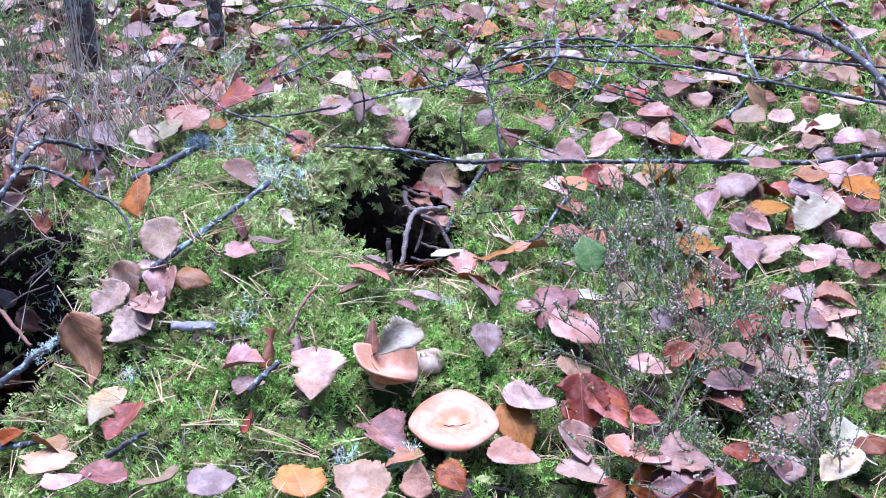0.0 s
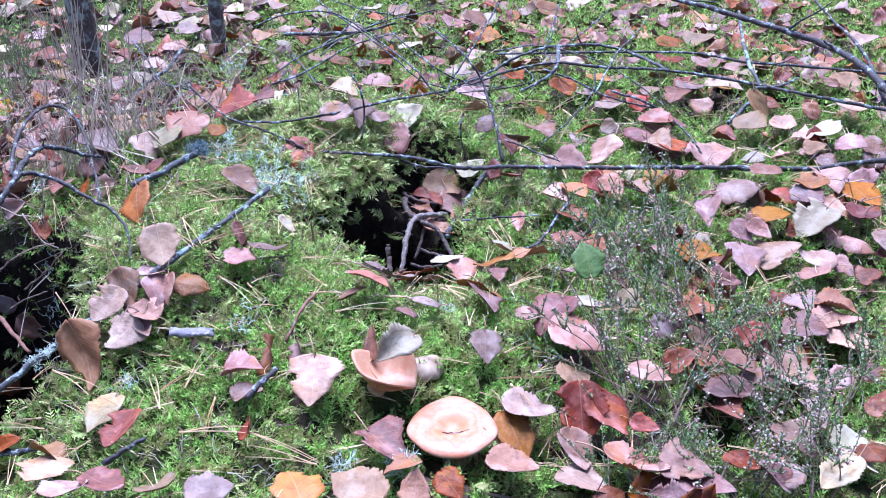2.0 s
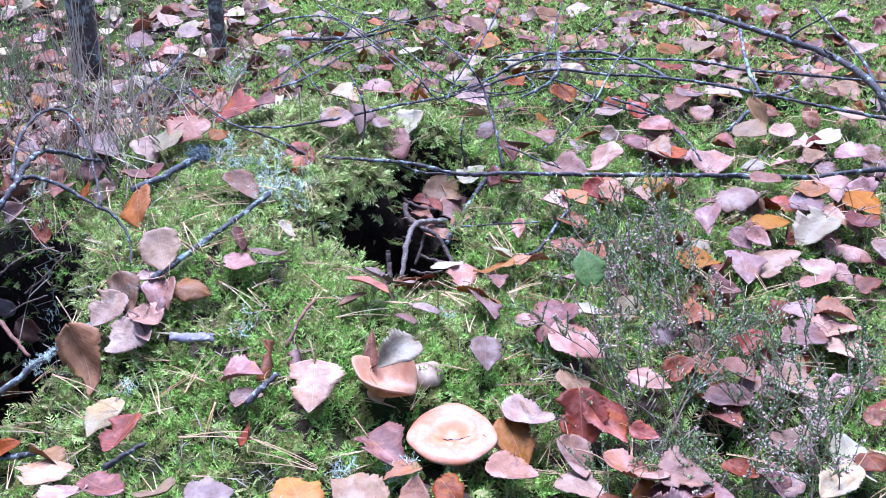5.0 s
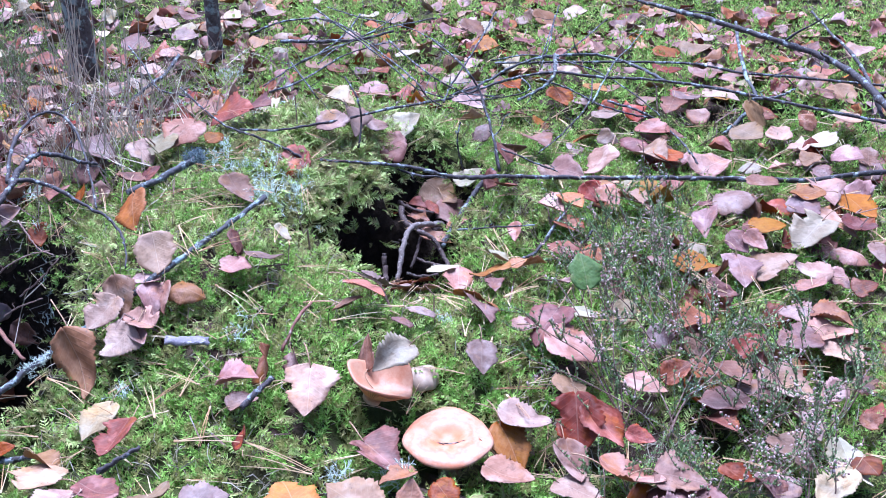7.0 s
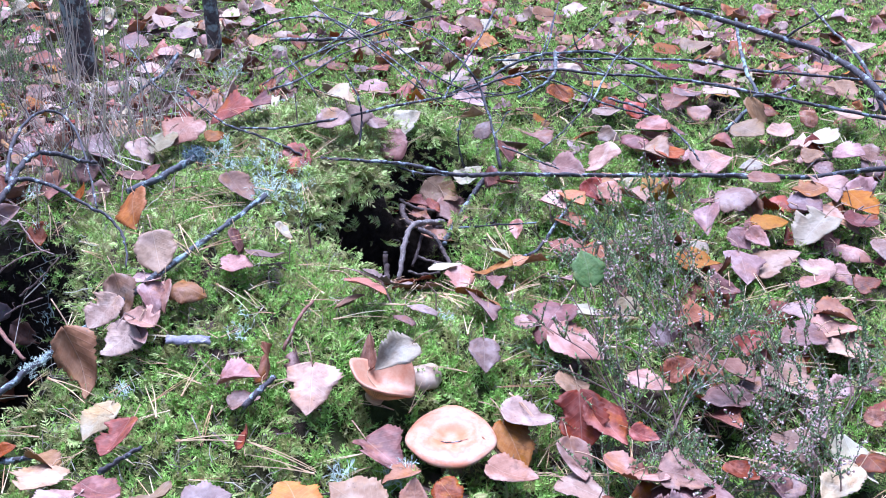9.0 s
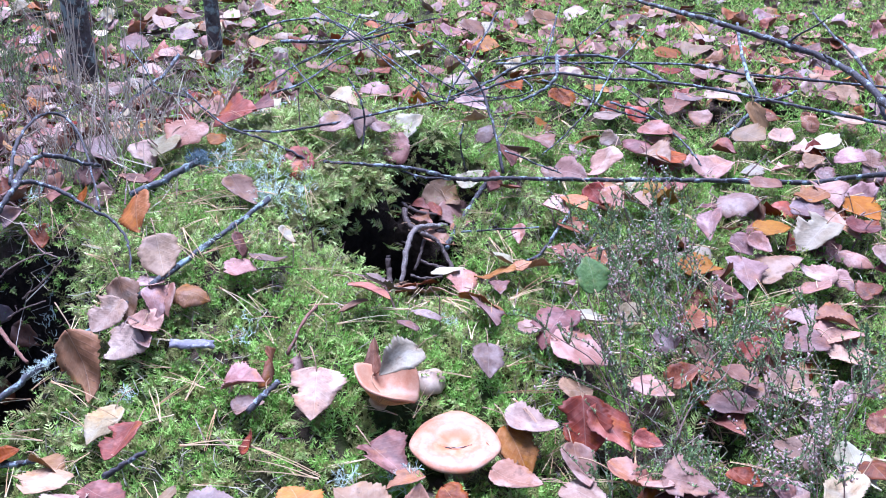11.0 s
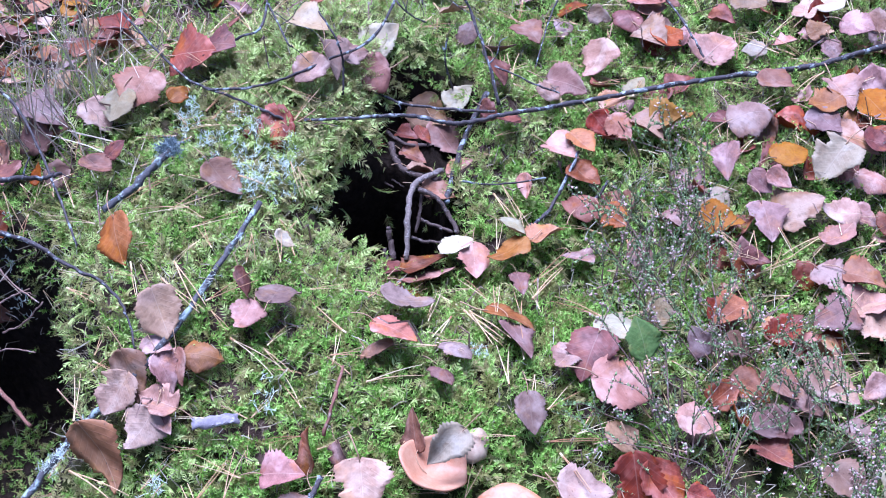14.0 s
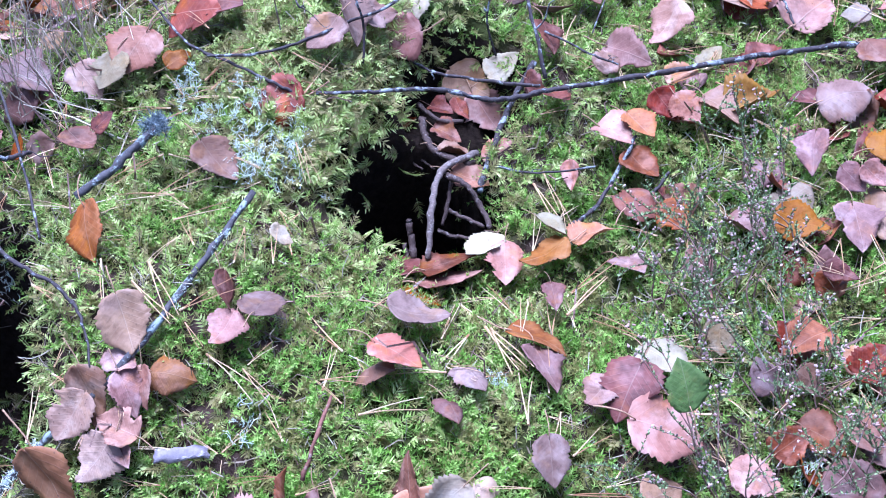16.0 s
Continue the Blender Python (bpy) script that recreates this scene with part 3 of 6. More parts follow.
FRONDS = [feather_frond(s, 6 + s % 3) for s in range(8)]
PLUMES = [plume(s, 4, 4 + s % 2) for s in range(8)]
TUFTS = [plume(s, 3, 4) for s in range(20, 26)]
STRANDS = [litter_bit(s) for s in range(6)]
STEMS = [litter_bit(s, 0.009) for s in range(6, 12)]


def scatter(n, x0, x1, y0, y1, seed, keep):
    rng = np.random.RandomState(seed)
    x, y = rng.uniform(x0, x1, n), rng.uniform(y0, y1, n)
    ok = rng.uniform(0, 1, n) < keep(x, y) * (1 - bare(x, y))
    # the clearing opens out behind the mound
    ok &= np.abs(x) < 0.17 + 0.36 * y
    return x[ok], y[ok], rng


def fuzz(x, y, size, seed):
    return 0.5 + 0.5 * np.clip(ripple(x, y, size, seed), -1, 1)


def moss_share(x, y):
    """How mossy the ground is: full on the mound, patchy on the flat, little among the litter on the far side."""
    mound = np.exp(-(((x + 0.12) / 0.52) ** 4) - ((y - 1.32) / 0.55) ** 4)
    patch = step(0.36, 0.58, fuzz(x, y, 0.42, 21))
    far_left = step(-0.30, -0.55, x) * step(1.50, 1.75, y)
    # shade patch: moss thinned under the heather so dark soil shows
    under_heather = np.exp(-(((x - 0.33) / 0.21) ** 2) - ((y - 1.03) / 0.13) ** 2)
    gaps = 0.30 + 0.70 * step(0.28, 0.58, fuzz(x, y, 0.036, 22))
    # near the path the cushions stand apart over dark litter
    fore = np.maximum(step(1.10, 0.96, y), step(-0.36, -0.42, x) * step(1.20, 1.10, y))
    gaps = gaps * (1 - fore) + fore * (0.06 + 0.94 * step(0.36, 0.60, fuzz(x, y, 0.050, 23)))
    return np.clip(np.maximum(mound, 0.50 + 0.50 * patch), 0, 1) * (1 - 0.60 * far_left) * gaps * (1 - 0.80 * under_heather)


def feather_share(x, y):
    lip = np.exp(-(((x + 0.16) / 0.13) ** 2) - ((y - 1.50) / 0.16) ** 2)
    crest = np.exp(-(((x + 0.22) / 0.20) ** 2) - ((y - 1.74) / 0.16) ** 2)
    edge = np.exp(-(((x + 0.45) / 0.10) ** 2) - ((y - 1.25) / 0.2) ** 2)
    return np.clip(0.08 + 0.35 * step(0.46, 0.66, fuzz(x, y, 0.22, 8)) + lip + edge + crest, 0, 0.95)


def clear_of_strands(x, y):
    caps = np.maximum(1 - step(0.95, 1.05, np.hypot(x - 0.010, y - 0.985) / 0.085), 1 - step(0.95, 1.05, np.hypot(x + 0.050, y - 1.062) / 0.075))
    return np.maximum(caps, np.maximum(pit(x, y, HOLE, 1.35, 1.5), pit(x, y, RECESS, 1.2, 1.35)))


def lay_moss(name, label, kinds, mat, n, box, seed, size, share, lean):
    if lean > 1:
        # loose strands lie clear of the burrow and the mushrooms
        x, y, rng = scatter(n, *box, seed, lambda x, y: share(x, y) * (1 - clear_of_strands(x, y)))
    else:
        x, y, rng = scatter(n, *box, seed, share)
    m = len(x)
    nrm = slope(x, y)
    steep = np.arccos(np.clip(nrm[:, 2], 0.2, 1)) * 0.85
    down = np.arctan2(nrm[:, 1], nrm[:, 0])
    grow = turns(np.zeros(m), steep, down, np.zeros(m))
    own = turns(np.zeros(m), np.abs(rng.normal(lean, 0.3, m)), rng.uniform(0, 6.283, m), rng.uniform(0, 6.283, m))
    s = size * rng.uniform(0.55, 1.4, m)
    z = height(x, y) - 0.017
    v, f = strewn(kinds, rng.randint(0, len(kinds), m), np.stack([x, y, z], -1), grow @ own, s)
    ob = new(name, mesh_of(name, v, f, mat))
    tagged(ob, label, "moss", kind="stuff")


NEAR = (-0.72, 0.80, 0.80, 1.95)
lay_moss("feather_moss", "pale yellow-green feather moss covering the mound", FRONDS, FEATHER, 60000, NEAR, 31, 0.0215,
         lambda x, y: moss_share(x, y) * feather_share(x, y), 0.5)
lay_moss("lip_moss", "thick pale green feather moss overhanging the burrow", FRONDS, FEATHER, 3600, (-0.30, -0.08, 1.44, 1.72), 38, 0.026,
         lambda x, y: 0.9 * np.exp(-(((x + 0.165) / 0.085) ** 4) - ((y - 1.58) / 0.12) ** 4), 0.4)
lay_moss("star_moss", "bright green bushy moss cushions on the ground", PLUMES, STAR, 88000, NEAR, 32, 0.0172,
         lambda x, y: moss_share(x, y) * (1 - feather_share(x, y)), 0.35)
lay_moss("withered_moss", "brown withered moss strands and litter", STRANDS, DEADMOSS, 28000, NEAR, 33, 0.028,
         lambda x, y: 0.25 + 0.75 * step(0.45, 0.7, fuzz(x, y, 0.12, 77)), 1.15)
lay_moss("distant_moss", "green moss cushions on the far forest floor", TUFTS, STAR, 40000, (-1.5, 1.5, 1.95, 3.8), 34, 0.034,
         lambda x, y: moss_share(x, y) ** 1.1, 0.35)
lay_moss("distant_litter", "brown strands of far forest litter", STRANDS, DEADMOSS, 9000, (-1.9, 2.2, 1.95, 4.2), 35, 0.04,
         lambda x, y: 0.4 + 0.6 * (1 - moss_share(x, y)), 1.2)
lay_moss("dry_grass_litter", "matted dry grass stems behind the mound", STEMS, STRAW, 1900, (-1.3, -0.34, 1.48, 2.6), 36, 0.095, lambda x, y: np.full_like(x, 0.8), 1.2)
lay_moss("fine_twig_litter", "fine grey-brown twig litter behind the mound", STEMS, HEATHSTEM, 1100, (-1.3, -0.34, 1.50, 2.7), 39, 0.11, lambda x, y: np.full_like(x, 0.8), 1.2)
lay_moss("twig_litter", "fine dark twig litter on the ground", STRANDS, HEATHSTEM, 2600, (-1.2, 1.3, 0.85, 2.6), 37, 0.06, lambda x, y: 0.25 + 0.6 * (1 - moss_share(x, y)), 1.25)


# the fallen leaves that lie where they can be told apart
leaf("tan", 3, -0.324, 1.235, 0.021, 0.058, -32, 5, -163, wide=1.01)
leaf("mauve", 15, -0.326, 1.204, 0.021, 0.038, 6, -1, -127, wide=0.94)
leaf("mauve", 14, -0.321, 1.178, 0.021, 0.045, -37, -1, -154, wide=0.76)
leaf("pale", 2, -0.308, 1.183, 0.021, 0.040, -35, 26, 170, wide=0.79)
leaf("tan", 6, -0.282, 1.193, 0.021, 0.043, -8, 13, -103, wide=0.99)
leaf("pale", 15, -0.354, 1.178, 0.021, 0.057, -46, 24, 179, wide=0.81)
leaf("pale", 13, -0.372, 1.163, 0.021, 0.048, -28, -4, 145, wide=1.17)
leaf("pink", 16, -0.330, 1.151, 0.021, 0.044, 1, -4, 63, wide=0.96)
leaf("pale", 15, -0.348, 1.125, 0.021, 0.046, -28, -12, 140, wide=1.21)
leaf("mauve", 1, -0.323, 1.127, 0.021, 0.032, -9, 19, -155, wide=0.75)
leaf("orange", 15, -0.388, 1.114, 0.021, 0.081, -59, 32, 172, wide=0.79)
leaf("cream", 0, -0.354, 1.039, 0.021, 0.050, -27, 9, 135, wide=1.10)
leaf("russet", 13, -0.318, 0.983, 0.021, 0.051, -15, 24, 152, wide=1.12)
leaf("pale", 5, -0.394, 0.958, 0.021, 0.054, 10, 7, 166, wide=1.18)
leaf("tan", 14, -0.395, 0.994, 0.021, 0.044, 5, -18, -132, wide=0.97)
leaf("russet", 3, -0.311, 0.897, 0.021, 0.050, 2, -7, -118, wide=1.04)
leaf("mauve", 3, -0.209, 0.878, 0.021, 0.045, 2, 6, -80, wide=1.17)
leaf("tan", 17, -0.257, 0.884, 0.021, 0.046, -15, -13, -21, wide=0.91)
leaf("pink", 13, -0.344, 0.889, 0.021, 0.046, -15, -7, -20, wide=1.26)
leaf("mauve", 14, -0.206, 1.056, 0.021, 0.046, 15, 9, -102, wide=1.10)
leaf("russet", 14, -0.181, 1.080, 0.021, 0.047, 24, -60, -17, wide=0.98)
leaf("russet", 13, -0.187, 0.964, 0.021, 0.035, 1, -48, 3, wide=0.77)
leaf("pale", 8, -0.130, 1.027, 0.021, 0.058, -28, 6, 176, wide=1.04)
leaf("mauve", 16, -0.146, 1.060, 0.021, 0.035, -43, 52, 163, wide=0.73)
leaf("yellow", 2, -0.138, 0.913, 0.021, 0.052, 2, 8, 23, wide=1.21)
leaf("pale", 3, -0.080, 0.904, 0.021, 0.058, 4, -4, 64, wide=1.17)
leaf("russet", 16, -0.055, 0.964, 0.021, 0.055, -12, 0, -135, wide=1.09)
leaf("tan", 2, -0.038, 0.935, 0.021, 0.038, -5, 12, 114, wide=1.04)
leaf("cream", 14, -0.046, 1.048, 0.050, 0.049, -19, -20, 131, wide=0.85)
leaf("russet", 8, -0.074, 1.084, 0.021, 0.045, 40, -43, -25, wide=0.77)
leaf("pale", 17, 0.090, 1.020, 0.021, 0.055, -8, 3, -107, wide=1.05)
leaf("orange", 0, 0.074, 0.990, 0.021, 0.058, -26, -7, -152, wide=0.94)
leaf("pale", 16, 0.058, 0.981, 0.021, 0.047, 2, -21, -151, wide=1.01)
leaf("pink", 1, 0.070, 0.941, 0.021, 0.050, -8, -1, -108, wide=1.11)
leaf("russet", 2, 0.122, 1.169, 0.021, 0.061, -20, 7, 148, wide=1.08)
leaf("mauve", 15, 0.094, 1.169, 0.021, 0.043, 9, 6, 144, wide=0.96)
leaf("pink", 0, 0.151, 1.127, 0.021, 0.069, -16, 4, -109, wide=1.11)
leaf("cream", 5, 0.162, 1.204, 0.021, 0.053, 7, -14, -134, wide=1.12)
leaf("mauve", 0, 0.047, 1.101, 0.021, 0.046, -19, -13, -174, wide=0.92)
leaf("tan", 5, 0.142, 1.079, 0.021, 0.041, -17, 14, -65, wide=1.08)
leaf("russet", 13, 0.143, 1.020, 0.021, 0.069, -32, 6, 176, wide=0.94)
leaf("russet", 15, 0.172, 1.013, 0.021, 0.064, -19, -6, -153, wide=0.91)
leaf("pink", 17, 0.133, 0.968, 0.021, 0.053, -19, -13, -162, wide=0.89)
leaf("pink", 8, 0.139, 0.931, 0.021, 0.052, -5, -7, -119, wide=1.08)
leaf("pink", 17, 0.190, 0.948, 0.021, 0.065, -8, -11, -111, wide=0.97)
leaf("pink", 8, 0.238, 0.946, 0.021, 0.053, -9, 9, -97, wide=1.06)
leaf("mauve", 8, 0.257, 0.931, 0.021, 0.055, -4, 0, -102, wide=1.02)
leaf("russet", 17, 0.298, 0.963, 0.021, 0.039, 3, -5, -144, wide=1.13)
leaf("cream", 15, 0.421, 0.995, 0.021, 0.063, -17, -15, -156, wide=1.01)
leaf("cream", 13, 0.386, 0.946, 0.021, 0.053, -17, 0, 126, wide=0.90)
leaf("tan", 2, 0.366, 1.015, 0.021, 0.056, -5, -6, -155, wide=1.11)
leaf("russet", 6, 0.431, 0.999, 0.021, 0.049, 16, 3, -162, wide=1.13)
leaf("pink", 1, 0.395, 1.144, 0.021, 0.066, -15, -1, -138, wide=1.13)
leaf("mauve", 0, 0.356, 1.127, 0.021, 0.051, 1, -6, -152, wide=1.12)
leaf("russet", 2, 0.294, 1.136, 0.021, 0.049, -3, -1, -131, wide=1.13)
leaf("pink", 13, 0.331, 1.138, 0.021, 0.047, -6, -7, -146, wide=1.21)
leaf("mauve", 3, 0.307, 1.092, 0.021, 0.056, -2, 6, 105, wide=1.05)
leaf("pink", 5, 0.224, 1.088, 0.021, 0.047, -6, -5, -116, wide=1.09)
leaf("russet", 16, 0.301, 1.058, 0.021, 0.047, 12, -6, -149, wide=1.21)
leaf("mauve", 8, 0.427, 1.238, 0.021, 0.054, -5, -1, 112, wide=1.12)
leaf("pink", 16, 0.481, 1.255, 0.021, 0.060, 6, -3, -79, wide=1.05)
leaf("pale", 5, 0.480, 1.221, 0.021, 0.057, -7, 2, -143, wide=1.18)
leaf("pink", 8, 0.450, 1.296, 0.021, 0.050, -4, 1, -138, wide=1.11)
leaf("pink", 14, 0.487, 1.293, 0.021, 0.053, -3, 1, -119, wide=1.14)
leaf("mauve", 8, 0.392, 1.385, 0.021, 0.055, -22, -9, -170, wide=1.07)
leaf("yellow", 15, 0.334, 1.389, 0.021, 0.056, -5, 7, -115, wide=1.15)
leaf("cream", 6, 0.336, 1.426, 0.021, 0.048, 10, 1, -52, wide=1.11)
leaf("orange", 14, 0.302, 1.239, 0.021, 0.052, -1, 11, 116, wide=1.04)
leaf("mauve", 15, 0.219, 1.325, 0.021, 0.055, -24, -20, -163, wide=0.87)
leaf("pink", 8, 0.441, 1.406, 0.021, 0.065, 22, 0, -76, wide=1.12)
leaf("pink", 15, 0.487, 1.398, 0.021, 0.051, 9, -3, 72, wide=1.12)
leaf("mauve", 3, 0.478, 1.361, 0.021, 0.049, 6, -10, -63, wide=0.95)
leaf("pink", 6, 0.557, 1.450, 0.021, 0.053, -9, 0, -119, wide=1.00)
leaf("cream", 16, 0.502, 1.471, 0.021, 0.067, -26, 0, 131, wide=1.06)
leaf("yellow", 0, 0.451, 1.485, 0.021, 0.052, 0, 2, -76, wide=1.05)
leaf("yellow", 5, 0.605, 1.577, 0.021, 0.061, -12, 0, -149, wide=1.20)
leaf("mauve", 15, 0.516, 1.538, 0.021, 0.052, -8, 10, -152, wide=1.18)
leaf("pink", 16, 0.558, 1.596, 0.021, 0.058, -13, -6, -162, wide=1.23)
leaf("orange", 17, 0.519, 1.568, 0.021, 0.052, -1, 5, 109, wide=1.05)
leaf("pink", 2, 0.548, 1.512, 0.021, 0.069, -13, -6, -115, wide=1.09)
leaf("russet", 17, 0.580, 1.501, 0.021, 0.048, -6, 7, -101, wide=1.12)
leaf("pink", 6, 0.419, 1.559, 0.021, 0.062, 13, 4, -86, wide=1.21)
leaf("mauve", 14, 0.359, 1.467, 0.021, 0.051, -29, 28, 152, wide=0.78)
leaf("russet", 15, -0.211, 1.530, 0.009, 0.064, -5, -27, 103, wide=1.14)
leaf("pink", 15, -0.082, 1.663, -0.005, 0.061, -8, -26, 102, wide=1.13)
leaf("cream", 1, -0.054, 1.720, -0.002, 0.059, 16, 21, -57, wide=1.13)
leaf("pink", 17, -0.099, 1.661, 0.021, 0.049, -31, 26, -75, wide=1.09)
leaf("pale", 16, -0.126, 1.627, 0.021, 0.056, -40, -32, -140, wide=1.08)
leaf("mauve", 3, -0.155, 1.598, 0.021, 0.053, -13, -12, 146, wide=0.97)
leaf("cream", 16, -0.149, 1.700, 0.021, 0.054, -2, 1, -120, wide=1.21)
leaf("pale", 15, 0.004, 1.660, 0.003, 0.059, -21, 24, -132, wide=1.19)
leaf("pink", 5, 0.020, 1.632, -0.004, 0.057, -31, 9, -147, wide=1.03)
leaf("pink", 5, 0.037, 1.533, -0.018, 0.049, 11, 4, -77, wide=0.99)
leaf("pink", 1, 0.001, 1.497, 0.047, 0.052, -12, 0, -105, wide=1.02)
leaf("cream", 1, 0.044, 1.657, 0.031, 0.047, 14, 12, -56, wide=1.01)
leaf("russet", 13, -0.085, 1.615, -0.025, 0.050, 7, 0, -73, wide=1.04)
leaf("pale", 16, 0.156, 1.511, 0.021, 0.049, 0, 0, -130, wide=1.09)
leaf("yellow", 13, 0.183, 1.515, 0.021, 0.045, -4, 0, -147, wide=1.04)
leaf("russet", 1, 0.179, 1.471, 0.021, 0.046, -7, -1, -145, wide=1.09)
leaf("pink", 6, 0.172, 1.429, 0.021, 0.048, -4, 0, -52, wide=1.22)
leaf("pink", 1, 0.103, 1.470, 0.021, 0.036, -24, 23, 168, wide=0.67)
leaf("russet", 8, 0.096, 1.658, 0.021, 0.047, -20, -29, -154, wide=0.95)
leaf("pink", 2, 0.157, 1.770, 0.021, 0.053, 2, -4, -156, wide=1.14)
leaf("pink", 0, -0.371, 1.619, 0.021, 0.062, -22, -4, 144, wide=1.30)
leaf("cream", 5, -0.397, 1.600, 0.021, 0.050, -20, 12, 154, wide=1.10)
leaf("russet", 8, -0.297, 1.658, 0.021, 0.063, 18, 15, -100, wide=1.34)
leaf("russet", 8, -0.264, 1.663, 0.021, 0.054, 18, 11, -121, wide=1.13)
leaf("pink", 1, -0.263, 1.450, 0.021, 0.056, -26, -5, -134, wide=1.00)
leaf("orange", 0, -0.376, 1.345, 0.021, 0.061, -34, 37, 167, wide=0.96)
leaf("russet", 15, -0.239, 1.270, 0.021, 0.040, -27, -50, -150, wide=0.88)
leaf("pink", 15, -0.239, 1.232, 0.021, 0.043, 3, -1, 154, wide=1.05)
leaf("mauve", 0, -0.204, 1.264, 0.021, 0.046, -21, 2, -19, wide=1.09)
leaf("mauve", 8, -0.493, 1.621, 0.021, 0.066, -14, 4, -122, wide=0.96)
leaf("russet", 17, -0.413, 1.499, 0.021, 0.046, 0, -10, -134, wide=1.01)
leaf("pink", 15, 0.243, 1.711, 0.021, 0.063, -32, 19, 127, wide=1.14)
leaf("russet", 6, 0.316, 1.812, 0.021, 0.051, -10, -5, -166, wide=1.13)
leaf("pink", 14, 0.340, 1.774, 0.021, 0.056, 3, 17, -146, wide=1.24)
leaf("orange", 5, 0.366, 1.775, 0.021, 0.049, -4, 8, -67, wide=1.22)
leaf("pink", 14, 0.427, 1.742, 0.021, 0.065, 11, 11, -50, wide=1.20)
leaf("cream", 3, 0.621, 1.817, 0.021, 0.055, 8, 15, -148, wide=1.29)
leaf("tan", 0, 0.529, 1.908, 0.021, 0.068, -44, -14, -149, wide=0.88)
leaf("tan", 5, 0.499, 1.825, 0.021, 0.057, 0, 13, -142, wide=1.24)
leaf("mauve", 0, 0.639, 1.754, 0.021, 0.050, 8, 16, -132, wide=1.23)
leaf("tan", 1, 0.714, 2.032, 0.021, 0.060, -16, 7, -161, wide=1.17)
leaf("pink", 1, 0.352, 1.853, 0.021, 0.055, 0, 9, -136, wide=1.26)
leaf("pink", 15, 0.482, 1.635, 0.021, 0.053, 2, 0, -148, wide=1.17)
leaf("tan", 14, 0.278, 1.551, 0.021, 0.054, -1, -4, -141, wide=1.13)
leaf("russet", 0, -0.079, 1.388, -0.006, 0.060, 0, -21, -94, wide=1.03)
leaf("cream", 3, 0.003, 1.392, 0.011, 0.046, 7, 20, 141, wide=1.07)
leaf("russet", 8, -0.032, 1.385, 0.007, 0.059, 0, -27, -68, wide=1.02)
leaf("pink", 5, 0.025, 1.366, 0.023, 0.053, -9, -2, 178, wide=0.80)
leaf("orange", 15, 0.065, 1.366, 0.026, 0.054, -9, 27, 110, wide=1.07)
leaf("russet", 5, -0.031, 1.360, 0.002, 0.069, 1, -33, -81, wide=1.03)
leaf("yellow", 2, -0.067, 1.335, -0.002, 0.052, 0, -29, -100, wide=1.04)
leaf("mauve", 17, -0.063, 1.271, 0.021, 0.060, -18, -20, -90, wide=1.19)
leaf("pink", 0, -0.082, 1.203, 0.021, 0.053, -3, -22, -122, wide=1.04)
leaf("pink", 6, -0.103, 1.198, 0.021, 0.041, 37, -12, -123, wide=1.05)
leaf("mauve", 6, -0.016, 1.190, 0.021, 0.039, 9, -24, -144, wide=1.01)
leaf("mauve", 6, -0.036, 1.151, 0.021, 0.035, 15, -27, -162, wide=0.91)
leaf("orange", 2, 0.047, 1.236, 0.021, 0.059, -11, -36, -107, wide=1.11)
leaf("mauve", 8, 0.051, 1.195, 0.021, 0.053, -6, -35, -154, wide=0.93)
leaf("mauve", 8, 0.068, 1.294, 0.021, 0.036, 3, 5, -175, wide=0.70)
leaf("cream", 13, 0.077, 1.401, 0.021, 0.039, -3, -20, -136, wide=0.90)
leaf("pink", 14, 0.118, 1.393, 0.021, 0.046, 2, -14, -70, wide=1.06)
leaf("mauve", 8, 0.153, 1.349, 0.021, 0.044, 23, -12, -152, wide=1.00)
leaf("russet", 16, -0.032, 1.620, 0.013, 0.032, 2, 7, -120, wide=0.97)
leaf("russet", 15, -0.009, 1.625, -0.003, 0.034, -18, -8, -149, wide=0.81)
leaf("russet", 16, -0.027, 1.585, 0.009, 0.038, -12, 8, -123, wide=0.92)
leaf("pink", 14, -0.018, 1.550, 0.036, 0.043, -6, -21, -106, wide=0.95)
leaf("russet", 1, 0.099, 1.568, 0.021, 0.039, 18, -11, -155, wide=1.00)
leaf("cream", 15, -0.865, 3.071, 0.021, 0.053, -35, 16, -173, wide=0.91)
leaf("cream", 14, -0.836, 2.933, 0.021, 0.048, 0, 3, -29, wide=1.09)
leaf("tan", 5, -0.748, 3.052, 0.021, 0.058, 17, 33, -119, wide=1.35)
leaf("pale", 8, -0.695, 2.984, 0.021, 0.056, 7, 18, -40, wide=1.23)
leaf("mauve", 16, -0.637, 3.015, 0.021, 0.056, -3, 13, -26, wide=1.32)
leaf("cream", 17, -0.625, 2.908, 0.021, 0.055, 2, 11, -127, wide=1.23)
leaf("mauve", 17, -0.607, 2.803, 0.021, 0.068, -1, 14, -106, wide=1.17)
leaf("russet", 3, -0.695, 3.090, 0.021, 0.055, 4, 13, -38, wide=1.23)
leaf("mauve", 5, -0.728, 2.798, 0.021, 0.069, -9, 12, -101, wide=1.32)
leaf("russet", 8, -0.652, 2.710, 0.021, 0.059, 18, 23, -111, wide=1.36)
leaf("pink", 5, -0.619, 2.689, 0.021, 0.057, -5, 7, -130, wide=1.25)
leaf("russet", 14, -0.738, 2.680, 0.021, 0.055, -8, 3, -129, wide=1.12)
leaf("pale", 5, -0.637, 2.554, 0.021, 0.058, -8, 3, -106, wide=1.24)
leaf("cream", 14, -0.555, 2.610, 0.021, 0.054, 7, 10, -127, wide=1.16)
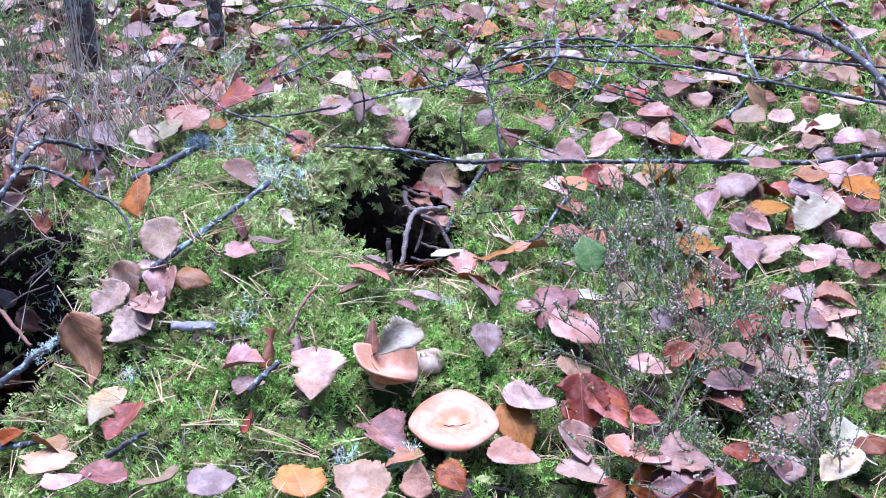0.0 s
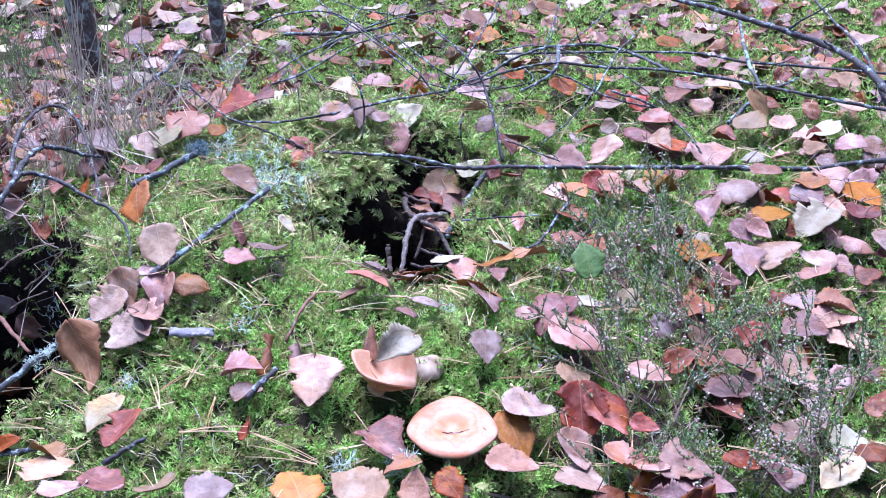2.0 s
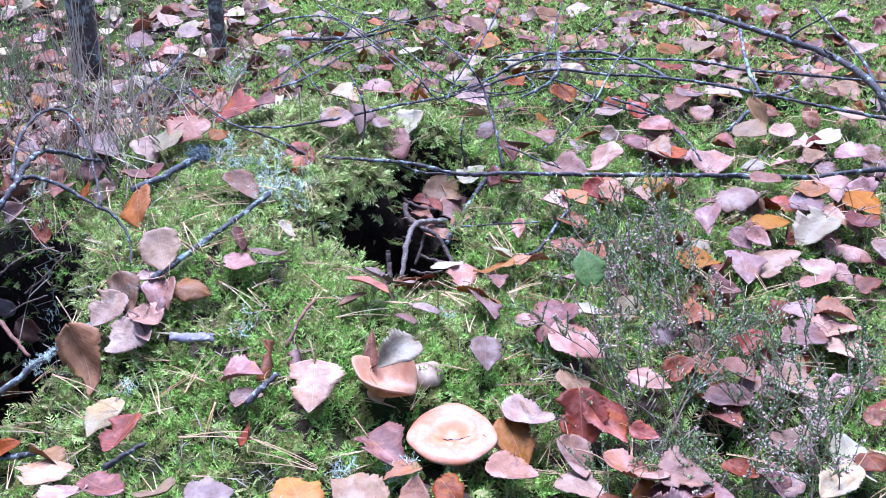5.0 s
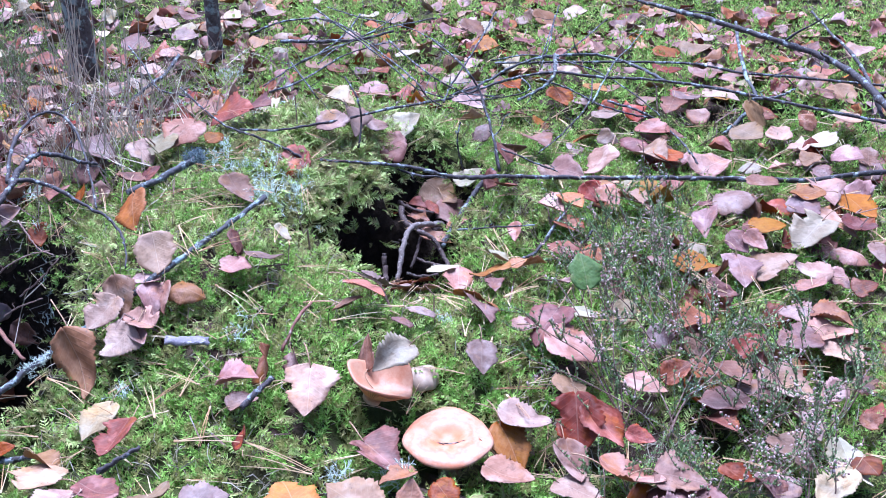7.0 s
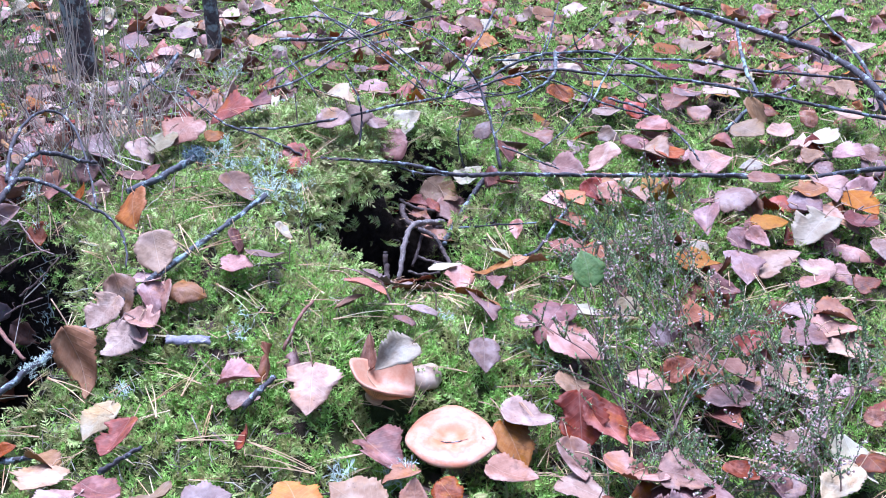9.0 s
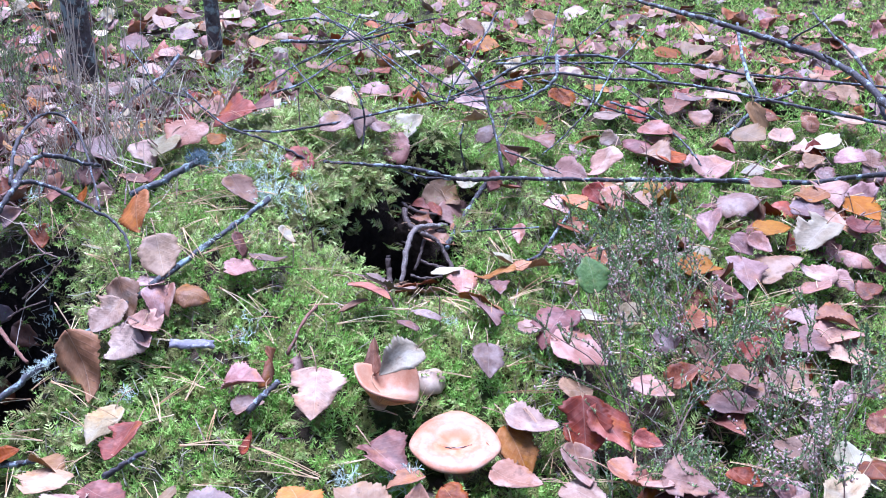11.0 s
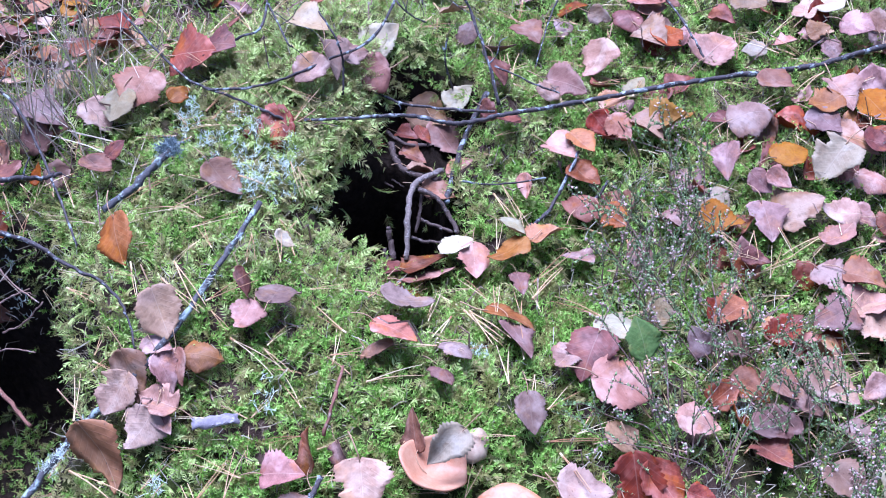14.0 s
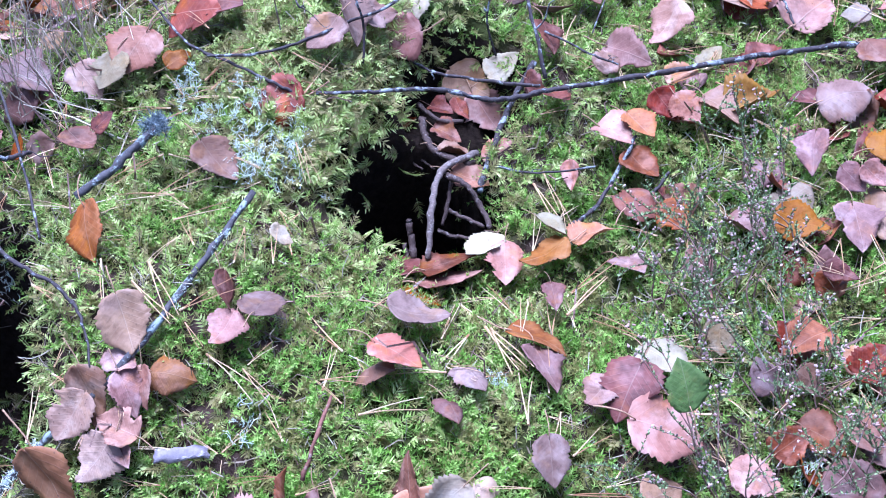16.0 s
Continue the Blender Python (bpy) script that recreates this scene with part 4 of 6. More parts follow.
leaf("pale", 6, -0.681, 2.402, 0.021, 0.061, 9, 8, -79, wide=1.21)
leaf("pale", 0, -0.631, 2.408, 0.021, 0.058, 0, 10, -75, wide=1.15)
leaf("mauve", 8, -1.012, 2.907, 0.021, 0.060, 0, 12, -117, wide=1.20)
leaf("pink", 15, -0.995, 2.830, 0.021, 0.053, -1, 8, -118, wide=1.14)
leaf("cream", 6, -1.065, 2.820, 0.021, 0.050, 3, 0, -16, wide=1.17)
leaf("russet", 0, -0.930, 2.718, 0.021, 0.064, -1, 12, -114, wide=1.23)
leaf("tan", 8, -0.846, 2.546, 0.021, 0.055, -9, 1, -124, wide=1.10)
leaf("russet", 15, -0.836, 2.402, 0.021, 0.065, -12, 8, -125, wide=1.19)
leaf("pink", 15, -0.791, 2.361, 0.021, 0.052, 6, 0, -132, wide=1.25)
leaf("orange", 16, -0.795, 2.280, 0.021, 0.051, -8, 5, -33, wide=1.22)
leaf("pale", 2, -1.150, 3.086, 0.021, 0.059, 12, 17, -31, wide=1.24)
leaf("pale", 0, -0.529, 2.981, 0.021, 0.056, 1, 14, -124, wide=1.21)
leaf("mauve", 16, -0.457, 2.968, 0.021, 0.055, 23, 27, -115, wide=1.21)
leaf("pale", 16, -0.404, 2.916, 0.021, 0.051, 1, 10, -38, wide=1.22)
leaf("pale", 6, -0.359, 2.690, 0.021, 0.053, -1, 4, -142, wide=0.99)
leaf("russet", 13, -0.317, 2.571, 0.021, 0.054, -26, -13, -144, wide=1.02)
leaf("cream", 6, -0.349, 2.564, 0.021, 0.047, -5, -7, -144, wide=0.94)
leaf("tan", 16, -0.399, 2.645, 0.021, 0.059, 6, 3, -48, wide=1.17)
leaf("mauve", 6, -0.296, 2.678, 0.021, 0.049, 6, 2, -38, wide=1.23)
leaf("orange", 15, -0.201, 2.307, 0.021, 0.053, -7, 0, -144, wide=0.95)
leaf("pale", 17, -0.247, 2.387, 0.021, 0.056, 5, 3, -56, wide=1.14)
leaf("pink", 5, -0.199, 2.582, 0.021, 0.051, 14, 12, -103, wide=1.25)
leaf("cream", 17, -0.167, 2.796, 0.021, 0.049, 0, 0, -43, wide=1.18)
leaf("pale", 13, -0.101, 2.726, 0.021, 0.056, 9, 8, -37, wide=1.17)
leaf("russet", 0, -0.120, 2.267, 0.021, 0.050, 8, 6, -143, wide=1.17)
leaf("cream", 15, -0.063, 2.380, 0.021, 0.054, 10, 6, -142, wide=1.20)
leaf("pink", 0, -0.018, 2.231, 0.021, 0.056, -2, 6, -37, wide=1.19)
leaf("orange", 16, -0.064, 2.109, 0.021, 0.052, 11, 7, -156, wide=1.17)
leaf("mauve", 0, -0.117, 2.083, 0.021, 0.060, -5, 5, -123, wide=1.14)
leaf("cream", 6, 0.098, 2.615, 0.021, 0.056, 11, 3, -47, wide=1.19)
leaf("pink", 5, 0.070, 2.571, 0.021, 0.062, -26, -5, -139, wide=1.13)
leaf("mauve", 16, 0.034, 2.540, 0.021, 0.060, 0, 4, -41, wide=1.25)
leaf("orange", 13, 0.092, 2.380, 0.021, 0.061, 12, 19, -104, wide=1.27)
leaf("russet", 5, 0.178, 2.431, 0.021, 0.050, -7, 4, -39, wide=1.11)
leaf("tan", 15, 0.243, 2.618, 0.021, 0.079, -22, 3, -123, wide=1.10)
leaf("mauve", 15, 0.306, 2.676, 0.021, 0.057, 9, 20, -110, wide=1.28)
leaf("tan", 6, 0.267, 2.427, 0.021, 0.055, -11, 4, -141, wide=1.09)
leaf("pink", 2, 0.287, 2.345, 0.021, 0.052, 17, 23, -134, wide=1.22)
leaf("pink", 6, 0.372, 2.406, 0.021, 0.053, 15, 0, -42, wide=1.14)
leaf("russet", 2, 0.425, 2.615, 0.021, 0.053, 18, -10, -41, wide=0.98)
leaf("pale", 6, 0.243, 2.165, 0.021, 0.052, -1, 1, -136, wide=1.12)
leaf("pale", 6, 0.035, 2.152, 0.021, 0.063, -3, 9, -119, wide=1.19)
leaf("orange", 15, 0.131, 2.092, 0.021, 0.050, 0, 7, -47, wide=1.12)
leaf("russet", 5, 0.209, 1.992, 0.021, 0.053, -18, -3, -158, wide=1.09)
leaf("yellow", 5, 0.278, 2.045, 0.021, 0.050, 0, -3, -142, wide=1.00)
leaf("pale", 8, 0.349, 2.156, 0.021, 0.045, 0, -1, -41, wide=1.11)
leaf("mauve", 1, 0.050, 1.898, 0.021, 0.056, -9, -5, -124, wide=1.15)
leaf("pale", 0, 0.284, 1.932, 0.021, 0.050, 1, -4, -51, wide=1.13)
leaf("orange", 15, 0.455, 2.316, 0.021, 0.060, -9, 1, -145, wide=1.23)
leaf("tan", 16, 0.509, 2.304, 0.021, 0.061, 15, 3, -60, wide=1.22)
leaf("pink", 17, 0.484, 2.116, 0.021, 0.056, 2, 11, -59, wide=1.16)
leaf("pale", 2, 0.487, 1.995, 0.021, 0.066, 0, 0, -105, wide=1.00)
leaf("pink", 5, 0.552, 2.438, 0.021, 0.051, 0, 3, -67, wide=1.24)
leaf("russet", 14, 0.596, 2.445, 0.021, 0.046, 4, -1, -44, wide=1.03)
leaf("russet", 3, 0.747, 2.366, 0.021, 0.055, 21, -3, -55, wide=1.07)
leaf("pale", 16, 0.841, 2.324, 0.021, 0.057, 14, 5, -67, wide=1.17)
leaf("russet", 5, 0.671, 2.015, 0.021, 0.055, -4, -8, -164, wide=1.14)
leaf("pale", 3, 0.684, 1.897, 0.021, 0.053, 0, 0, -142, wide=1.23)
leaf("mauve", 6, 0.688, 2.194, 0.021, 0.050, 0, -4, -52, wide=1.18)
leaf("russet", 2, 0.663, 2.234, 0.021, 0.056, -9, 0, -35, wide=1.15)
leaf("pink", 16, 0.732, 2.174, 0.021, 0.055, 7, -3, -58, wide=1.18)
leaf("russet", 8, 0.428, 2.158, 0.021, 0.053, -2, -2, -53, wide=1.22)
leaf("mauve", 16, 0.728, 2.631, 0.021, 0.058, 5, 7, -69, wide=1.19)
leaf("mauve", 4, -0.197, 1.027, 0.016, 0.033, 3, 17, -60)
leaf("orange", 4, -0.450, 1.025, 0.016, 0.027, 24, 27, -60)
leaf("pink", 4, -0.417, 2.090, 0.016, 0.057, -25, 24, -161)
leaf("russet", 5, 0.475, 1.093, 0.016, 0.027, 17, 20, -69)
leaf("russet", 4, 0.264, 1.129, 0.016, 0.039, 26, 26, -54)
leaf("russet", 4, 0.371, 1.230, 0.016, 0.046, 24, 15, -57)
leaf("russet", 2, 0.487, 1.157, 0.016, 0.030, 18, 16, -66)
leaf("mauve", 4, 0.400, 1.077, 0.016, 0.044, -10, 2, -162)
leaf("russet", 1, 0.206, 1.006, 0.016, 0.030, -12, 16, -115)
leaf("mauve", 4, 0.331, 0.959, 0.016, 0.041, -28, 8, -146)
leaf("russet", 0, 0.162, 0.912, 0.016, 0.035, 2, 26, -55)
leaf("russet", 0, 0.074, 1.592, 0.016, 0.036, 4, 65, -145)
leaf("russet", 9, -0.046, 1.539, 0.016, 0.027, -62, 49, -136)
leaf("cream", 3, -0.196, 1.361, 0.016, 0.027, -42, 2, -106)
leaf("tan", 1, -0.474, 1.681, 0.016, 0.032, 7, 6, -29)
leaf("pink", 2, -0.423, 1.598, 0.016, 0.052, -26, 3, -140)
leaf("russet", 0, -0.397, 1.535, 0.016, 0.030, 33, 9, -57)
leaf("orange", 2, -0.317, 1.602, 0.016, 0.033, 1, 17, -48)
leaf("orange", 9, -0.500, 1.541, 0.016, 0.029, 39, -4, -30)
leaf("russet", 4, -0.517, 1.790, 0.016, 0.047, 7, 8, -118)
leaf("pink", 2, 0.187, 1.651, 0.016, 0.065, 8, 27, -130)
leaf("cream", 0, 0.288, 1.659, 0.016, 0.038, 24, -10, -57)
leaf("pink", 4, 0.245, 1.614, 0.016, 0.038, 11, 23, -82)
leaf("pink", 0, 0.162, 1.629, 0.016, 0.038, -13, 25, -63)
leaf("russet", 1, 0.217, 1.549, 0.016, 0.043, -29, 21, -152)
leaf("pink", 5, 0.238, 1.541, 0.016, 0.041, -19, 20, -148)
leaf("yellow", 10, 0.317, 1.571, 0.016, 0.065, 2, 12, -72)
leaf("russet", 5, 0.204, 1.403, 0.016, 0.040, -6, 27, -144)
leaf("pink", 4, 0.277, 1.389, 0.016, 0.050, 6, -2, -138)
leaf("mauve", 0, 0.399, 1.442, 0.016, 0.037, -30, 23, -147)
leaf("pink", 1, 0.423, 1.445, 0.016, 0.036, -31, 22, -137)
leaf("russet", 5, -0.959, 2.710, 0.016, 0.054, -17, -6, 177)
leaf("cream", 0, -0.443, 2.569, 0.016, 0.037, 8, 14, -61)
leaf("pink", 0, -0.295, 2.825, 0.016, 0.054, 21, 3, 5)
leaf("pink", 9, -0.173, 2.482, 0.016, 0.054, -22, 31, -177)
leaf("pink", 9, 0.231, 2.310, 0.016, 0.036, -25, -30, 110)
leaf("mauve", 0, 0.241, 2.039, 0.016, 0.054, -5, 18, 0)
leaf("pink", 9, 0.311, 2.063, 0.016, 0.036, 13, 16, -80)
leaf("tan", 5, 0.363, 2.007, 0.016, 0.036, 12, 9, -79)
leaf("russet", 8, 0.394, 1.955, 0.016, 0.050, -14, 3, 156)
leaf("pink", 8, 0.507, 2.602, 0.016, 0.054, -2, -12, -19)
leaf("russet", 9, 0.615, 2.276, 0.016, 0.036, -10, 29, -153)
leaf("mauve", 1, 0.720, 2.219, 0.016, 0.042, 33, -22, 2)
leaf("russet", 9, 0.810, 2.408, 0.016, 0.054, -12, -4, 151)
leaf("russet", 4, 0.944, 2.537, 0.016, 0.051, -14, -4, 120)
leaf("cream", 0, 0.481, 1.738, 0.016, 0.036, -10, -11, 70)
leaf("pink", 9, 0.580, 1.812, 0.016, 0.054, -1, -1, -24)
leaf("tan", 8, 0.585, 1.761, 0.016, 0.036, 16, 21, -75)
leaf("pink", 8, 0.680, 1.779, 0.016, 0.044, 22, 9, -13)
leaf("pink", 2, 0.271, 1.820, 0.016, 0.036, -6, 44, -128)
leaf("mauve", 0, 0.067, 1.755, 0.016, 0.036, 34, 10, -30)
leaf("pink", 9, 0.726, 2.531, 0.016, 0.038, -23, -22, 87)
leaf("russet", 4, -1.055, 2.888, 0.016, 0.054, 13, 0, 9)
leaf("pink", 2, -0.953, 2.537, 0.016, 0.054, 14, -6, 153)
leaf("pink", 1, -0.961, 3.060, 0.016, 0.041, 13, -28, 88)
leaf("russet", 9, -0.871, 2.882, 0.016, 0.049, -1, -42, 69)
leaf("pink", 2, -0.533, 2.886, 0.016, 0.038, -40, -12, -176)
leaf("tan", 0, -0.483, 2.921, 0.016, 0.047, 1, -15, 67)
leaf("mauve", 5, -0.113, 2.488, 0.016, 0.054, 5, 8, 26)
leaf("russet", 0, -0.043, 2.627, 0.016, 0.054, 20, -12, 5)
leaf("pink", 4, 0.186, 2.665, 0.016, 0.054, 6, -16, 10)
leaf("russet", 0, 0.315, 2.357, 0.016, 0.048, 4, 19, -53)
leaf("mauve", 8, 0.388, 2.558, 0.016, 0.044, -28, 6, -156)
leaf("pink", 0, 0.417, 2.421, 0.016, 0.039, -10, -12, 98)
leaf("russet", 4, 0.596, 2.034, 0.016, 0.036, -32, -5, 127)
leaf("pink", 0, 0.610, 1.893, 0.016, 0.036, 33, -24, 30)
leaf("pink", 4, 0.801, 2.102, 0.016, 0.044, -24, -10, 147)
leaf("mauve", 0, 0.591, 1.719, 0.016, 0.036, -19, 11, 174)
leaf("cream", 5, 0.219, 1.240, 0.016, 0.036, -26, 11, 172)
leaf("russet", 9, 0.359, 1.324, 0.016, 0.036, -11, 36, -128)
leaf("russet", 8, 0.560, 1.392, 0.016, 0.036, 16, 15, -69)
leaf("pink", 2, 0.524, 1.397, 0.016, 0.036, -18, 20, -140)
leaf("pink", 0, 0.590, 1.445, 0.016, 0.036, -25, -6, -167)
leaf("pink", 0, 0.361, 1.232, 0.016, 0.036, 2, 30, -106)
leaf("pink", 1, 0.442, 1.140, 0.016, 0.036, -21, -18, 121)
leaf("pink", 5, 0.301, 1.200, 0.016, 0.036, -32, 16, -126)
leaf("mauve", 4, 0.253, 1.199, 0.016, 0.036, 26, -8, 13)
leaf("mauve", 5, 0.340, 0.961, 0.016, 0.036, -11, -10, 116)
leaf("mauve", 5, 0.213, 0.912, 0.016, 0.036, -1, -40, 73)
leaf("russet", 0, 0.009, 0.913, 0.016, 0.036, -18, 18, -151)
leaf("tan", 1, -0.024, 0.913, 0.016, 0.036, 38, 4, -7)


# ---- leaves strewn too thickly to count ----
def litter_share(x, y):
    """Leaves lie thick on the flat and behind the mound, thin on the mound itself."""
    mound = np.exp(-(((x + 0.20) / 0.42) ** 4) - ((y - 1.30) / 0.50) ** 4)
    clump = 0.35 + 0.65 * step(0.35, 0.65, fuzz(x, y, 0.30, 41))
    return np.clip((1 - mound), 0, 1) * clump


def leaf_litter(colour, n, box, seed, rise):
    rng = np.random.RandomState(seed)
    x, y = rng.uniform(box[0], box[1], n), rng.uniform(box[2], box[3], n)
    ok = rng.uniform(0, 1, n) < litter_share(x, y) * (1 - bare(x, y))
    if colour != "russet":
        # only russet leaves under the heather: their dark colour stands in for shade
        ok &= np.exp(-(((x - 0.33) / 0.24) ** 2) - ((y - 1.02) / 0.14) ** 2) < 0.4
    x, y = x[ok], y[ok]
    m = len(x)
    nrm = slope(x, y)
    grow = turns(np.zeros(m), np.arccos(np.clip(nrm[:, 2], 0.2, 1)), np.arctan2(nrm[:, 1], nrm[:, 0]), np.zeros(m))
    own = turns(np.zeros(m), np.abs(rng.normal(0.08, 0.16, m)), rng.uniform(0, 6.283, m), rng.uniform(0, 6.283, m))
    z = height(x, y) + rng.uniform(min(0.002, rise - 0.006), rise, m)
    v, f = strewn(COARSE_SHAPES, rng.randint(0, len(COARSE_SHAPES), m), np.stack([x, y, z], -1), grow @ own, rng.uniform(0.034, 0.054, m))
    tagged(new("leaf_litter", mesh_of("leaf_litter", v, f, STREWN[colour], True)), LEAF_WORDS[colour].split(" birch")[0] + " fallen leaves strewn over the forest floor", "leaf litter", kind="stuff")


for k, (colour, many) in enumerate((("pink", 190), ("mauve", 150), ("russet", 150), ("orange", 40), ("tan", 70), ("cream", 40), ("yellow", 18))):
    leaf_litter(colour, many * 4, (-1.5, 1.6, 1.75, 3.8), 400 + k, 0.008)
for k, (colour, many) in enumerate((("pink", 26), ("mauve", 30), ("russet", 170), ("tan", 10), ("orange", 10))):
    leaf_litter(colour, many, (0.18, 0.95, 0.80, 1.75), 420 + k, 0.0)
for k, (colour, many) in enumerate((("pink", 110), ("mauve", 120), ("russet", 120), ("tan", 50))):
    leaf_litter(colour, many, (-1.1, -0.40, 1.50, 2.2), 440 + k, 0.012)


# ---- twigs and sticks ----
twig([(-0.165, 1.542, 0.095), (-0.116, 1.544, 0.091), (-0.070, 1.551, 0.085), (-0.029, 1.556, 0.077), (0.002, 1.549, 0.072), (0.026, 1.544, 0.070), (0.054, 1.550, 0.067), (0.092, 1.562, 0.064), (0.153, 1.580, 0.056), (0.238, 1.608, 0.043), (0.328, 1.636, 0.032), (0.414, 1.656, 0.023), (0.497, 1.672, 0.015), (0.570, 1.690, 0.007), (0.622, 1.705, 0.009), (0.688, 1.722, 0.008), (0.794, 1.750, 0.008)], 0.0022, 0.0042, TWIG, "long thin dark branch lying across the burrow", "fallen_branch", 1, 0)
twig([(-0.073, 1.670, 0.033), (-0.044, 1.640, 0.035), (-0.018, 1.628, 0.035), (0.045, 1.592, 0.050), (0.078, 1.574, 0.060)], 0.0017, 0.0022, TWIG, "thin forked twig over the burrow mouth", "twig", 3, 1)
twig([(0.005, 1.530, 0.004), (-0.024, 1.505, 0.015), (-0.040, 1.478, 0.021), (-0.047, 1.440, 0.013), (-0.055, 1.396, -0.017)], 0.0040, 0.0036, PALEROOT, "pale root arching into the burrow", "root", 36, 0, category="root")
twig([(-0.055, 1.600, -0.003), (-0.053, 1.575, -0.006), (-0.041, 1.550, -0.009), (-0.014, 1.520, 0.001), (0.002, 1.520, 0.002)], 0.0042, 0.0034, ROOT, "thick dark root at the burrow wall", "root", 37, 0, category="root")
twig([(-0.031, 1.490, 0.013), (-0.007, 1.475, 0.007), (0.004, 1.460, -0.008), (0.014, 1.435, -0.018)], 0.0034, 0.0028, ROOT, "dark root hanging in the burrow", "root", 38, 0, category="root")
twig([(-0.025, 1.490, 0.002), (-0.031, 1.470, -0.011), (-0.038, 1.450, -0.024)], 0.0024, 0.0018, ROOT, "thin dark root in the burrow", "root", 39, 0, category="root")
twig([(-0.034, 1.470, -0.018), (-0.015, 1.455, -0.019), (0.007, 1.435, -0.014)], 0.0026, 0.0020, ROOT, "thin dark root in the burrow", "root", 40, 0, category="root")
twig([(-0.043, 1.450, -0.032), (-0.028, 1.440, -0.032), (-0.001, 1.425, -0.021)], 0.0024, 0.0020, ROOT, "thin crooked root in the burrow", "root", 41, 0, category="root")
twig([(-0.073, 1.432, 0.006), (-0.072, 1.422, -0.010), (-0.070, 1.405, -0.026)], 0.0034, 0.0040, ROOT, "short red-brown root stub in the burrow", "root", 42, 0, category="root")
twig([(-0.096, 1.560, -0.043), (-0.076, 1.570, -0.041), (-0.058, 1.550, -0.036)], 0.0016, 0.0012, ROOT, "fine rootlet at the burrow wall", "root", 43, 0, category="root")
twig([(-0.089, 1.580, -0.037), (-0.066, 1.575, -0.040), (-0.044, 1.550, -0.037)], 0.0016, 0.0012, ROOT, "fine rootlet at the burrow wall", "root", 44, 0, category="root")
twig([(-0.060, 1.630, -0.007), (-0.037, 1.600, -0.006), (-0.008, 1.600, -0.011)], 0.0030, 0.0024, ROOT, "dark root at the burrow wall", "root", 45, 0, category="root")
twig([(-0.079, 1.425, -0.022), (-0.078, 1.415, -0.025), (-0.076, 1.405, -0.029)], 0.0022, 0.0022, ROOT, "short red-brown root stub in the burrow", "root", 46, 0, category="root")
twig([(-0.183, 1.540, 0.094), (-0.214, 1.551, 0.108), (-0.256, 1.576, 0.115), (-0.304, 1.607, 0.120), (-0.354, 1.686, 0.120), (-0.400, 1.771, 0.120)], 0.0021, 0.0014, TWIG, "thin dark side shoot of the fallen branch", "twig", 2, 2)
twig([(0.085, 1.581, 0.064), (0.076, 1.622, 0.100), (0.059, 1.687, 0.142), (0.030, 1.724, 0.177), (-0.014, 2.001, 0.130)], 0.0023, 0.0014, TWIG, "thin dark upright twig", "twig", 4, 2)
twig([(-0.279, 1.577, 0.126), (-0.224, 1.575, 0.126), (-0.177, 1.587, 0.130), (-0.132, 1.616, 0.128), (-0.069, 1.657, 0.130), (-0.004, 1.901, 0.056), (0.045, 1.975, 0.043), (0.115, 2.020, 0.053), (0.198, 2.011, 0.071), (0.269, 1.989, 0.070), (0.358, 1.997, 0.064), (0.441, 1.969, 0.063), (0.531, 1.936, 0.056), (0.577, 1.895, 0.058), (0.641, 1.886, 0.048), (0.715, 1.830, 0.050), (0.766, 1.792, 0.053)], 0.0016, 0.0031, TWIG, "thin bent twig crossing the moss", "twig", 5, 0)
twig([(0.389, 2.002, 0.059), (0.349, 2.130, 0.049), (0.299, 2.228, 0.035), (0.211, 2.164, 0.053), (0.150, 2.115, 0.055), (0.077, 2.063, 0.034), (0.016, 1.968, 0.040)], 0.0033, 0.0020, GREYTWIG, "lichen-grey thin branch among fallen leaves", "twig", 6, 4)
twig([(0.212, 2.168, 0.054), (0.196, 2.004, 0.069), (0.171, 1.973, 0.053), (0.132, 1.959, 0.038)], 0.0036, 0.0023, GREYTWIG, "forked grey twig with flaking lichen", "twig", 7, 1)
twig([(0.102, 2.186, 0.032), (0.183, 2.135, 0.049), (0.270, 2.166, 0.041), (0.361, 2.142, 0.049), (0.455, 2.096, 0.061), (0.524, 2.040, 0.064), (0.585, 2.005, 0.069), (0.686, 2.040, 0.050), (0.774, 2.011, 0.051)], 0.0020, 0.0026, TWIG, "thin straggling twig with side shoots", "twig", 8, 5)
twig([(0.351, 2.419, 0.106), (0.413, 2.246, 0.126), (0.469, 2.152, 0.133), (0.523, 2.072, 0.134), (0.575, 2.000, 0.133), (0.632, 1.955, 0.123), (0.663, 1.843, 0.122), (0.678, 1.751, 0.110), (0.690, 1.652, 0.102)], 0.0038, 0.0062, TWIG, "dark branch reaching low over the leaves", "fallen_branch", 9, 4)
twig([(0.735, 2.350, 0.090), (0.724, 2.179, 0.095), (0.707, 2.010, 0.110), (0.708, 1.928, 0.098), (0.687, 1.820, 0.100), (0.679, 1.747, 0.089)], 0.0024, 0.0036, TWIG, "dark twig bending steeply down", "twig", 10, 1)
twig([(0.579, 2.320, 0.076), (0.548, 2.144, 0.072), (0.532, 2.011, 0.066), (0.535, 1.951, 0.053), (0.526, 1.938, 0.035), (0.502, 1.915, 0.018), (0.475, 1.892, 0.004)], 0.0029, 0.0039, GREYTWIG, "pale grey twig standing among leaves", "twig", 11, 1)
twig([(0.523, 1.922, 0.056), (0.565, 1.938, 0.053), (0.615, 1.998, 0.047)], 0.0029, 0.0016, GREYTWIG, "short grey twig fork with lichen", "twig", 12, 1)
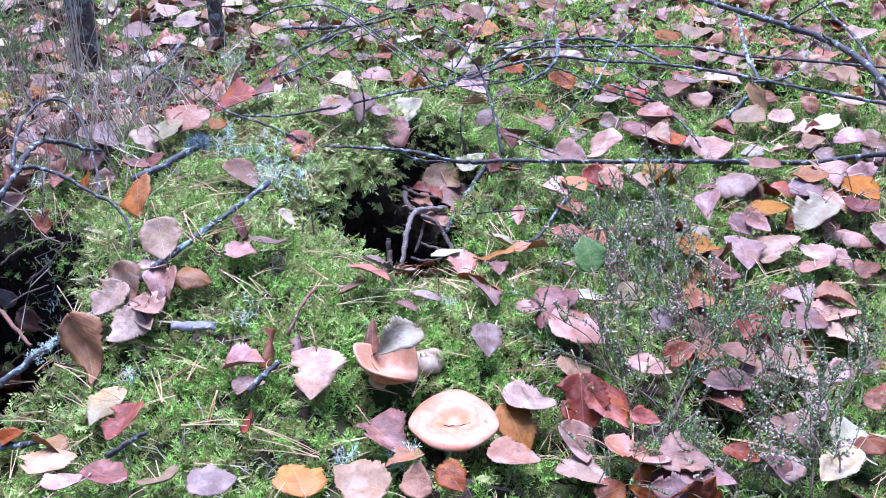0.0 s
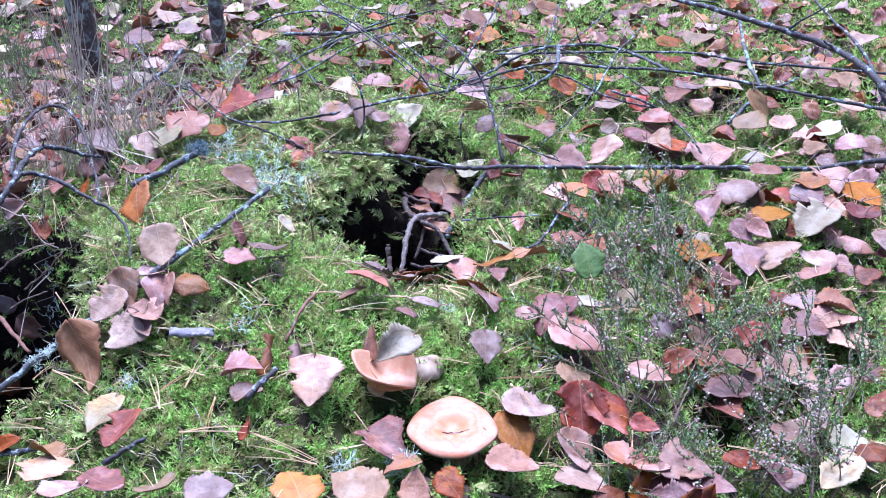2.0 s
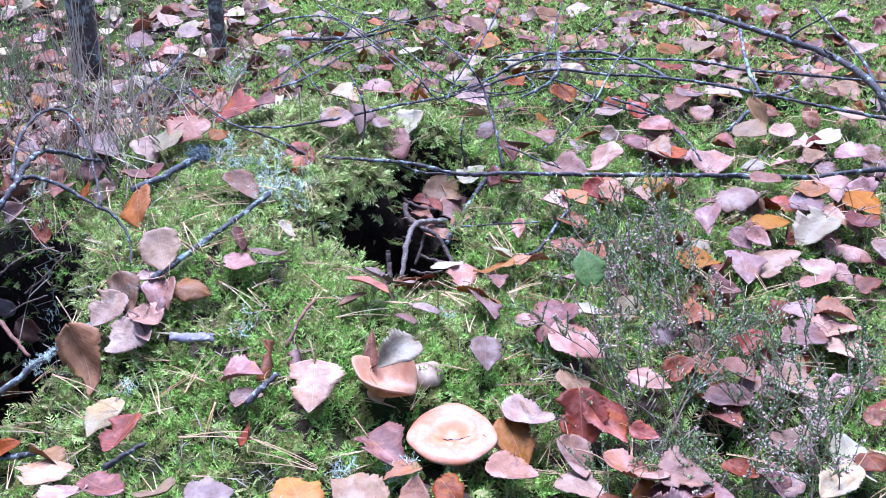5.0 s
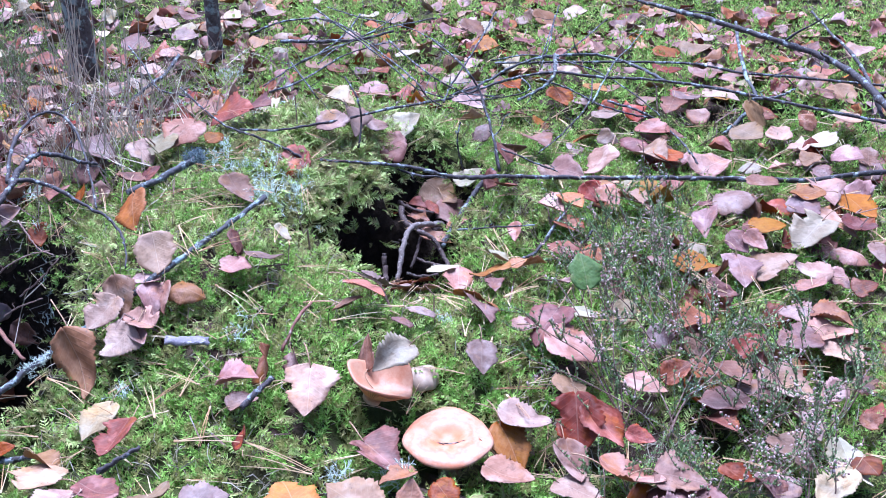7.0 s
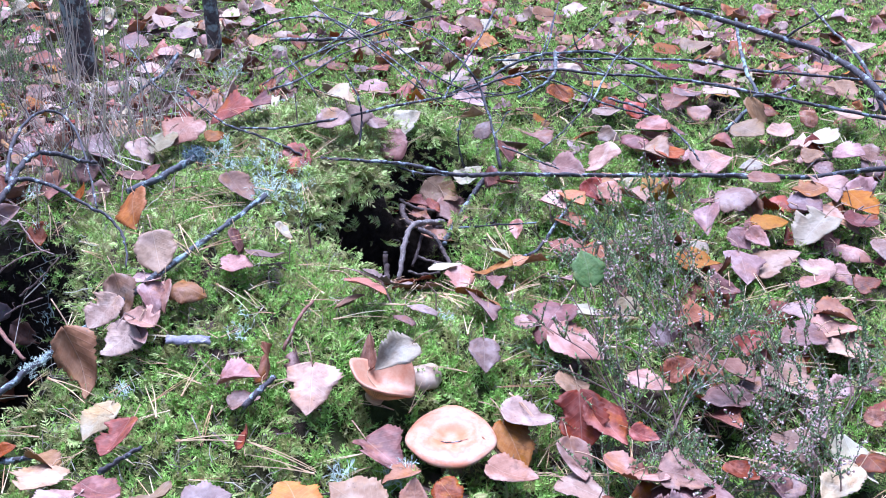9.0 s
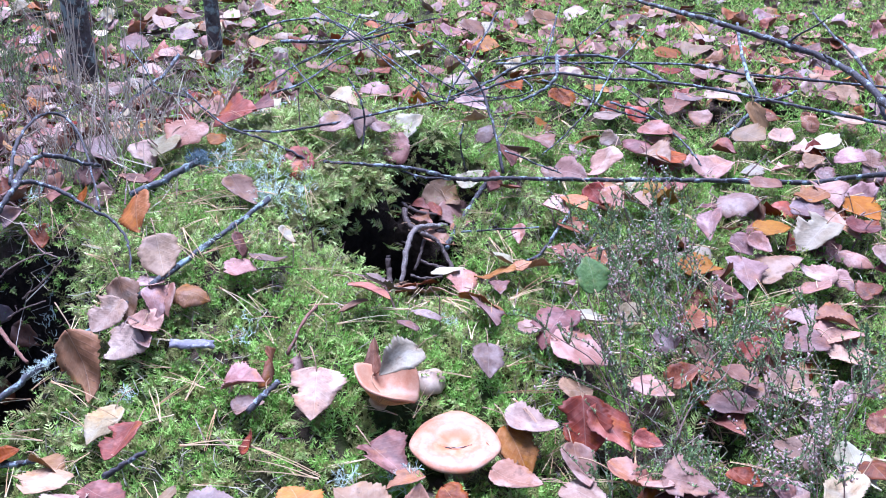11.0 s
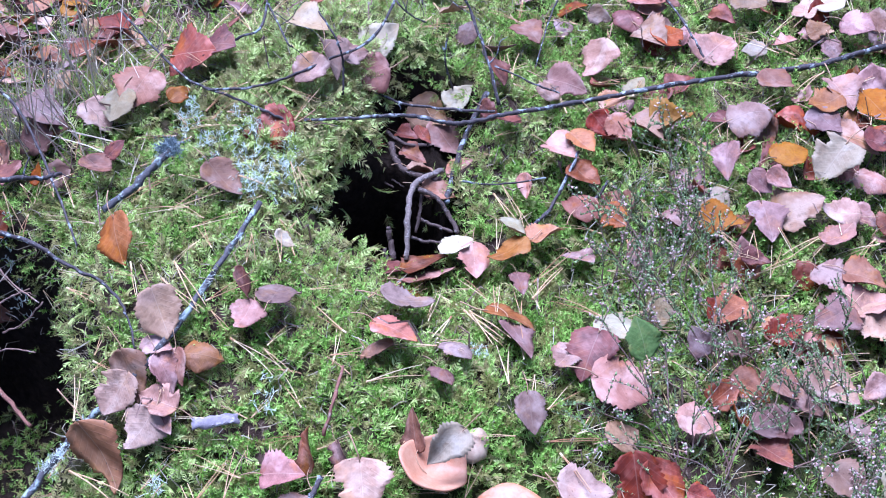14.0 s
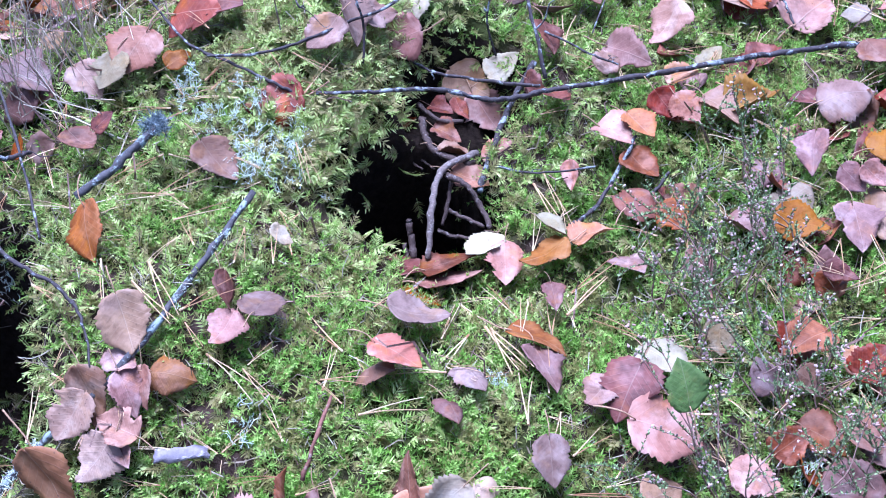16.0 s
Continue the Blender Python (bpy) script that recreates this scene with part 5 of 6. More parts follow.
twig([(0.286, 1.955, 0.039), (0.336, 1.902, 0.038), (0.374, 1.869, 0.022), (0.388, 1.768, 0.028), (0.391, 1.694, 0.031)], 0.0021, 0.0016, TWIG, "thin dark twig in the litter", "twig", 13, 3)
twig([(0.176, 2.041, 0.049), (0.222, 1.999, 0.045), (0.267, 1.952, 0.035), (0.312, 1.926, 0.028), (0.357, 1.907, 0.026)], 0.0018, 0.0016, TWIG, "thin dark twig in the litter", "twig", 14, 3)
twig([(-0.406, 2.499, -0.007), (-0.354, 2.572, -0.002), (-0.290, 2.611, -0.004), (-0.226, 2.520, 0.014), (-0.169, 2.310, 0.048), (-0.106, 2.148, 0.058), (-0.044, 1.726, 0.154), (-0.018, 1.698, 0.132), (0.003, 1.695, 0.120)], 0.0022, 0.0010, TWIG, "long thin dark twig arching over the litter", "twig", 75, 3)
twig([(-0.241, 1.621, 0.165), (-0.203, 1.677, 0.164), (-0.214, 2.171, 0.029), (-0.187, 2.303, 0.010), (-0.129, 2.383, 0.006), (-0.077, 2.385, 0.017)], 0.0017, 0.0010, TWIG, "thin bare twig lying over dead leaves", "twig", 76, 3)
twig([(-0.272, 2.262, 0.008), (-0.222, 2.389, -0.004), (-0.169, 2.464, -0.003), (-0.112, 2.539, 0.013), (-0.086, 2.699, -0.004)], 0.0018, 0.0010, GREYTWIG, "thin bare twig lying over dead leaves", "twig", 77, 3)
twig([(0.140, 2.078, 0.043), (0.154, 1.982, 0.050), (0.104, 1.957, 0.043), (0.025, 1.791, 0.093)], 0.0015, 0.0010, TWIG, "thin bare twig lying over dead leaves", "twig", 78, 3)
twig([(0.250, 1.884, 0.059), (0.269, 1.935, 0.071), (0.307, 2.048, 0.080), (0.349, 2.165, 0.070), (0.395, 2.297, 0.064)], 0.0018, 0.0010, GREYTWIG, "thin bare twig lying over dead leaves", "twig", 79, 3)
twig([(-0.292, 2.264, 0.004), (-0.187, 1.643, 0.166), (-0.171, 1.604, 0.160)], 0.0015, 0.0010, TWIG, "thin forked dark twig among leaves", "twig", 61, 3)
twig([(-0.010, 2.505, 0.029), (-0.120, 2.425, 0.027), (-0.206, 2.314, 0.019), (-0.181, 1.710, 0.179)], 0.0015, 0.0010, TWIG, "fine bare dark twig over the litter", "twig", 62, 3)
twig([(-0.295, 2.753, -0.040), (-0.204, 2.583, -0.019), (-0.136, 2.421, -0.006)], 0.0015, 0.0010, TWIG, "thin forked dark twig among leaves", "twig", 63, 3)
twig([(0.252, 2.543, 0.048), (0.216, 2.314, 0.059), (0.173, 2.042, 0.075)], 0.0015, 0.0010, TWIG, "fine bare dark twig over the litter", "twig", 64, 3)
twig([(0.269, 2.047, 0.053), (0.250, 1.932, 0.043), (0.196, 1.816, 0.032), (0.146, 1.659, 0.061)], 0.0015, 0.0010, TWIG, "thin forked dark twig among leaves", "twig", 65, 3)
twig([(-0.272, 2.816, -0.033), (-0.180, 2.650, -0.012), (-0.075, 2.525, 0.003), (0.009, 2.260, 0.041)], 0.0015, 0.0010, TWIG, "fine bare dark twig over the litter", "twig", 66, 3)
twig([(0.091, 2.119, 0.057), (0.177, 2.174, 0.051), (0.268, 2.047, 0.064), (0.320, 1.926, 0.064), (0.357, 1.852, 0.051)], 0.0015, 0.0010, TWIG, "thin forked dark twig among leaves", "twig", 67, 3)
twig([(0.091, 1.662, 0.066), (0.139, 1.627, 0.058), (0.171, 1.614, 0.050)], 0.0015, 0.0010, TWIG, "fine bare dark twig over the litter", "twig", 68, 3)
twig([(0.023, 1.505, 0.007), (0.068, 1.471, 0.027), (0.129, 1.472, 0.031)], 0.0015, 0.0010, TWIG, "thin forked dark twig among leaves", "twig", 69, 3)
twig([(-0.102, 2.290, 0.043), (-0.028, 1.772, 0.152), (0.033, 1.746, 0.125), (0.095, 1.784, 0.103)], 0.0015, 0.0010, TWIG, "fine bare dark twig over the litter", "twig", 70, 3)
twig([(0.352, 2.513, 0.027), (0.275, 2.302, 0.040), (0.205, 2.125, 0.055)], 0.0015, 0.0010, TWIG, "thin forked dark twig among leaves", "twig", 71, 3)
mound_stick = twig([(-0.472, 1.071, 0.013), (-0.444, 1.107, 0.024), (-0.414, 1.144, 0.035), (-0.390, 1.158, 0.049), (-0.341, 1.188, 0.077), (-0.301, 1.236, 0.094), (-0.259, 1.311, 0.101), (-0.219, 1.385, 0.109)], 0.0042, 0.0034, GREYTWIG, "long lichen-grey stick on the mound", "twig", 15, 0)
stick_end = twig([(-0.394, 1.391, 0.110), (-0.362, 1.419, 0.115), (-0.341, 1.445, 0.120), (-0.321, 1.467, 0.125)], 0.0042, 0.0050, GREYTWIG, "grey stick end tufted with lichen", "twig", 16, 0)
twig([(-0.522, 1.245, 0.130), (-0.508, 1.264, 0.150), (-0.503, 1.293, 0.157), (-0.493, 1.315, 0.160), (-0.450, 1.301, 0.155), (-0.416, 1.272, 0.150), (-0.379, 1.251, 0.140), (-0.357, 1.226, 0.125), (-0.345, 1.181, 0.112)], 0.0040, 0.0010, TWIG, "dark arching twig over the hollow", "twig", 17, 0)
twig([(-0.503, 1.298, 0.158), (-0.507, 1.350, 0.160), (-0.503, 1.392, 0.160), (-0.479, 1.405, 0.155), (-0.456, 1.419, 0.140), (-0.440, 1.436, 0.130)], 0.0039, 0.0021, TWIG, "dark bent twig over the hollow edge", "twig", 18, 2)
twig([(-0.511, 1.311, 0.158), (-0.538, 1.415, 0.160), (-0.548, 1.517, 0.160), (-0.540, 1.576, 0.150), (-0.516, 1.572, 0.140), (-0.482, 1.511, 0.130), (-0.446, 1.418, 0.120), (-0.416, 1.333, 0.115)], 0.0026, 0.0013, TWIG, "thin looping twig over litter", "twig", 19, 4)
twig([(-0.575, 2.549, -0.071), (-0.571, 2.383, -0.061), (-0.591, 2.339, -0.068), (-0.614, 2.260, -0.076), (-0.603, 2.083, -0.060)], 0.0042, 0.0026, TWIG, "dark rotten twig in the grass", "twig", 20, 3)
twig([(-0.719, 2.681, -0.091), (-0.621, 2.434, -0.065), (-0.549, 2.235, -0.041), (-0.467, 2.127, -0.020)], 0.0023, 0.0016, TWIG, "thin dark twig among dead leaves", "twig", 21, 3)
twig([(-0.175, 2.549, 0.024), (-0.206, 2.451, 0.003), (-0.254, 2.333, -0.003), (-0.296, 2.297, -0.015), (-0.336, 2.173, -0.014)], 0.0018, 0.0013, TWIG, "bare twig with thin forks", "twig", 22, 5)
twig([(-0.286, 2.673, 0.003), (-0.223, 2.522, 0.007), (-0.150, 2.314, 0.026), (-0.088, 2.141, 0.035), (-0.044, 2.052, 0.027), (0.015, 1.959, 0.038)], 0.0018, 0.0013, TWIG, "bare twig with thin forks", "twig", 23, 5)
twig([(0.108, 2.347, 0.085), (0.068, 2.133, 0.086), (0.037, 2.015, 0.075), (0.015, 1.959, 0.058), (0.005, 1.765, 0.101)], 0.0018, 0.0013, TWIG, "bare twig with thin forks", "twig", 24, 4)
twig([(-0.115, 1.584, 0.097), (-0.111, 1.605, 0.128), (-0.116, 1.611, 0.159), (-0.136, 1.648, 0.180)], 0.0016, 0.0012, TWIG, "thin bent twig rising from moss", "twig", 25, 1)
twig([(0.035, 1.668, 0.028), (0.026, 1.677, 0.066), (0.030, 1.687, 0.098)], 0.0014, 0.0012, TWIG, "thin bent twig rising from moss", "twig", 26, 1)
twig([(0.222, 2.309, 0.090), (0.203, 2.198, 0.066), (0.181, 2.111, 0.044)], 0.0016, 0.0012, TWIG, "thin dark upright bare twig", "twig", 27, 1)
twig([(-0.345, 2.516, -0.028), (-0.255, 2.468, -0.014), (-0.170, 2.444, -0.001), (-0.099, 2.437, 0.019)], 0.0039, 0.0026, TWIG, "low branch in the far litter", "fallen_branch", 28, 4)
twig([(-0.562, 1.305, -0.020), (-0.516, 1.244, -0.020), (-0.480, 1.194, -0.015)], 0.0028, 0.0022, REDTWIG, "dull brown twig in the hollow", "twig", 29, 0)
twig([(-0.194, 1.001, 0.050), (-0.180, 1.021, 0.058), (-0.169, 1.044, 0.058)], 0.0034, 0.0026, TWIG, "short dark twig pushed into moss", "twig", 30, 0)
twig([(-0.327, 0.944, 0.013), (-0.306, 0.950, 0.025), (-0.288, 0.962, 0.031)], 0.0029, 0.0023, TWIG, "short dark twig on moss", "twig", 31, 0)
twig([(-0.461, 1.020, -0.031), (-0.436, 1.016, -0.026), (-0.416, 1.012, -0.019)], 0.0039, 0.0026, TWIG, "dark twig end beside the mound", "twig", 32, 0)
twig([(-0.164, 1.088, 0.063), (-0.150, 1.117, 0.086), (-0.139, 1.158, 0.083)], 0.0021, 0.0016, REDTWIG, "red-brown twig standing in moss", "twig", 33, 0)
twig([(0.097, 1.411, 0.006), (0.130, 1.440, 0.007), (0.157, 1.474, 0.031), (0.176, 1.504, 0.043)], 0.0026, 0.0018, TWIG, "thin wet twig half under moss", "twig", 34, 0)
twig([(0.171, 1.430, 0.011), (0.194, 1.450, 0.018), (0.206, 1.459, 0.030)], 0.0026, 0.0018, TWIG, "thin wet twig half under moss", "twig", 35, 0)
twig([(0.077, 1.633, 0.045), (0.053, 1.599, 0.025), (0.035, 1.569, 0.010), (0.017, 1.519, 0.002), (0.005, 1.479, -0.005)], 0.0039, 0.0034, TWIG, "dark twig slanting into the burrow", "twig", 38, 0)
twig([(-0.546, 1.311, 0.030), (-0.524, 1.306, 0.050), (-0.500, 1.316, 0.060), (-0.479, 1.327, 0.060)], 0.0012, 0.0008, HEATHSTEM, "thin pale stalk hanging over the hollow", "twig", 45, 1)
twig([(-0.522, 1.319, 0.000), (-0.490, 1.303, 0.030), (-0.462, 1.305, 0.060)], 0.0012, 0.0008, HEATHSTEM, "thin pale stalk hanging over the hollow", "twig", 46, 1)
twig([(-0.529, 1.371, 0.080), (-0.512, 1.350, 0.070), (-0.492, 1.329, 0.060), (-0.463, 1.295, 0.070)], 0.0012, 0.0008, HEATHSTEM, "thin pale stalk hanging over the hollow", "twig", 47, 2)
twig([(-0.539, 1.303, -0.020), (-0.513, 1.294, 0.000), (-0.472, 1.259, 0.030)], 0.0012, 0.0008, HEATHSTEM, "thin pale stalk hanging over the hollow", "twig", 48, 1)


# ---- mushrooms ----
def cap_material():
    m, t, b = nodes_of("milkcap_skin", 0.56, 0.4)
    o = coords(t)
    sep = t.nodes.new("ShaderNodeSeparateXYZ")
    t.links.new(o, sep.inputs[0])
    x, y = sep.outputs[0], sep.outputs[1]
    r = calc(t, "SQRT", calc(t, "ADD", calc(t, "MULTIPLY", x, x), calc(t, "MULTIPLY", y, y)))
    r = calc(t, "ADD", calc(t, "MULTIPLY", r, 17.0), calc(t, "MULTIPLY", calc(t, "SUBTRACT", noise_at(t, o, 48.0, 4), 0.5), 0.85))
    col = ramp(t, r, (0.05, (0.46, 0.17, 0.06)), (0.22, (0.45, 0.13, 0.04)), (0.34, (0.47, 0.18, 0.08)), (0.44, (0.46, 0.13, 0.05)), (0.56, (0.47, 0.20, 0.11)), (0.66, (0.46, 0.16, 0.075)), (0.78, (0.48, 0.25, 0.155)), (0.95, (0.46, 0.29, 0.195)))
    pale = ramp(t, noise_at(t, o, 38.0, 4), (0.50, (0, 0, 0)), (0.64, (1, 1, 1)))
    col = mixed(t, calc(t, "MULTIPLY", pale, 0.28), col, (0.52, 0.36, 0.28))
    stain = ramp(t, noise_at(t, o, 90.0, 4, 0.7), (0.64, (0, 0, 0)), (0.74, (1, 1, 1)))
    col = mixed(t, calc(t, "MULTIPLY", stain, 0.45), col, (0.55, 0.20, 0.12))
    t.links.new(col, b.inputs["Base Color"])
    b.inputs["Coat Weight"].default_value = 0.06
    b.inputs["Coat Roughness"].default_value = 0.25
    bumped(t, b, calc(t, "ADD", noise_at(t, o, 130.0, 4), noise_at(t, o, 40.0, 2)), 0.35, 0.0012)
    return m


CAP = cap_material()
GILL = plain_material("orange_gills", (0.55, 0.24, 0.10), (0.72, 0.40, 0.20), 120.0, 0.55)
STIPE = plain_material("mushroom_stem", (0.40, 0.22, 0.12), (0.55, 0.38, 0.25), 70.0, 0.6)
FUNNELSKIN = plain_material("funnel_mushroom_skin", (0.38, 0.15, 0.075), (0.48, 0.27, 0.17), 34.0, 0.5)
PALECAP = plain_material("pale_mushroom_skin", (0.30, 0.18, 0.12), (0.42, 0.32, 0.23), 42.0, 0.5)


def lathe(profile, around, wavy, seed):
    """Turn a profile of (radius, height) round, with an uneven rim."""
    rng = np.random.RandomState(seed)
    p1, p2 = rng.uniform(0, 6.28, 2)
    v = [(0, 0, profile[0][1])]
    rim = max(r for r, _ in profile)
    for r, z in profile[1:]:
        for k in range(around):
            a = k * 6.2832 / around
            w = (r / rim) ** 2
            rr = r * (1 + wavy * w * (math.sin(2 * a + p1) + 0.6 * math.sin(3 * a + p2) + 0.3 * math.sin(7 * a)))
            v.append((rr * math.cos(a), rr * math.sin(a), z + rim * wavy * 1.4 * w * math.sin(3 * a + p2)))
    f = [(0, 1 + k, 1 + (k + 1) % around) for k in range(around)]
    for i in range(len(profile) - 2):
        for k in range(around):
            a, b = 1 + i * around + k, 1 + i * around + (k + 1) % around
            f += [(a, a + around, b + around), (a, b + around, b)]
    return np.array(v), np.array(f)


def gills(rim, hub, z_rim, z_hub, count):
    """Thin upright plates under a cap, from the stem to the rim."""
    pieces = []
    for k in range(count):
        a = k * 6.2832 / count
        d = np.array([math.cos(a), math.sin(a), 0])
        n = np.array([-math.sin(a), math.cos(a), 0]) * rim * 0.008
        top = [d * hub + [0, 0, z_hub], d * (hub + rim) * 0.5 + [0, 0, (z_rim + z_hub) * 0.5 + rim * 0.04], d * rim + [0, 0, z_rim]]
        low = [p - np.array([0, 0, q]) for p, q in zip(top, (rim * 0.03, rim * 0.11, rim * 0.01))]
        v = [p + s * n for s in (1, -1) for p in top + low]
        f = [(0, 1, 4), (0, 4, 3), (1, 2, 5), (1, 5, 4), (6, 10, 7), (6, 9, 10), (7, 11, 8), (7, 10, 11), (3, 4, 10), (3, 10, 9), (4, 5, 11), (4, 11, 10)]
        pieces.append((np.array(v), np.array(f)))
    return joined(pieces)


def mushroom(at, rim, profile, under, tall, skin, label, wavy, seed, cut=0.0):
    """A milkcap: its cap's middle at the pose at."""
    ob = thing("mushroom", at, label, "mushroom", "milkcap mushrooms")
    prof = [(r * rim, z * rim) for r, z in profile]
    v, f = lathe(prof, 48, wavy, seed)
    if cut:
        # one side of the rim is bent in and torn
        far = np.clip((v[:, 0] * math.cos(cut) + v[:, 1] * math.sin(cut)) / rim - 0.45, 0, 1)
        v[:, 2] += far * rim * 0.9
        v[:, :2] *= 1 - 0.45 * far[:, None]
    cap = part("cap", mesh_of("cap", v, f, skin, True), ob)
    v, f = gills(rim * 0.93, rim * 0.2, under[1] * rim, under[0] * rim, 64)
    if cut:
        far = np.clip((v[:, 0] * math.cos(cut) + v[:, 1] * math.sin(cut)) / rim - 0.45, 0, 1)
        v[:, 2] += far * rim * 0.9
        v[:, :2] *= 1 - 0.45 * far[:, None]
    part("gill", mesh_of("gill", v, f, GILL, True), cap, "orange gills under the cap")
    line = [(0, 0, under[0] * rim * 1.15), (0.03 * rim, 0, -0.5 * tall), (0, 0.04 * rim, -tall)]
    v, f = tube(curve_points(line, 4), rim * 0.24, rim * 0.28, 14, 0.03, seed)
    part("stem", mesh_of("stem", v, f, STIPE, True), ob)
    return ob


FLAT = [(0, -0.16), (0.10, -0.15), (0.22, -0.10), (0.36, -0.035), (0.52, 0.0), (0.70, 0.005), (0.84, -0.01), (0.93, -0.03), (0.985, -0.065), (1.0, -0.10), (0.975, -0.135), (0.93, -0.14), (0.6, -0.20), (0.25, -0.32)]
FUNNEL = [(0, -0.20), (0.12, -0.19), (0.28, -0.13), (0.48, -0.04), (0.70, 0.06), (0.86, 0.16), (0.96, 0.20), (1.0, 0.17), (0.97, 0.11), (0.70, -0.04), (0.40, -0.32), (0.22, -0.55)]
DOME = [(0, 0.30), (0.2, 0.29), (0.45, 0.24), (0.68, 0.13), (0.85, -0.02), (0.97, -0.2), (1.0, -0.34), (0.93, -0.42), (0.8, -0.40), (0.4, -0.32)]
mushroom(pose(0.0105, 0.990, 0.027, 4, -5, 20), 0.0445, FLAT, (-0.27, -0.14), 0.05, CAP, "saffron milkcap mushroom with ringed orange cap, in moss", 0.040, 3)
mushroom(pose(-0.060, 1.048, 0.050, -2, 24, 8), 0.036, FUNNEL, (-0.45, 0.10), 0.022, FUNNELSKIN, "funnel-shaped pale orange mushroom with a torn rim in moss", 0.05, 5, 0.9)
mushroom(pose(-0.016, 1.076, 0.042, 14, 12, 0), 0.019, DOME, (-0.32, -0.40), 0.04, PALECAP, "small pale young mushroom half hidden in moss", 0.10, 7)

# ---- bark chip ----
def bark_chip(x, y, size, yaw):
    rng = np.random.RandomState(4)
    n, w = 9, 5
    v = np.array([[(i / (n - 1) - 0.5) * size * (1 + 0.06 * rng.uniform(-1, 1)), (j / (w - 1) - 0.5) * size * 0.26 * (1 + 0.25 * rng.uniform(-1, 1)),
                   0.003 - 0.045 * size * (j / (w - 1) - 0.5) ** 2 * 4 + rng.uniform(-0.0006, 0.0006)] for i in range(n) for j in range(w)])
    a = (np.arange(n - 1)[:, None] * w + np.arange(w - 1)[None]).ravel()
    f = np.concatenate([np.stack([a, a + w, a + w + 1], -1), np.stack([a, a + w + 1, a + 1], -1)])
    m = len(v)
    rim = list(range(w)) + [i * w + w - 1 for i in range(1, n)] + [(n - 1) * w + j for j in range(w - 2, -1, -1)] + [i * w for i in range(n - 2, 0, -1)]
    side = [t for p, q in zip(rim, rim[1:] + rim[:1]) for t in ((p, q, q + m), (p, q + m, p + m))]
    me = mesh_of("bark_chip", np.concatenate([v, v - [0, 0, 0.0022]]), np.concatenate([f, f[:, ::-1] + m, np.array(side)]), CHIP, True)
    ob = new("bark_chip", me)
    ob.matrix_world = pose(x, y, float(height(x, y)) + 0.010, 14, 4, yaw)
    tagged(ob, "violet-grey weathered bark chip lying on moss", "bark chip")


bark_chip(-0.272, 1.127, 0.046, 6)


# ---- lichen ----
def lichen_bush(seed, arms):
    """A small antler-like tuft of height 1."""
    rng = np.random.RandomState(seed)
    pieces = []

    def grow(p, d, ln, r, left):
        q = p + d * ln
        pieces.append(tube(np.array([p, (p + q) / 2 + rng.normal(0, 0.04 * ln, 3), q]), r, r * 0.7, 3))
        if left:
            for _ in range(2 + (rng.uniform() < 0.35)):
                e = d + rng.normal(0, 0.62, 3)
                e /= np.linalg.norm(e)
                grow(q, e, ln * rng.uniform(0.55, 0.8), r * 0.7, left - 1)

    for _ in range(arms):
        d = rng.normal(0, 0.55, 3) + [0, 0, 1]
        grow(rng.normal(0, 0.12, 3) * [1, 1, 0], d / np.linalg.norm(d), 0.46, 0.034, 2)
    return joined(pieces)


BUSHES = [lichen_bush(s, 3) for s in range(5)]


def lichen_patch(x, y, rx, ry, count, size, seed, label="pale grey-green reindeer lichen growing in moss"):
    rng = np.random.RandomState(seed)
    a, r = rng.uniform(0, 6.283, count), np.sqrt(rng.uniform(0, 1, count))
    px, py = x + rx * r * np.cos(a), y + ry * r * np.sin(a)
    pz = height(px, py) + 0.002
    base = np.array([x, y, float(height(x, y))])
    v, f = strewn(BUSHES, rng.randint(0, 5, count), np.stack([px, py, pz], -1) - base, turns(np.zeros(count), np.abs(rng.normal(0, 0.35, count)), rng.uniform(0, 6.28, count), rng.uniform(0, 6.28, count)), size * rng.uniform(0.6, 1.3, count))
    ob = new("lichen_clump", mesh_of("lichen_clump", v, f, LICHEN))
    ob.location = base
    tagged(ob, label, "lichen", kind="stuff")


DARKLICHEN = island_material("dark_grey_lichen", ((0.1, (0.07, 0.09, 0.10)), (0.5, (0.18, 0.22, 0.24)), (0.9, (0.36, 0.42, 0.44))), 0.8)


def lichen_crust(points, count, size, seed, label, stick, skin=LICHEN):
    """Tufts round a stick, along the line of points."""
    rng = np.random.RandomState(seed)
    line = curve_points(points, 8)
    at = line[rng.randint(0, len(line), count)] + rng.normal(0, 0.0022, (count, 3))
    base = line[0].copy()
    v, f = strewn(BUSHES, rng.randint(0, 5, count), at - base, turns(np.zeros(count), rng.uniform(0, 1.7, count), rng.uniform(0, 6.28, count), rng.uniform(0, 6.28, count)), size * rng.uniform(0.6, 1.3, count))
    ob = part("lichen_crust", mesh_of("lichen_crust", v, f, skin), stick, label, "stuff")
    ob.location = Vector(base) - stick.location


# ---- pine needles ----
def needle_pair(seed):
    """Two dry needles of length 1 joined in a sheath."""
    rng = np.random.RandomState(seed)
    out = []
    for s in (-1, 1):
        b, w = rng.uniform(0.02, 0.10), rng.uniform(-0.08, 0.08)
        out.append(tube(curve_points([(0, 0, 0), (0.33, s * b * 0.5, 0.03), (0.68, s * b + w * 0.4, 0.03), (1, s * b * 1.3 + w, 0)], 2), 0.011, 0.006, 4))
    out.append(tube(np.array([(-0.03, 0, 0), (0.02, 0, 0), (0.07, 0, 0)]), 0.020, 0.018, 5))
    return joined(out)


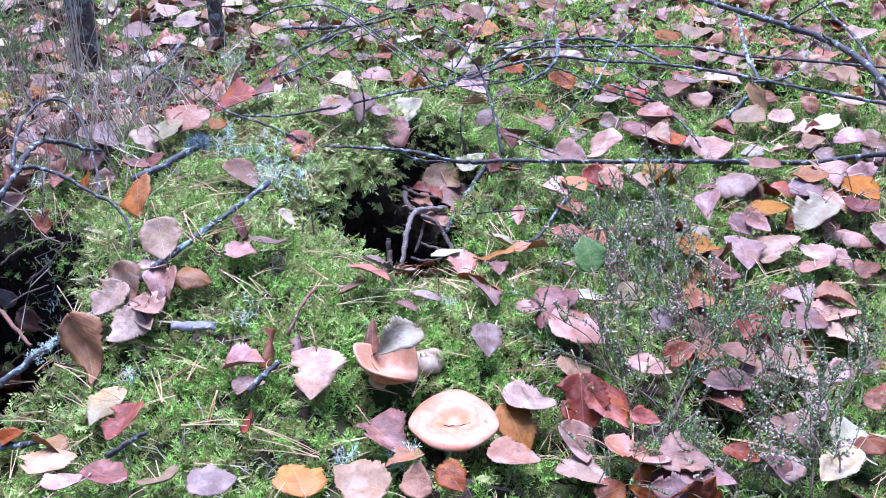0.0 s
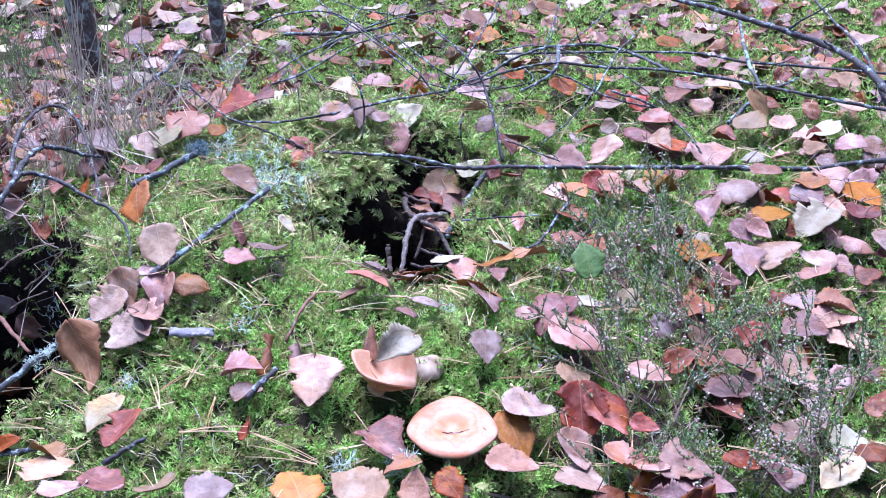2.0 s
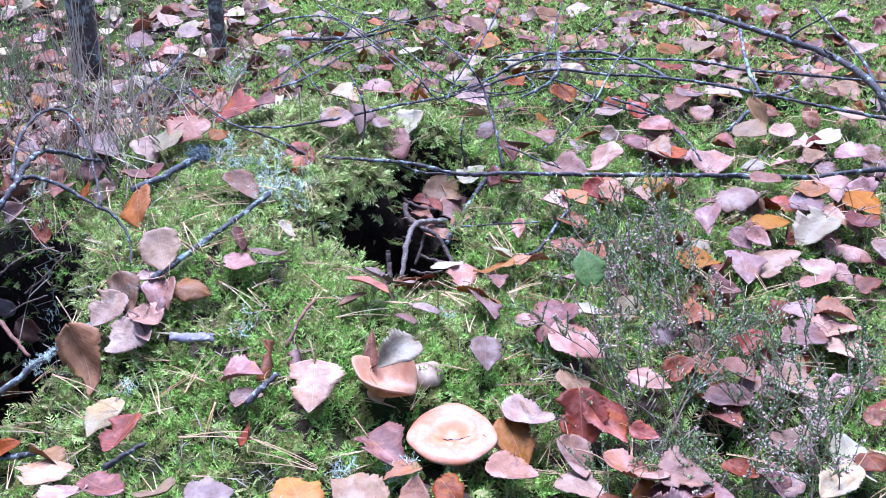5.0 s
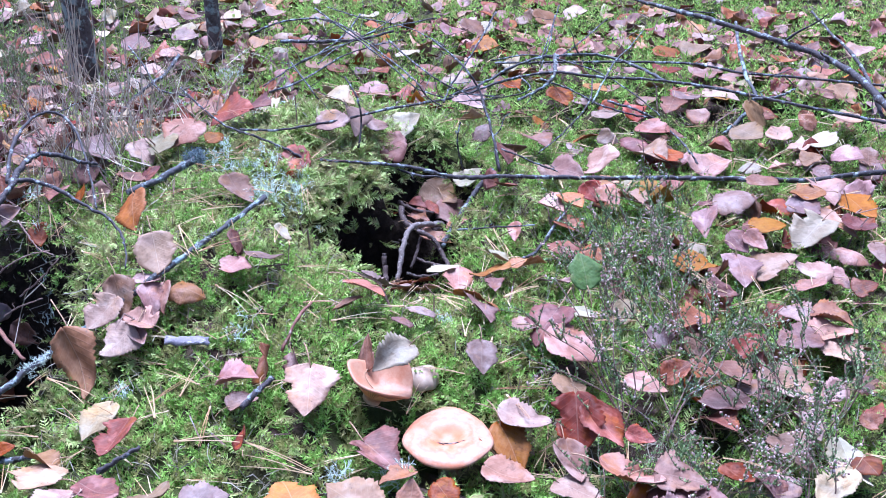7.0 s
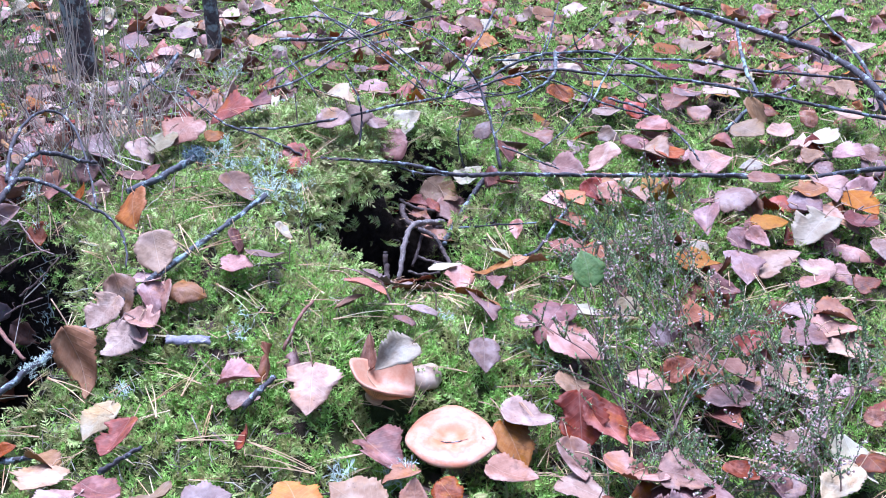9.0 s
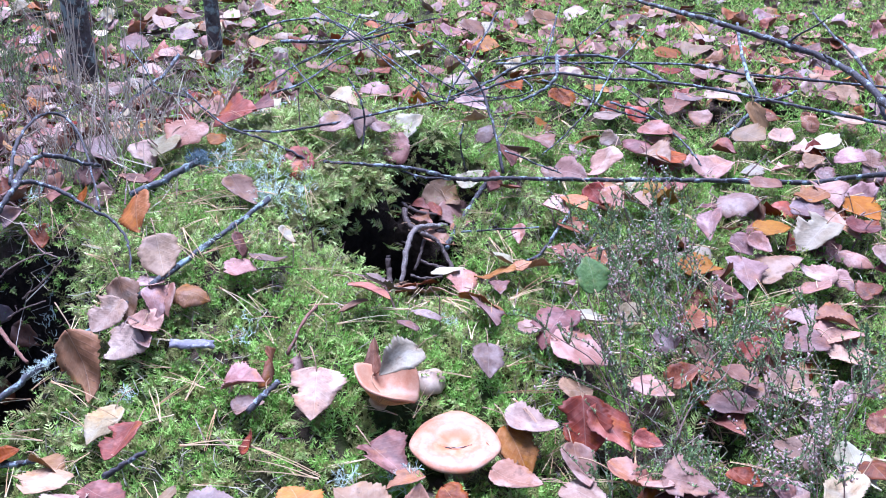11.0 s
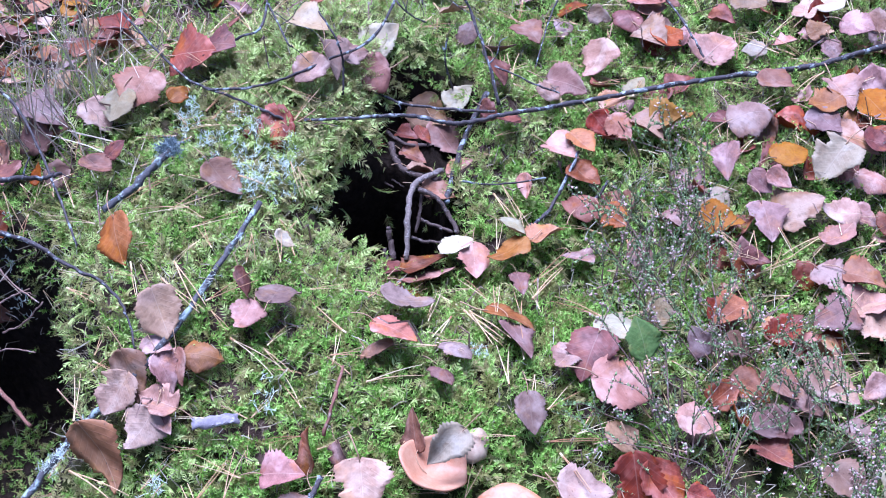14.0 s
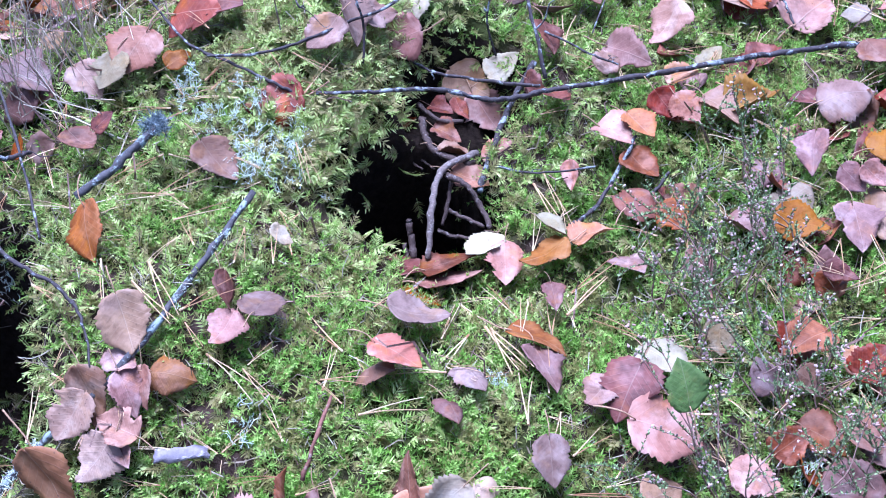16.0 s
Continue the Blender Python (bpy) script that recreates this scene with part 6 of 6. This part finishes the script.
PAIRS = [needle_pair(s) for s in range(6)]
PAIR_MESHES = [mesh_of("pine_needle", v, f, NEEDLE) for v, f in PAIRS]


def needles(x, y, lift, size, yaw, pitch, shape):
    ob = new("pine_needle", PAIR_MESHES[shape % 6])
    ob.matrix_world = Matrix.Translation((x, y, float(height(x, y)) + lift)) @ pose(0, 0, 0, 0, pitch, yaw) @ Matrix.Scale(size, 4)
    tagged(ob, "pair of dry tan pine needles on moss", "pine needle", "fallen pine needles")


def needle_litter(n, box, seed, name, label, keep):
    x, y, rng = scatter(n, *box, seed, keep)
    m = len(x)
    z = height(x, y) + rng.uniform(0.001, 0.012, m)
    v, f = strewn(PAIRS, rng.randint(0, 6, m), np.stack([x, y, z], -1), turns(np.zeros(m), rng.normal(0, 0.22, m), rng.uniform(0, 6.28, m), rng.uniform(0, 6.28, m)), rng.uniform(0.030, 0.064, m))
    tagged(new(name, mesh_of(name, v, f, NEEDLE)), label, "pine needles", kind="stuff")


needle_litter(1050, (-0.75, 0.85, 0.8, 1.95), 51, "needle_litter", "scattered dry pine needles on moss", lambda x, y: 0.8 * (1 - clear_of_strands(x, y)))
needle_litter(600, (-1.6, 1.9, 1.95, 3.6), 52, "far_needle_litter", "scattered dry pine needles on the far ground", lambda x, y: np.full_like(x, 0.8))


# ---- heather ----
def heather(x, y, seed, stems, tall, lean, toward, bells, label):
    """A wiry heather bush: crooked stems, many thin sprays with scale leaves, faded bells near the tips."""
    rng = np.random.RandomState(seed)
    base = np.array([x, y, float(height(x, y)) - 0.005])
    ob = thing("heather_bush", Matrix.Translation(base), label, "heather", "heather bushes")
    sprays = []
    scale_leaf = blade_pair((0, 0, 0), (0.15, 0, 1.0), (0, 1, 0), 0.22)
    bell = lathe([(0, 1.2), (0.22, 1.0), (0.40, 0.5), (0.30, 0.1), (0.1, 0.0)], 5, 0.05, 1)
    lp, lt, ls, bp, bt, bs = [], [], [], [], [], []
    for k in range(stems):
        a = toward + rng.normal(0, 0.9)
        out = lean * rng.uniform(0.6, 1.9)
        h = tall * rng.uniform(0.6, 1.15)
        p0 = rng.normal(0, 0.012, 3) * [1, 1, 0]
        pts = [p0]
        for u in (0.3, 0.6, 0.85, 1.0):
            pts.append(p0 + np.array([math.cos(a) * out * u ** 1.3, math.sin(a) * out * u ** 1.3, h * u * (1.15 - 0.15 * u)]) + rng.normal(0, 0.006, 3))
        line = curve_points(pts, 5)
        v, f = tube(line, 0.0010, 0.0004, 5, 0.12, seed + k)
        part("stem", mesh_of("stem", v, f, HEATHSTEM, True), ob)
        for q in range(rng.randint(7, 11)):
            i = rng.randint(4, len(line) - 1)
            d = line[i] - line[i - 1]
            d = d / (np.linalg.norm(d) + 1e-9) + rng.normal(0, 0.55, 3) + [0, 0, 0.35]
            d /= np.linalg.norm(d)
            ln = rng.uniform(0.02, 0.06)
            tip = line[i] + d * ln + rng.normal(0, 0.004, 3)
            sp = curve_points([line[i], line[i] + d * ln * 0.5 + rng.normal(0, 0.002, 3), tip], 5)
            sprays.append(tube(sp, 0.0005, 0.0003, 3))
            flowering = rng.uniform() < 0.95 * bells
            for j in range(1, len(sp)):
                seg = sp[j] - sp[j - 1]
                for c in range(6):
                    at = sp[j - 1] + seg * rng.uniform(0, 1)
                    lp.append(at)
                    ls.append(rng.uniform(0.0022, 0.0042))
                    lt.append((rng.uniform(0.25, 1.0), rng.uniform(0, 6.283), rng.uniform(0, 6.283)))
                if flowering and j > 3:
                    for c in range(1 + (rng.uniform() < 0.4)):
                        bp.append(sp[j - 1] + seg * rng.uniform(0, 1) + rng.normal(0, 0.0018, 3))
                        bs.append(rng.uniform(0.0020, 0.0034))
                        bt.append((rng.uniform(0, 2.2), rng.uniform(0, 6.283), 0.0))
    v, f = joined(sprays)
    part("spray", mesh_of("spray", v, f, HEATHSTEM), ob, kind="stuff")
    for pl, tt, ss, form, nm, mat in ((lp, lt, ls, scale_leaf, "foliage", HEATHLEAF), (bp, bt, bs, bell, "bloom", HEATHBELL)):
        if pl:
            tt = np.array(tt)
            v, f = strewn([form], np.zeros(len(pl), int), np.array(pl), turns(np.zeros(len(pl)), tt[:, 0], tt[:, 1], tt[:, 2]), np.array(ss))
            part(nm, mesh_of(nm, v, f, mat), ob, kind="stuff")
    return ob


# ---- dry grass ----
def grass_tuft(x, y, seed, blades, tall, label, splay=0.5):
    rng = np.random.RandomState(seed)
    base = np.array([x, y, float(height(x, y)) - 0.004])
    ob = thing("grass_tuft", Matrix.Translation(base), label, "grass", "dry grass tufts")
    for k in range(blades):
        a, out, h = rng.uniform(0, 6.283), tall * rng.uniform(0.05, splay), tall * rng.uniform(0.5, 1.1)
        p0 = rng.normal(0, 0.02, 3) * [1, 1, 0]
        d = np.array([math.cos(a), math.sin(a), 0])
        line = curve_points([p0, p0 + d * out * 0.3 + [0, 0, h * 0.4], p0 + d * out * 0.65 + [0, 0, h * 0.75], p0 + d * out + [0, 0, h * 0.95]], 3)
        v, f = tube(line, 0.0005 + 0.0024 * tall, 0.0003, 4)
        v[:, 0] = (v[:, 0] - line[:, 0].mean()) * 1.0 + line[:, 0].mean()
        part("blade", mesh_of("blade", v, f, STRAW), ob)


# ---- young trees behind the mound ----
def tree_trunk(x, y, r, tall, lean, toward, label, seed):
    rng = np.random.RandomState(seed)
    z = float(height(x, y)) - 0.03
    line = curve_points([(0, 0, 0), (lean * 0.2 * math.cos(toward), lean * 0.2 * math.sin(toward), 0.25 * tall), (lean * math.cos(toward) * 0.6, lean * math.sin(toward) * 0.6, 0.65 * tall), (lean * math.cos(toward), lean * math.sin(toward), tall)], 10)
    v, f = tube(line, r * 1.15, r * 0.7, 18, 0.05, seed)
    flare = np.exp(-v[:, 2] / (1.6 * r))
    ang = np.arctan2(v[:, 1], v[:, 0])
    v[:, :2] *= (1 + flare * (0.5 + 0.3 * np.sin(4 * ang + seed)))[:, None]
    ob = thing("tree", pose(x, y, z), label, "tree", "young trees")
    part("trunk", mesh_of("trunk", v, f, TRUNK, True), ob)
    # thin limbs above, then a sparse crown
    pieces, leaves = [], []
    for k in range(14):
        i = rng.randint(len(line) * 2 // 3, len(line))
        a = rng.uniform(0, 6.283)
        ln = rng.uniform(0.3, 0.9) * tall * 0.35
        d = np.array([math.cos(a), math.sin(a), rng.uniform(0.3, 0.9)])
        p = line[i]
        b = curve_points([p, p + d * ln * 0.5 + rng.normal(0, 0.03, 3), p + d * ln + rng.normal(0, 0.05, 3)], 4)
        part("limb", mesh_of("limb", *tube(b, r * 0.25, r * 0.06, 6, 0.1, k), TRUNK, True), ob)
        for c in range(9):
            leaves.append(b[rng.randint(3, len(b))] + rng.normal(0, 0.10, 3))
    m = len(leaves)
    v, f = strewn([COARSE_SHAPES[0]], np.zeros(m, int), np.array(leaves), turns(np.zeros(m), rng.uniform(0, 3, m), rng.uniform(0, 6.28, m), rng.uniform(0, 6.28, m)), rng.uniform(0.03, 0.05, m))
    part("crown", mesh_of("crown", v, f, LEAF["yellow"], True), ob, kind="stuff")


# ---- the smaller plants, where they stand ----
tree_trunk(-0.816, 2.644, 0.026, 2.6, 0.10, 2.2, "slender tree trunk with dark lichen-flecked bark", 3)
tree_trunk(-0.504, 2.623, 0.014, 2.3, 0.12, 2.8, "thin young tree with smooth grey-brown bark", 4)
grass_tuft(-0.694, 2.196, 1, 6, 0.30, "tuft of dry straw-coloured grass among dead leaves")
grass_tuft(-0.604, 2.086, 2, 5, 0.28, "tuft of dry straw-coloured grass among dead leaves")
grass_tuft(-0.860, 2.638, 3, 6, 0.30, "tuft of dry straw-coloured grass among dead leaves")
grass_tuft(-0.504, 1.898, 4, 9, 0.12, "tuft of dry straw-coloured grass among dead leaves")
grass_tuft(-0.725, 1.990, 5, 5, 0.16, "tuft of dry straw-coloured grass among dead leaves")
grass_tuft(-0.489, 1.618, 6, 30, 0.11, "tuft of dry straw-coloured grass among dead leaves")
grass_tuft(-0.534, 1.622, 7, 30, 0.12, "tuft of dry straw-coloured grass among dead leaves")
grass_tuft(-0.521, 2.267, 8, 9, 0.12, "tuft of dry straw-coloured grass among dead leaves")
grass_tuft(-0.504, 2.623, 9, 7, 0.12, "tuft of dry straw-coloured grass among dead leaves")
grass_tuft(-0.468, 1.673, 10, 24, 0.10, "tuft of dry straw-coloured grass among dead leaves")
grass_tuft(-0.435, 1.713, 11, 14, 0.07, "tuft of dry straw-coloured grass among dead leaves")
grass_tuft(-0.627, 1.808, 12, 12, 0.08, "tuft of dry straw-coloured grass among dead leaves")
grass_tuft(-0.911, 2.477, 13, 14, 0.12, "tuft of dry straw-coloured grass among dead leaves")
grass_tuft(-0.745, 2.148, 14, 14, 0.10, "tuft of dry straw-coloured grass among dead leaves")
grass_tuft(-0.742, 1.905, 15, 14, 0.09, "tuft of dry straw-coloured grass among dead leaves")
grass_tuft(-0.983, 2.784, 16, 12, 0.12, "tuft of dry straw-coloured grass among dead leaves")
grass_tuft(-0.765, 2.418, 30, 7, 0.36, "long pale dry grass stems standing among dead leaves", 0.2)
grass_tuft(-0.754, 2.460, 31, 6, 0.40, "long pale dry grass stems standing among dead leaves", 0.2)
grass_tuft(-0.632, 2.290, 32, 4, 0.30, "long pale dry grass stems standing among dead leaves", 0.2)
grass_tuft(-0.439, 1.641, 33, 3, 0.30, "long pale dry grass stems standing among dead leaves", 0.2)
grass_tuft(-0.844, 2.547, 34, 5, 0.30, "long pale dry grass stems standing among dead leaves", 0.2)
grass_tuft(-0.618, 1.646, 35, 6, 0.10, "long pale dry grass stems standing among dead leaves", 0.2)
grass_tuft(-0.655, 1.655, 36, 6, 0.10, "long pale dry grass stems standing among dead leaves", 0.2)
heather(0.200, 1.060, 60, 5, 0.12, 0.07, 1.9, 0.35, "wiry heather bush with faded pinkish bells")
heather(0.235, 1.046, 61, 5, 0.10, 0.08, 1.2, 0.20, "wiry green heather sprays without flowers")
heather(0.315, 1.180, 62, 5, 0.11, 0.06, 1.6, 0.35, "wiry heather bush with faded pinkish bells")
heather(0.337, 1.065, 63, 5, 0.09, 0.07, 0.6, 0.25, "wiry heather bush with faded pinkish bells")
heather(0.386, 1.089, 64, 5, 0.10, 0.06, 1.2, 0.20, "wiry green heather sprays without flowers")
heather(0.207, 1.242, 65, 5, 0.12, 0.05, 1.5, 0.50, "wiry heather bush with faded pinkish bells")
heather(0.262, 1.308, 66, 6, 0.12, 0.05, 1.4, 0.50, "wiry heather bush with faded pinkish bells")
heather(0.328, 1.366, 67, 4, 0.09, 0.05, 1.5, 0.40, "wiry heather bush with faded pinkish bells")
heather(0.309, 0.944, 68, 5, 0.06, 0.05, 1.5, 0.80, "wiry heather bush with faded pinkish bells")
heather(0.368, 0.956, 69, 5, 0.07, 0.05, 1.7, 0.80, "wiry heather bush with faded pinkish bells")
heather(0.177, 0.923, 70, 5, 0.04, 0.05, 1.5, 0.05, "wiry green heather sprays without flowers")
heather(0.446, 1.106, 71, 4, 0.11, 0.05, 1.4, 0.10, "wiry green heather sprays without flowers")
heather(0.307, 1.439, 72, 3, 0.09, 0.04, 1.5, 0.40, "wiry heather bush with faded pinkish bells")
heather(-0.838, 2.230, 73, 8, 0.16, 0.06, 1.5, 0.05, "wiry green heather sprays without flowers")
heather(-0.999, 2.664, 74, 8, 0.16, 0.06, 1.5, 0.05, "wiry green heather sprays without flowers")
heather(0.269, 1.169, 75, 5, 0.11, 0.07, 2.2, 0.30, "wiry heather bush with faded pinkish bells")
heather(0.178, 1.289, 76, 3, 0.09, 0.04, 1.5, 0.30, "wiry heather bush with faded pinkish bells")
lichen_patch(-0.214, 1.482, 0.042, 0.060, 60, 0.0125, 1)
lichen_patch(-0.255, 1.520, 0.044, 0.045, 34, 0.0125, 2)
lichen_patch(-0.306, 1.570, 0.016, 0.030, 16, 0.014, 3)
lichen_patch(-0.233, 1.449, 0.016, 0.020, 14, 0.016, 4)
lichen_patch(-0.195, 1.473, 0.010, 0.020, 10, 0.014, 5)
lichen_patch(-0.151, 1.447, 0.010, 0.012, 7, 0.012, 6)
lichen_patch(-0.318, 2.05, 0.060, 0.050, 60, 0.022, 7)
lichen_patch(-0.443, 2.449, 0.030, 0.030, 26, 0.018, 8)
lichen_patch(-0.472, 2.167, 0.028, 0.022, 24, 0.018, 9)
lichen_patch(-0.040, 0.947, 0.014, 0.012, 14, 0.017, 10)
lichen_patch(-0.095, 0.947, 0.009, 0.009, 8, 0.014, 11)
lichen_patch(-0.337, 1.079, 0.008, 0.008, 6, 0.012, 12)
lichen_patch(-0.223, 1.156, 0.012, 0.020, 7, 0.012, 13)
lichen_patch(0.000, 1.198, 0.010, 0.010, 7, 0.009, 14)
lichen_patch(-0.556, 1.494, 0.018, 0.020, 14, 0.016, 15)
lichen_patch(0.279, 1.119, 0.016, 0.014, 16, 0.016, 16)
lichen_patch(-0.598, 1.603, 0.050, 0.040, 20, 0.016, 17)
lichen_patch(0.007, 1.192, 0.012, 0.010, 8, 0.009, 18)
lichen_crust([(-0.450, 1.099, 0.022), (-0.436, 1.117, 0.027), (-0.420, 1.136, 0.033), (-0.406, 1.153, 0.038)], 56, 0.0080, 21, "blue-grey lichen crusting the stick", mound_stick)
lichen_crust([(-0.330, 1.468, 0.120), (-0.319, 1.475, 0.125), (-0.314, 1.459, 0.125)], 90, 0.012, 22, "grey lichen tuft on the stick end", stick_end, DARKLICHEN)
lichen_crust([(-0.313, 1.218, 0.090), (-0.271, 1.266, 0.107), (-0.228, 1.373, 0.105)], 10, 0.006, 23, "grey lichen flecks on the stick", mound_stick)
needles(-0.256, 0.976, 0.014, 0.072, -15, -12, 0)
needles(-0.189, 0.966, 0.014, 0.075, -10, 20, 1)
needles(-0.423, 1.110, 0.014, 0.071, -35, -1, 2)
needles(-0.657, 1.502, 0.014, 0.054, 10, -40, 3)
needles(-0.123, 0.949, 0.014, 0.067, -179, -15, 4)
needles(-0.068, 0.947, 0.014, 0.032, -144, -2, 5)
needles(-0.065, 0.933, 0.014, 0.030, -157, 3, 6)
needles(-0.218, 1.048, 0.014, 0.044, 90, -11, 7)
needles(-0.265, 1.046, 0.014, 0.051, 70, -19, 8)
needles(-0.284, 1.010, 0.014, 0.063, 109, 1, 9)
needles(0.323, 1.371, 0.014, 0.064, -53, 22, 10)
needles(0.319, 1.365, 0.014, 0.051, -45, 16, 11)
needles(0.377, 1.184, 0.014, 0.075, -4, -0, 12)
needles(0.368, 1.136, 0.014, 0.075, 24, 2, 13)
needles(0.120, 0.955, 0.014, 0.040, 164, 7, 14)
needles(0.172, 0.955, 0.014, 0.052, 178, 1, 15)
needles(-0.031, 1.021, 0.014, 0.036, 58, -27, 16)
needles(-0.324, 1.283, 0.014, 0.062, -51, 5, 17)
needles(-0.311, 1.303, 0.014, 0.067, -66, 6, 18)
needles(-0.575, 1.524, 0.014, 0.049, -104, 77, 19)
needles(-0.543, 1.525, 0.014, 0.054, -65, 39, 20)
needles(-0.184, 1.473, 0.014, 0.046, -73, 24, 21)
needles(-0.176, 1.468, 0.014, 0.035, -72, 26, 22)
needles(0.074, 1.475, 0.014, 0.051, -75, 12, 23)
needles(-0.048, 1.031, 0.014, 0.036, 178, -15, 24)
needles(-0.361, 1.013, 0.014, 0.036, -127, 6, 25)
needles(-0.316, 1.005, 0.014, 0.033, 37, -28, 26)
needles(-0.404, 0.988, 0.014, 0.030, 45, -5, 27)
needles(-0.141, 1.043, 0.014, 0.056, 175, 17, 28)
needles(-0.085, 1.079, 0.014, 0.030, 42, -15, 29)
needles(-0.235, 1.123, 0.014, 0.033, 51, 7, 30)
needles(0.080, 1.278, 0.014, 0.075, 53, 12, 31)
needles(0.114, 1.654, 0.014, 0.075, 82, 11, 32)
needles(0.463, 1.368, 0.014, 0.075, -151, -3, 33)
needles(0.488, 1.379, 0.014, 0.073, -148, -3, 34)
needles(0.556, 1.662, 0.014, 0.074, -140, -9, 35)
needles(0.366, 1.322, 0.014, 0.044, 167, -14, 36)
needles(0.027, 1.082, 0.014, 0.043, -175, -12, 37)
needles(0.088, 1.438, 0.014, 0.038, -77, 8, 38)
needles(0.063, 1.463, 0.014, 0.067, -65, 12, 39)
needles(0.005, 1.254, 0.014, 0.075, -71, -19, 40)
needles(-0.000, 1.261, 0.014, 0.075, -69, -17, 41)
needles(-0.220, 1.198, 0.014, 0.041, -50, 14, 42)
needles(-0.240, 1.123, 0.014, 0.031, 147, -5, 43)
needles(-0.034, 1.199, 0.014, 0.031, -7, 4, 44)
needles(-0.170, 1.081, 0.014, 0.037, 1, -22, 45)
needles(-0.284, 1.377, 0.014, 0.041, 148, -6, 46)
twig([(-0.006, 0.985, 0.0235), (0.004, 0.982, 0.0225), (0.018, 0.981, 0.0240), (0.027, 0.982, 0.0265)], 0.0007, 0.0005, TWIG, "tiny dark twig lying on the mushroom cap", "twig", 90)
leaf("green", 0, 0.150, 1.103, 0.135, 0.042, 38, 6, 14)
leaf("tan", 1, -0.476, 1.277, 0.15, 0.034, 70, 0, 185, "small tan birch leaf caught on a twig")
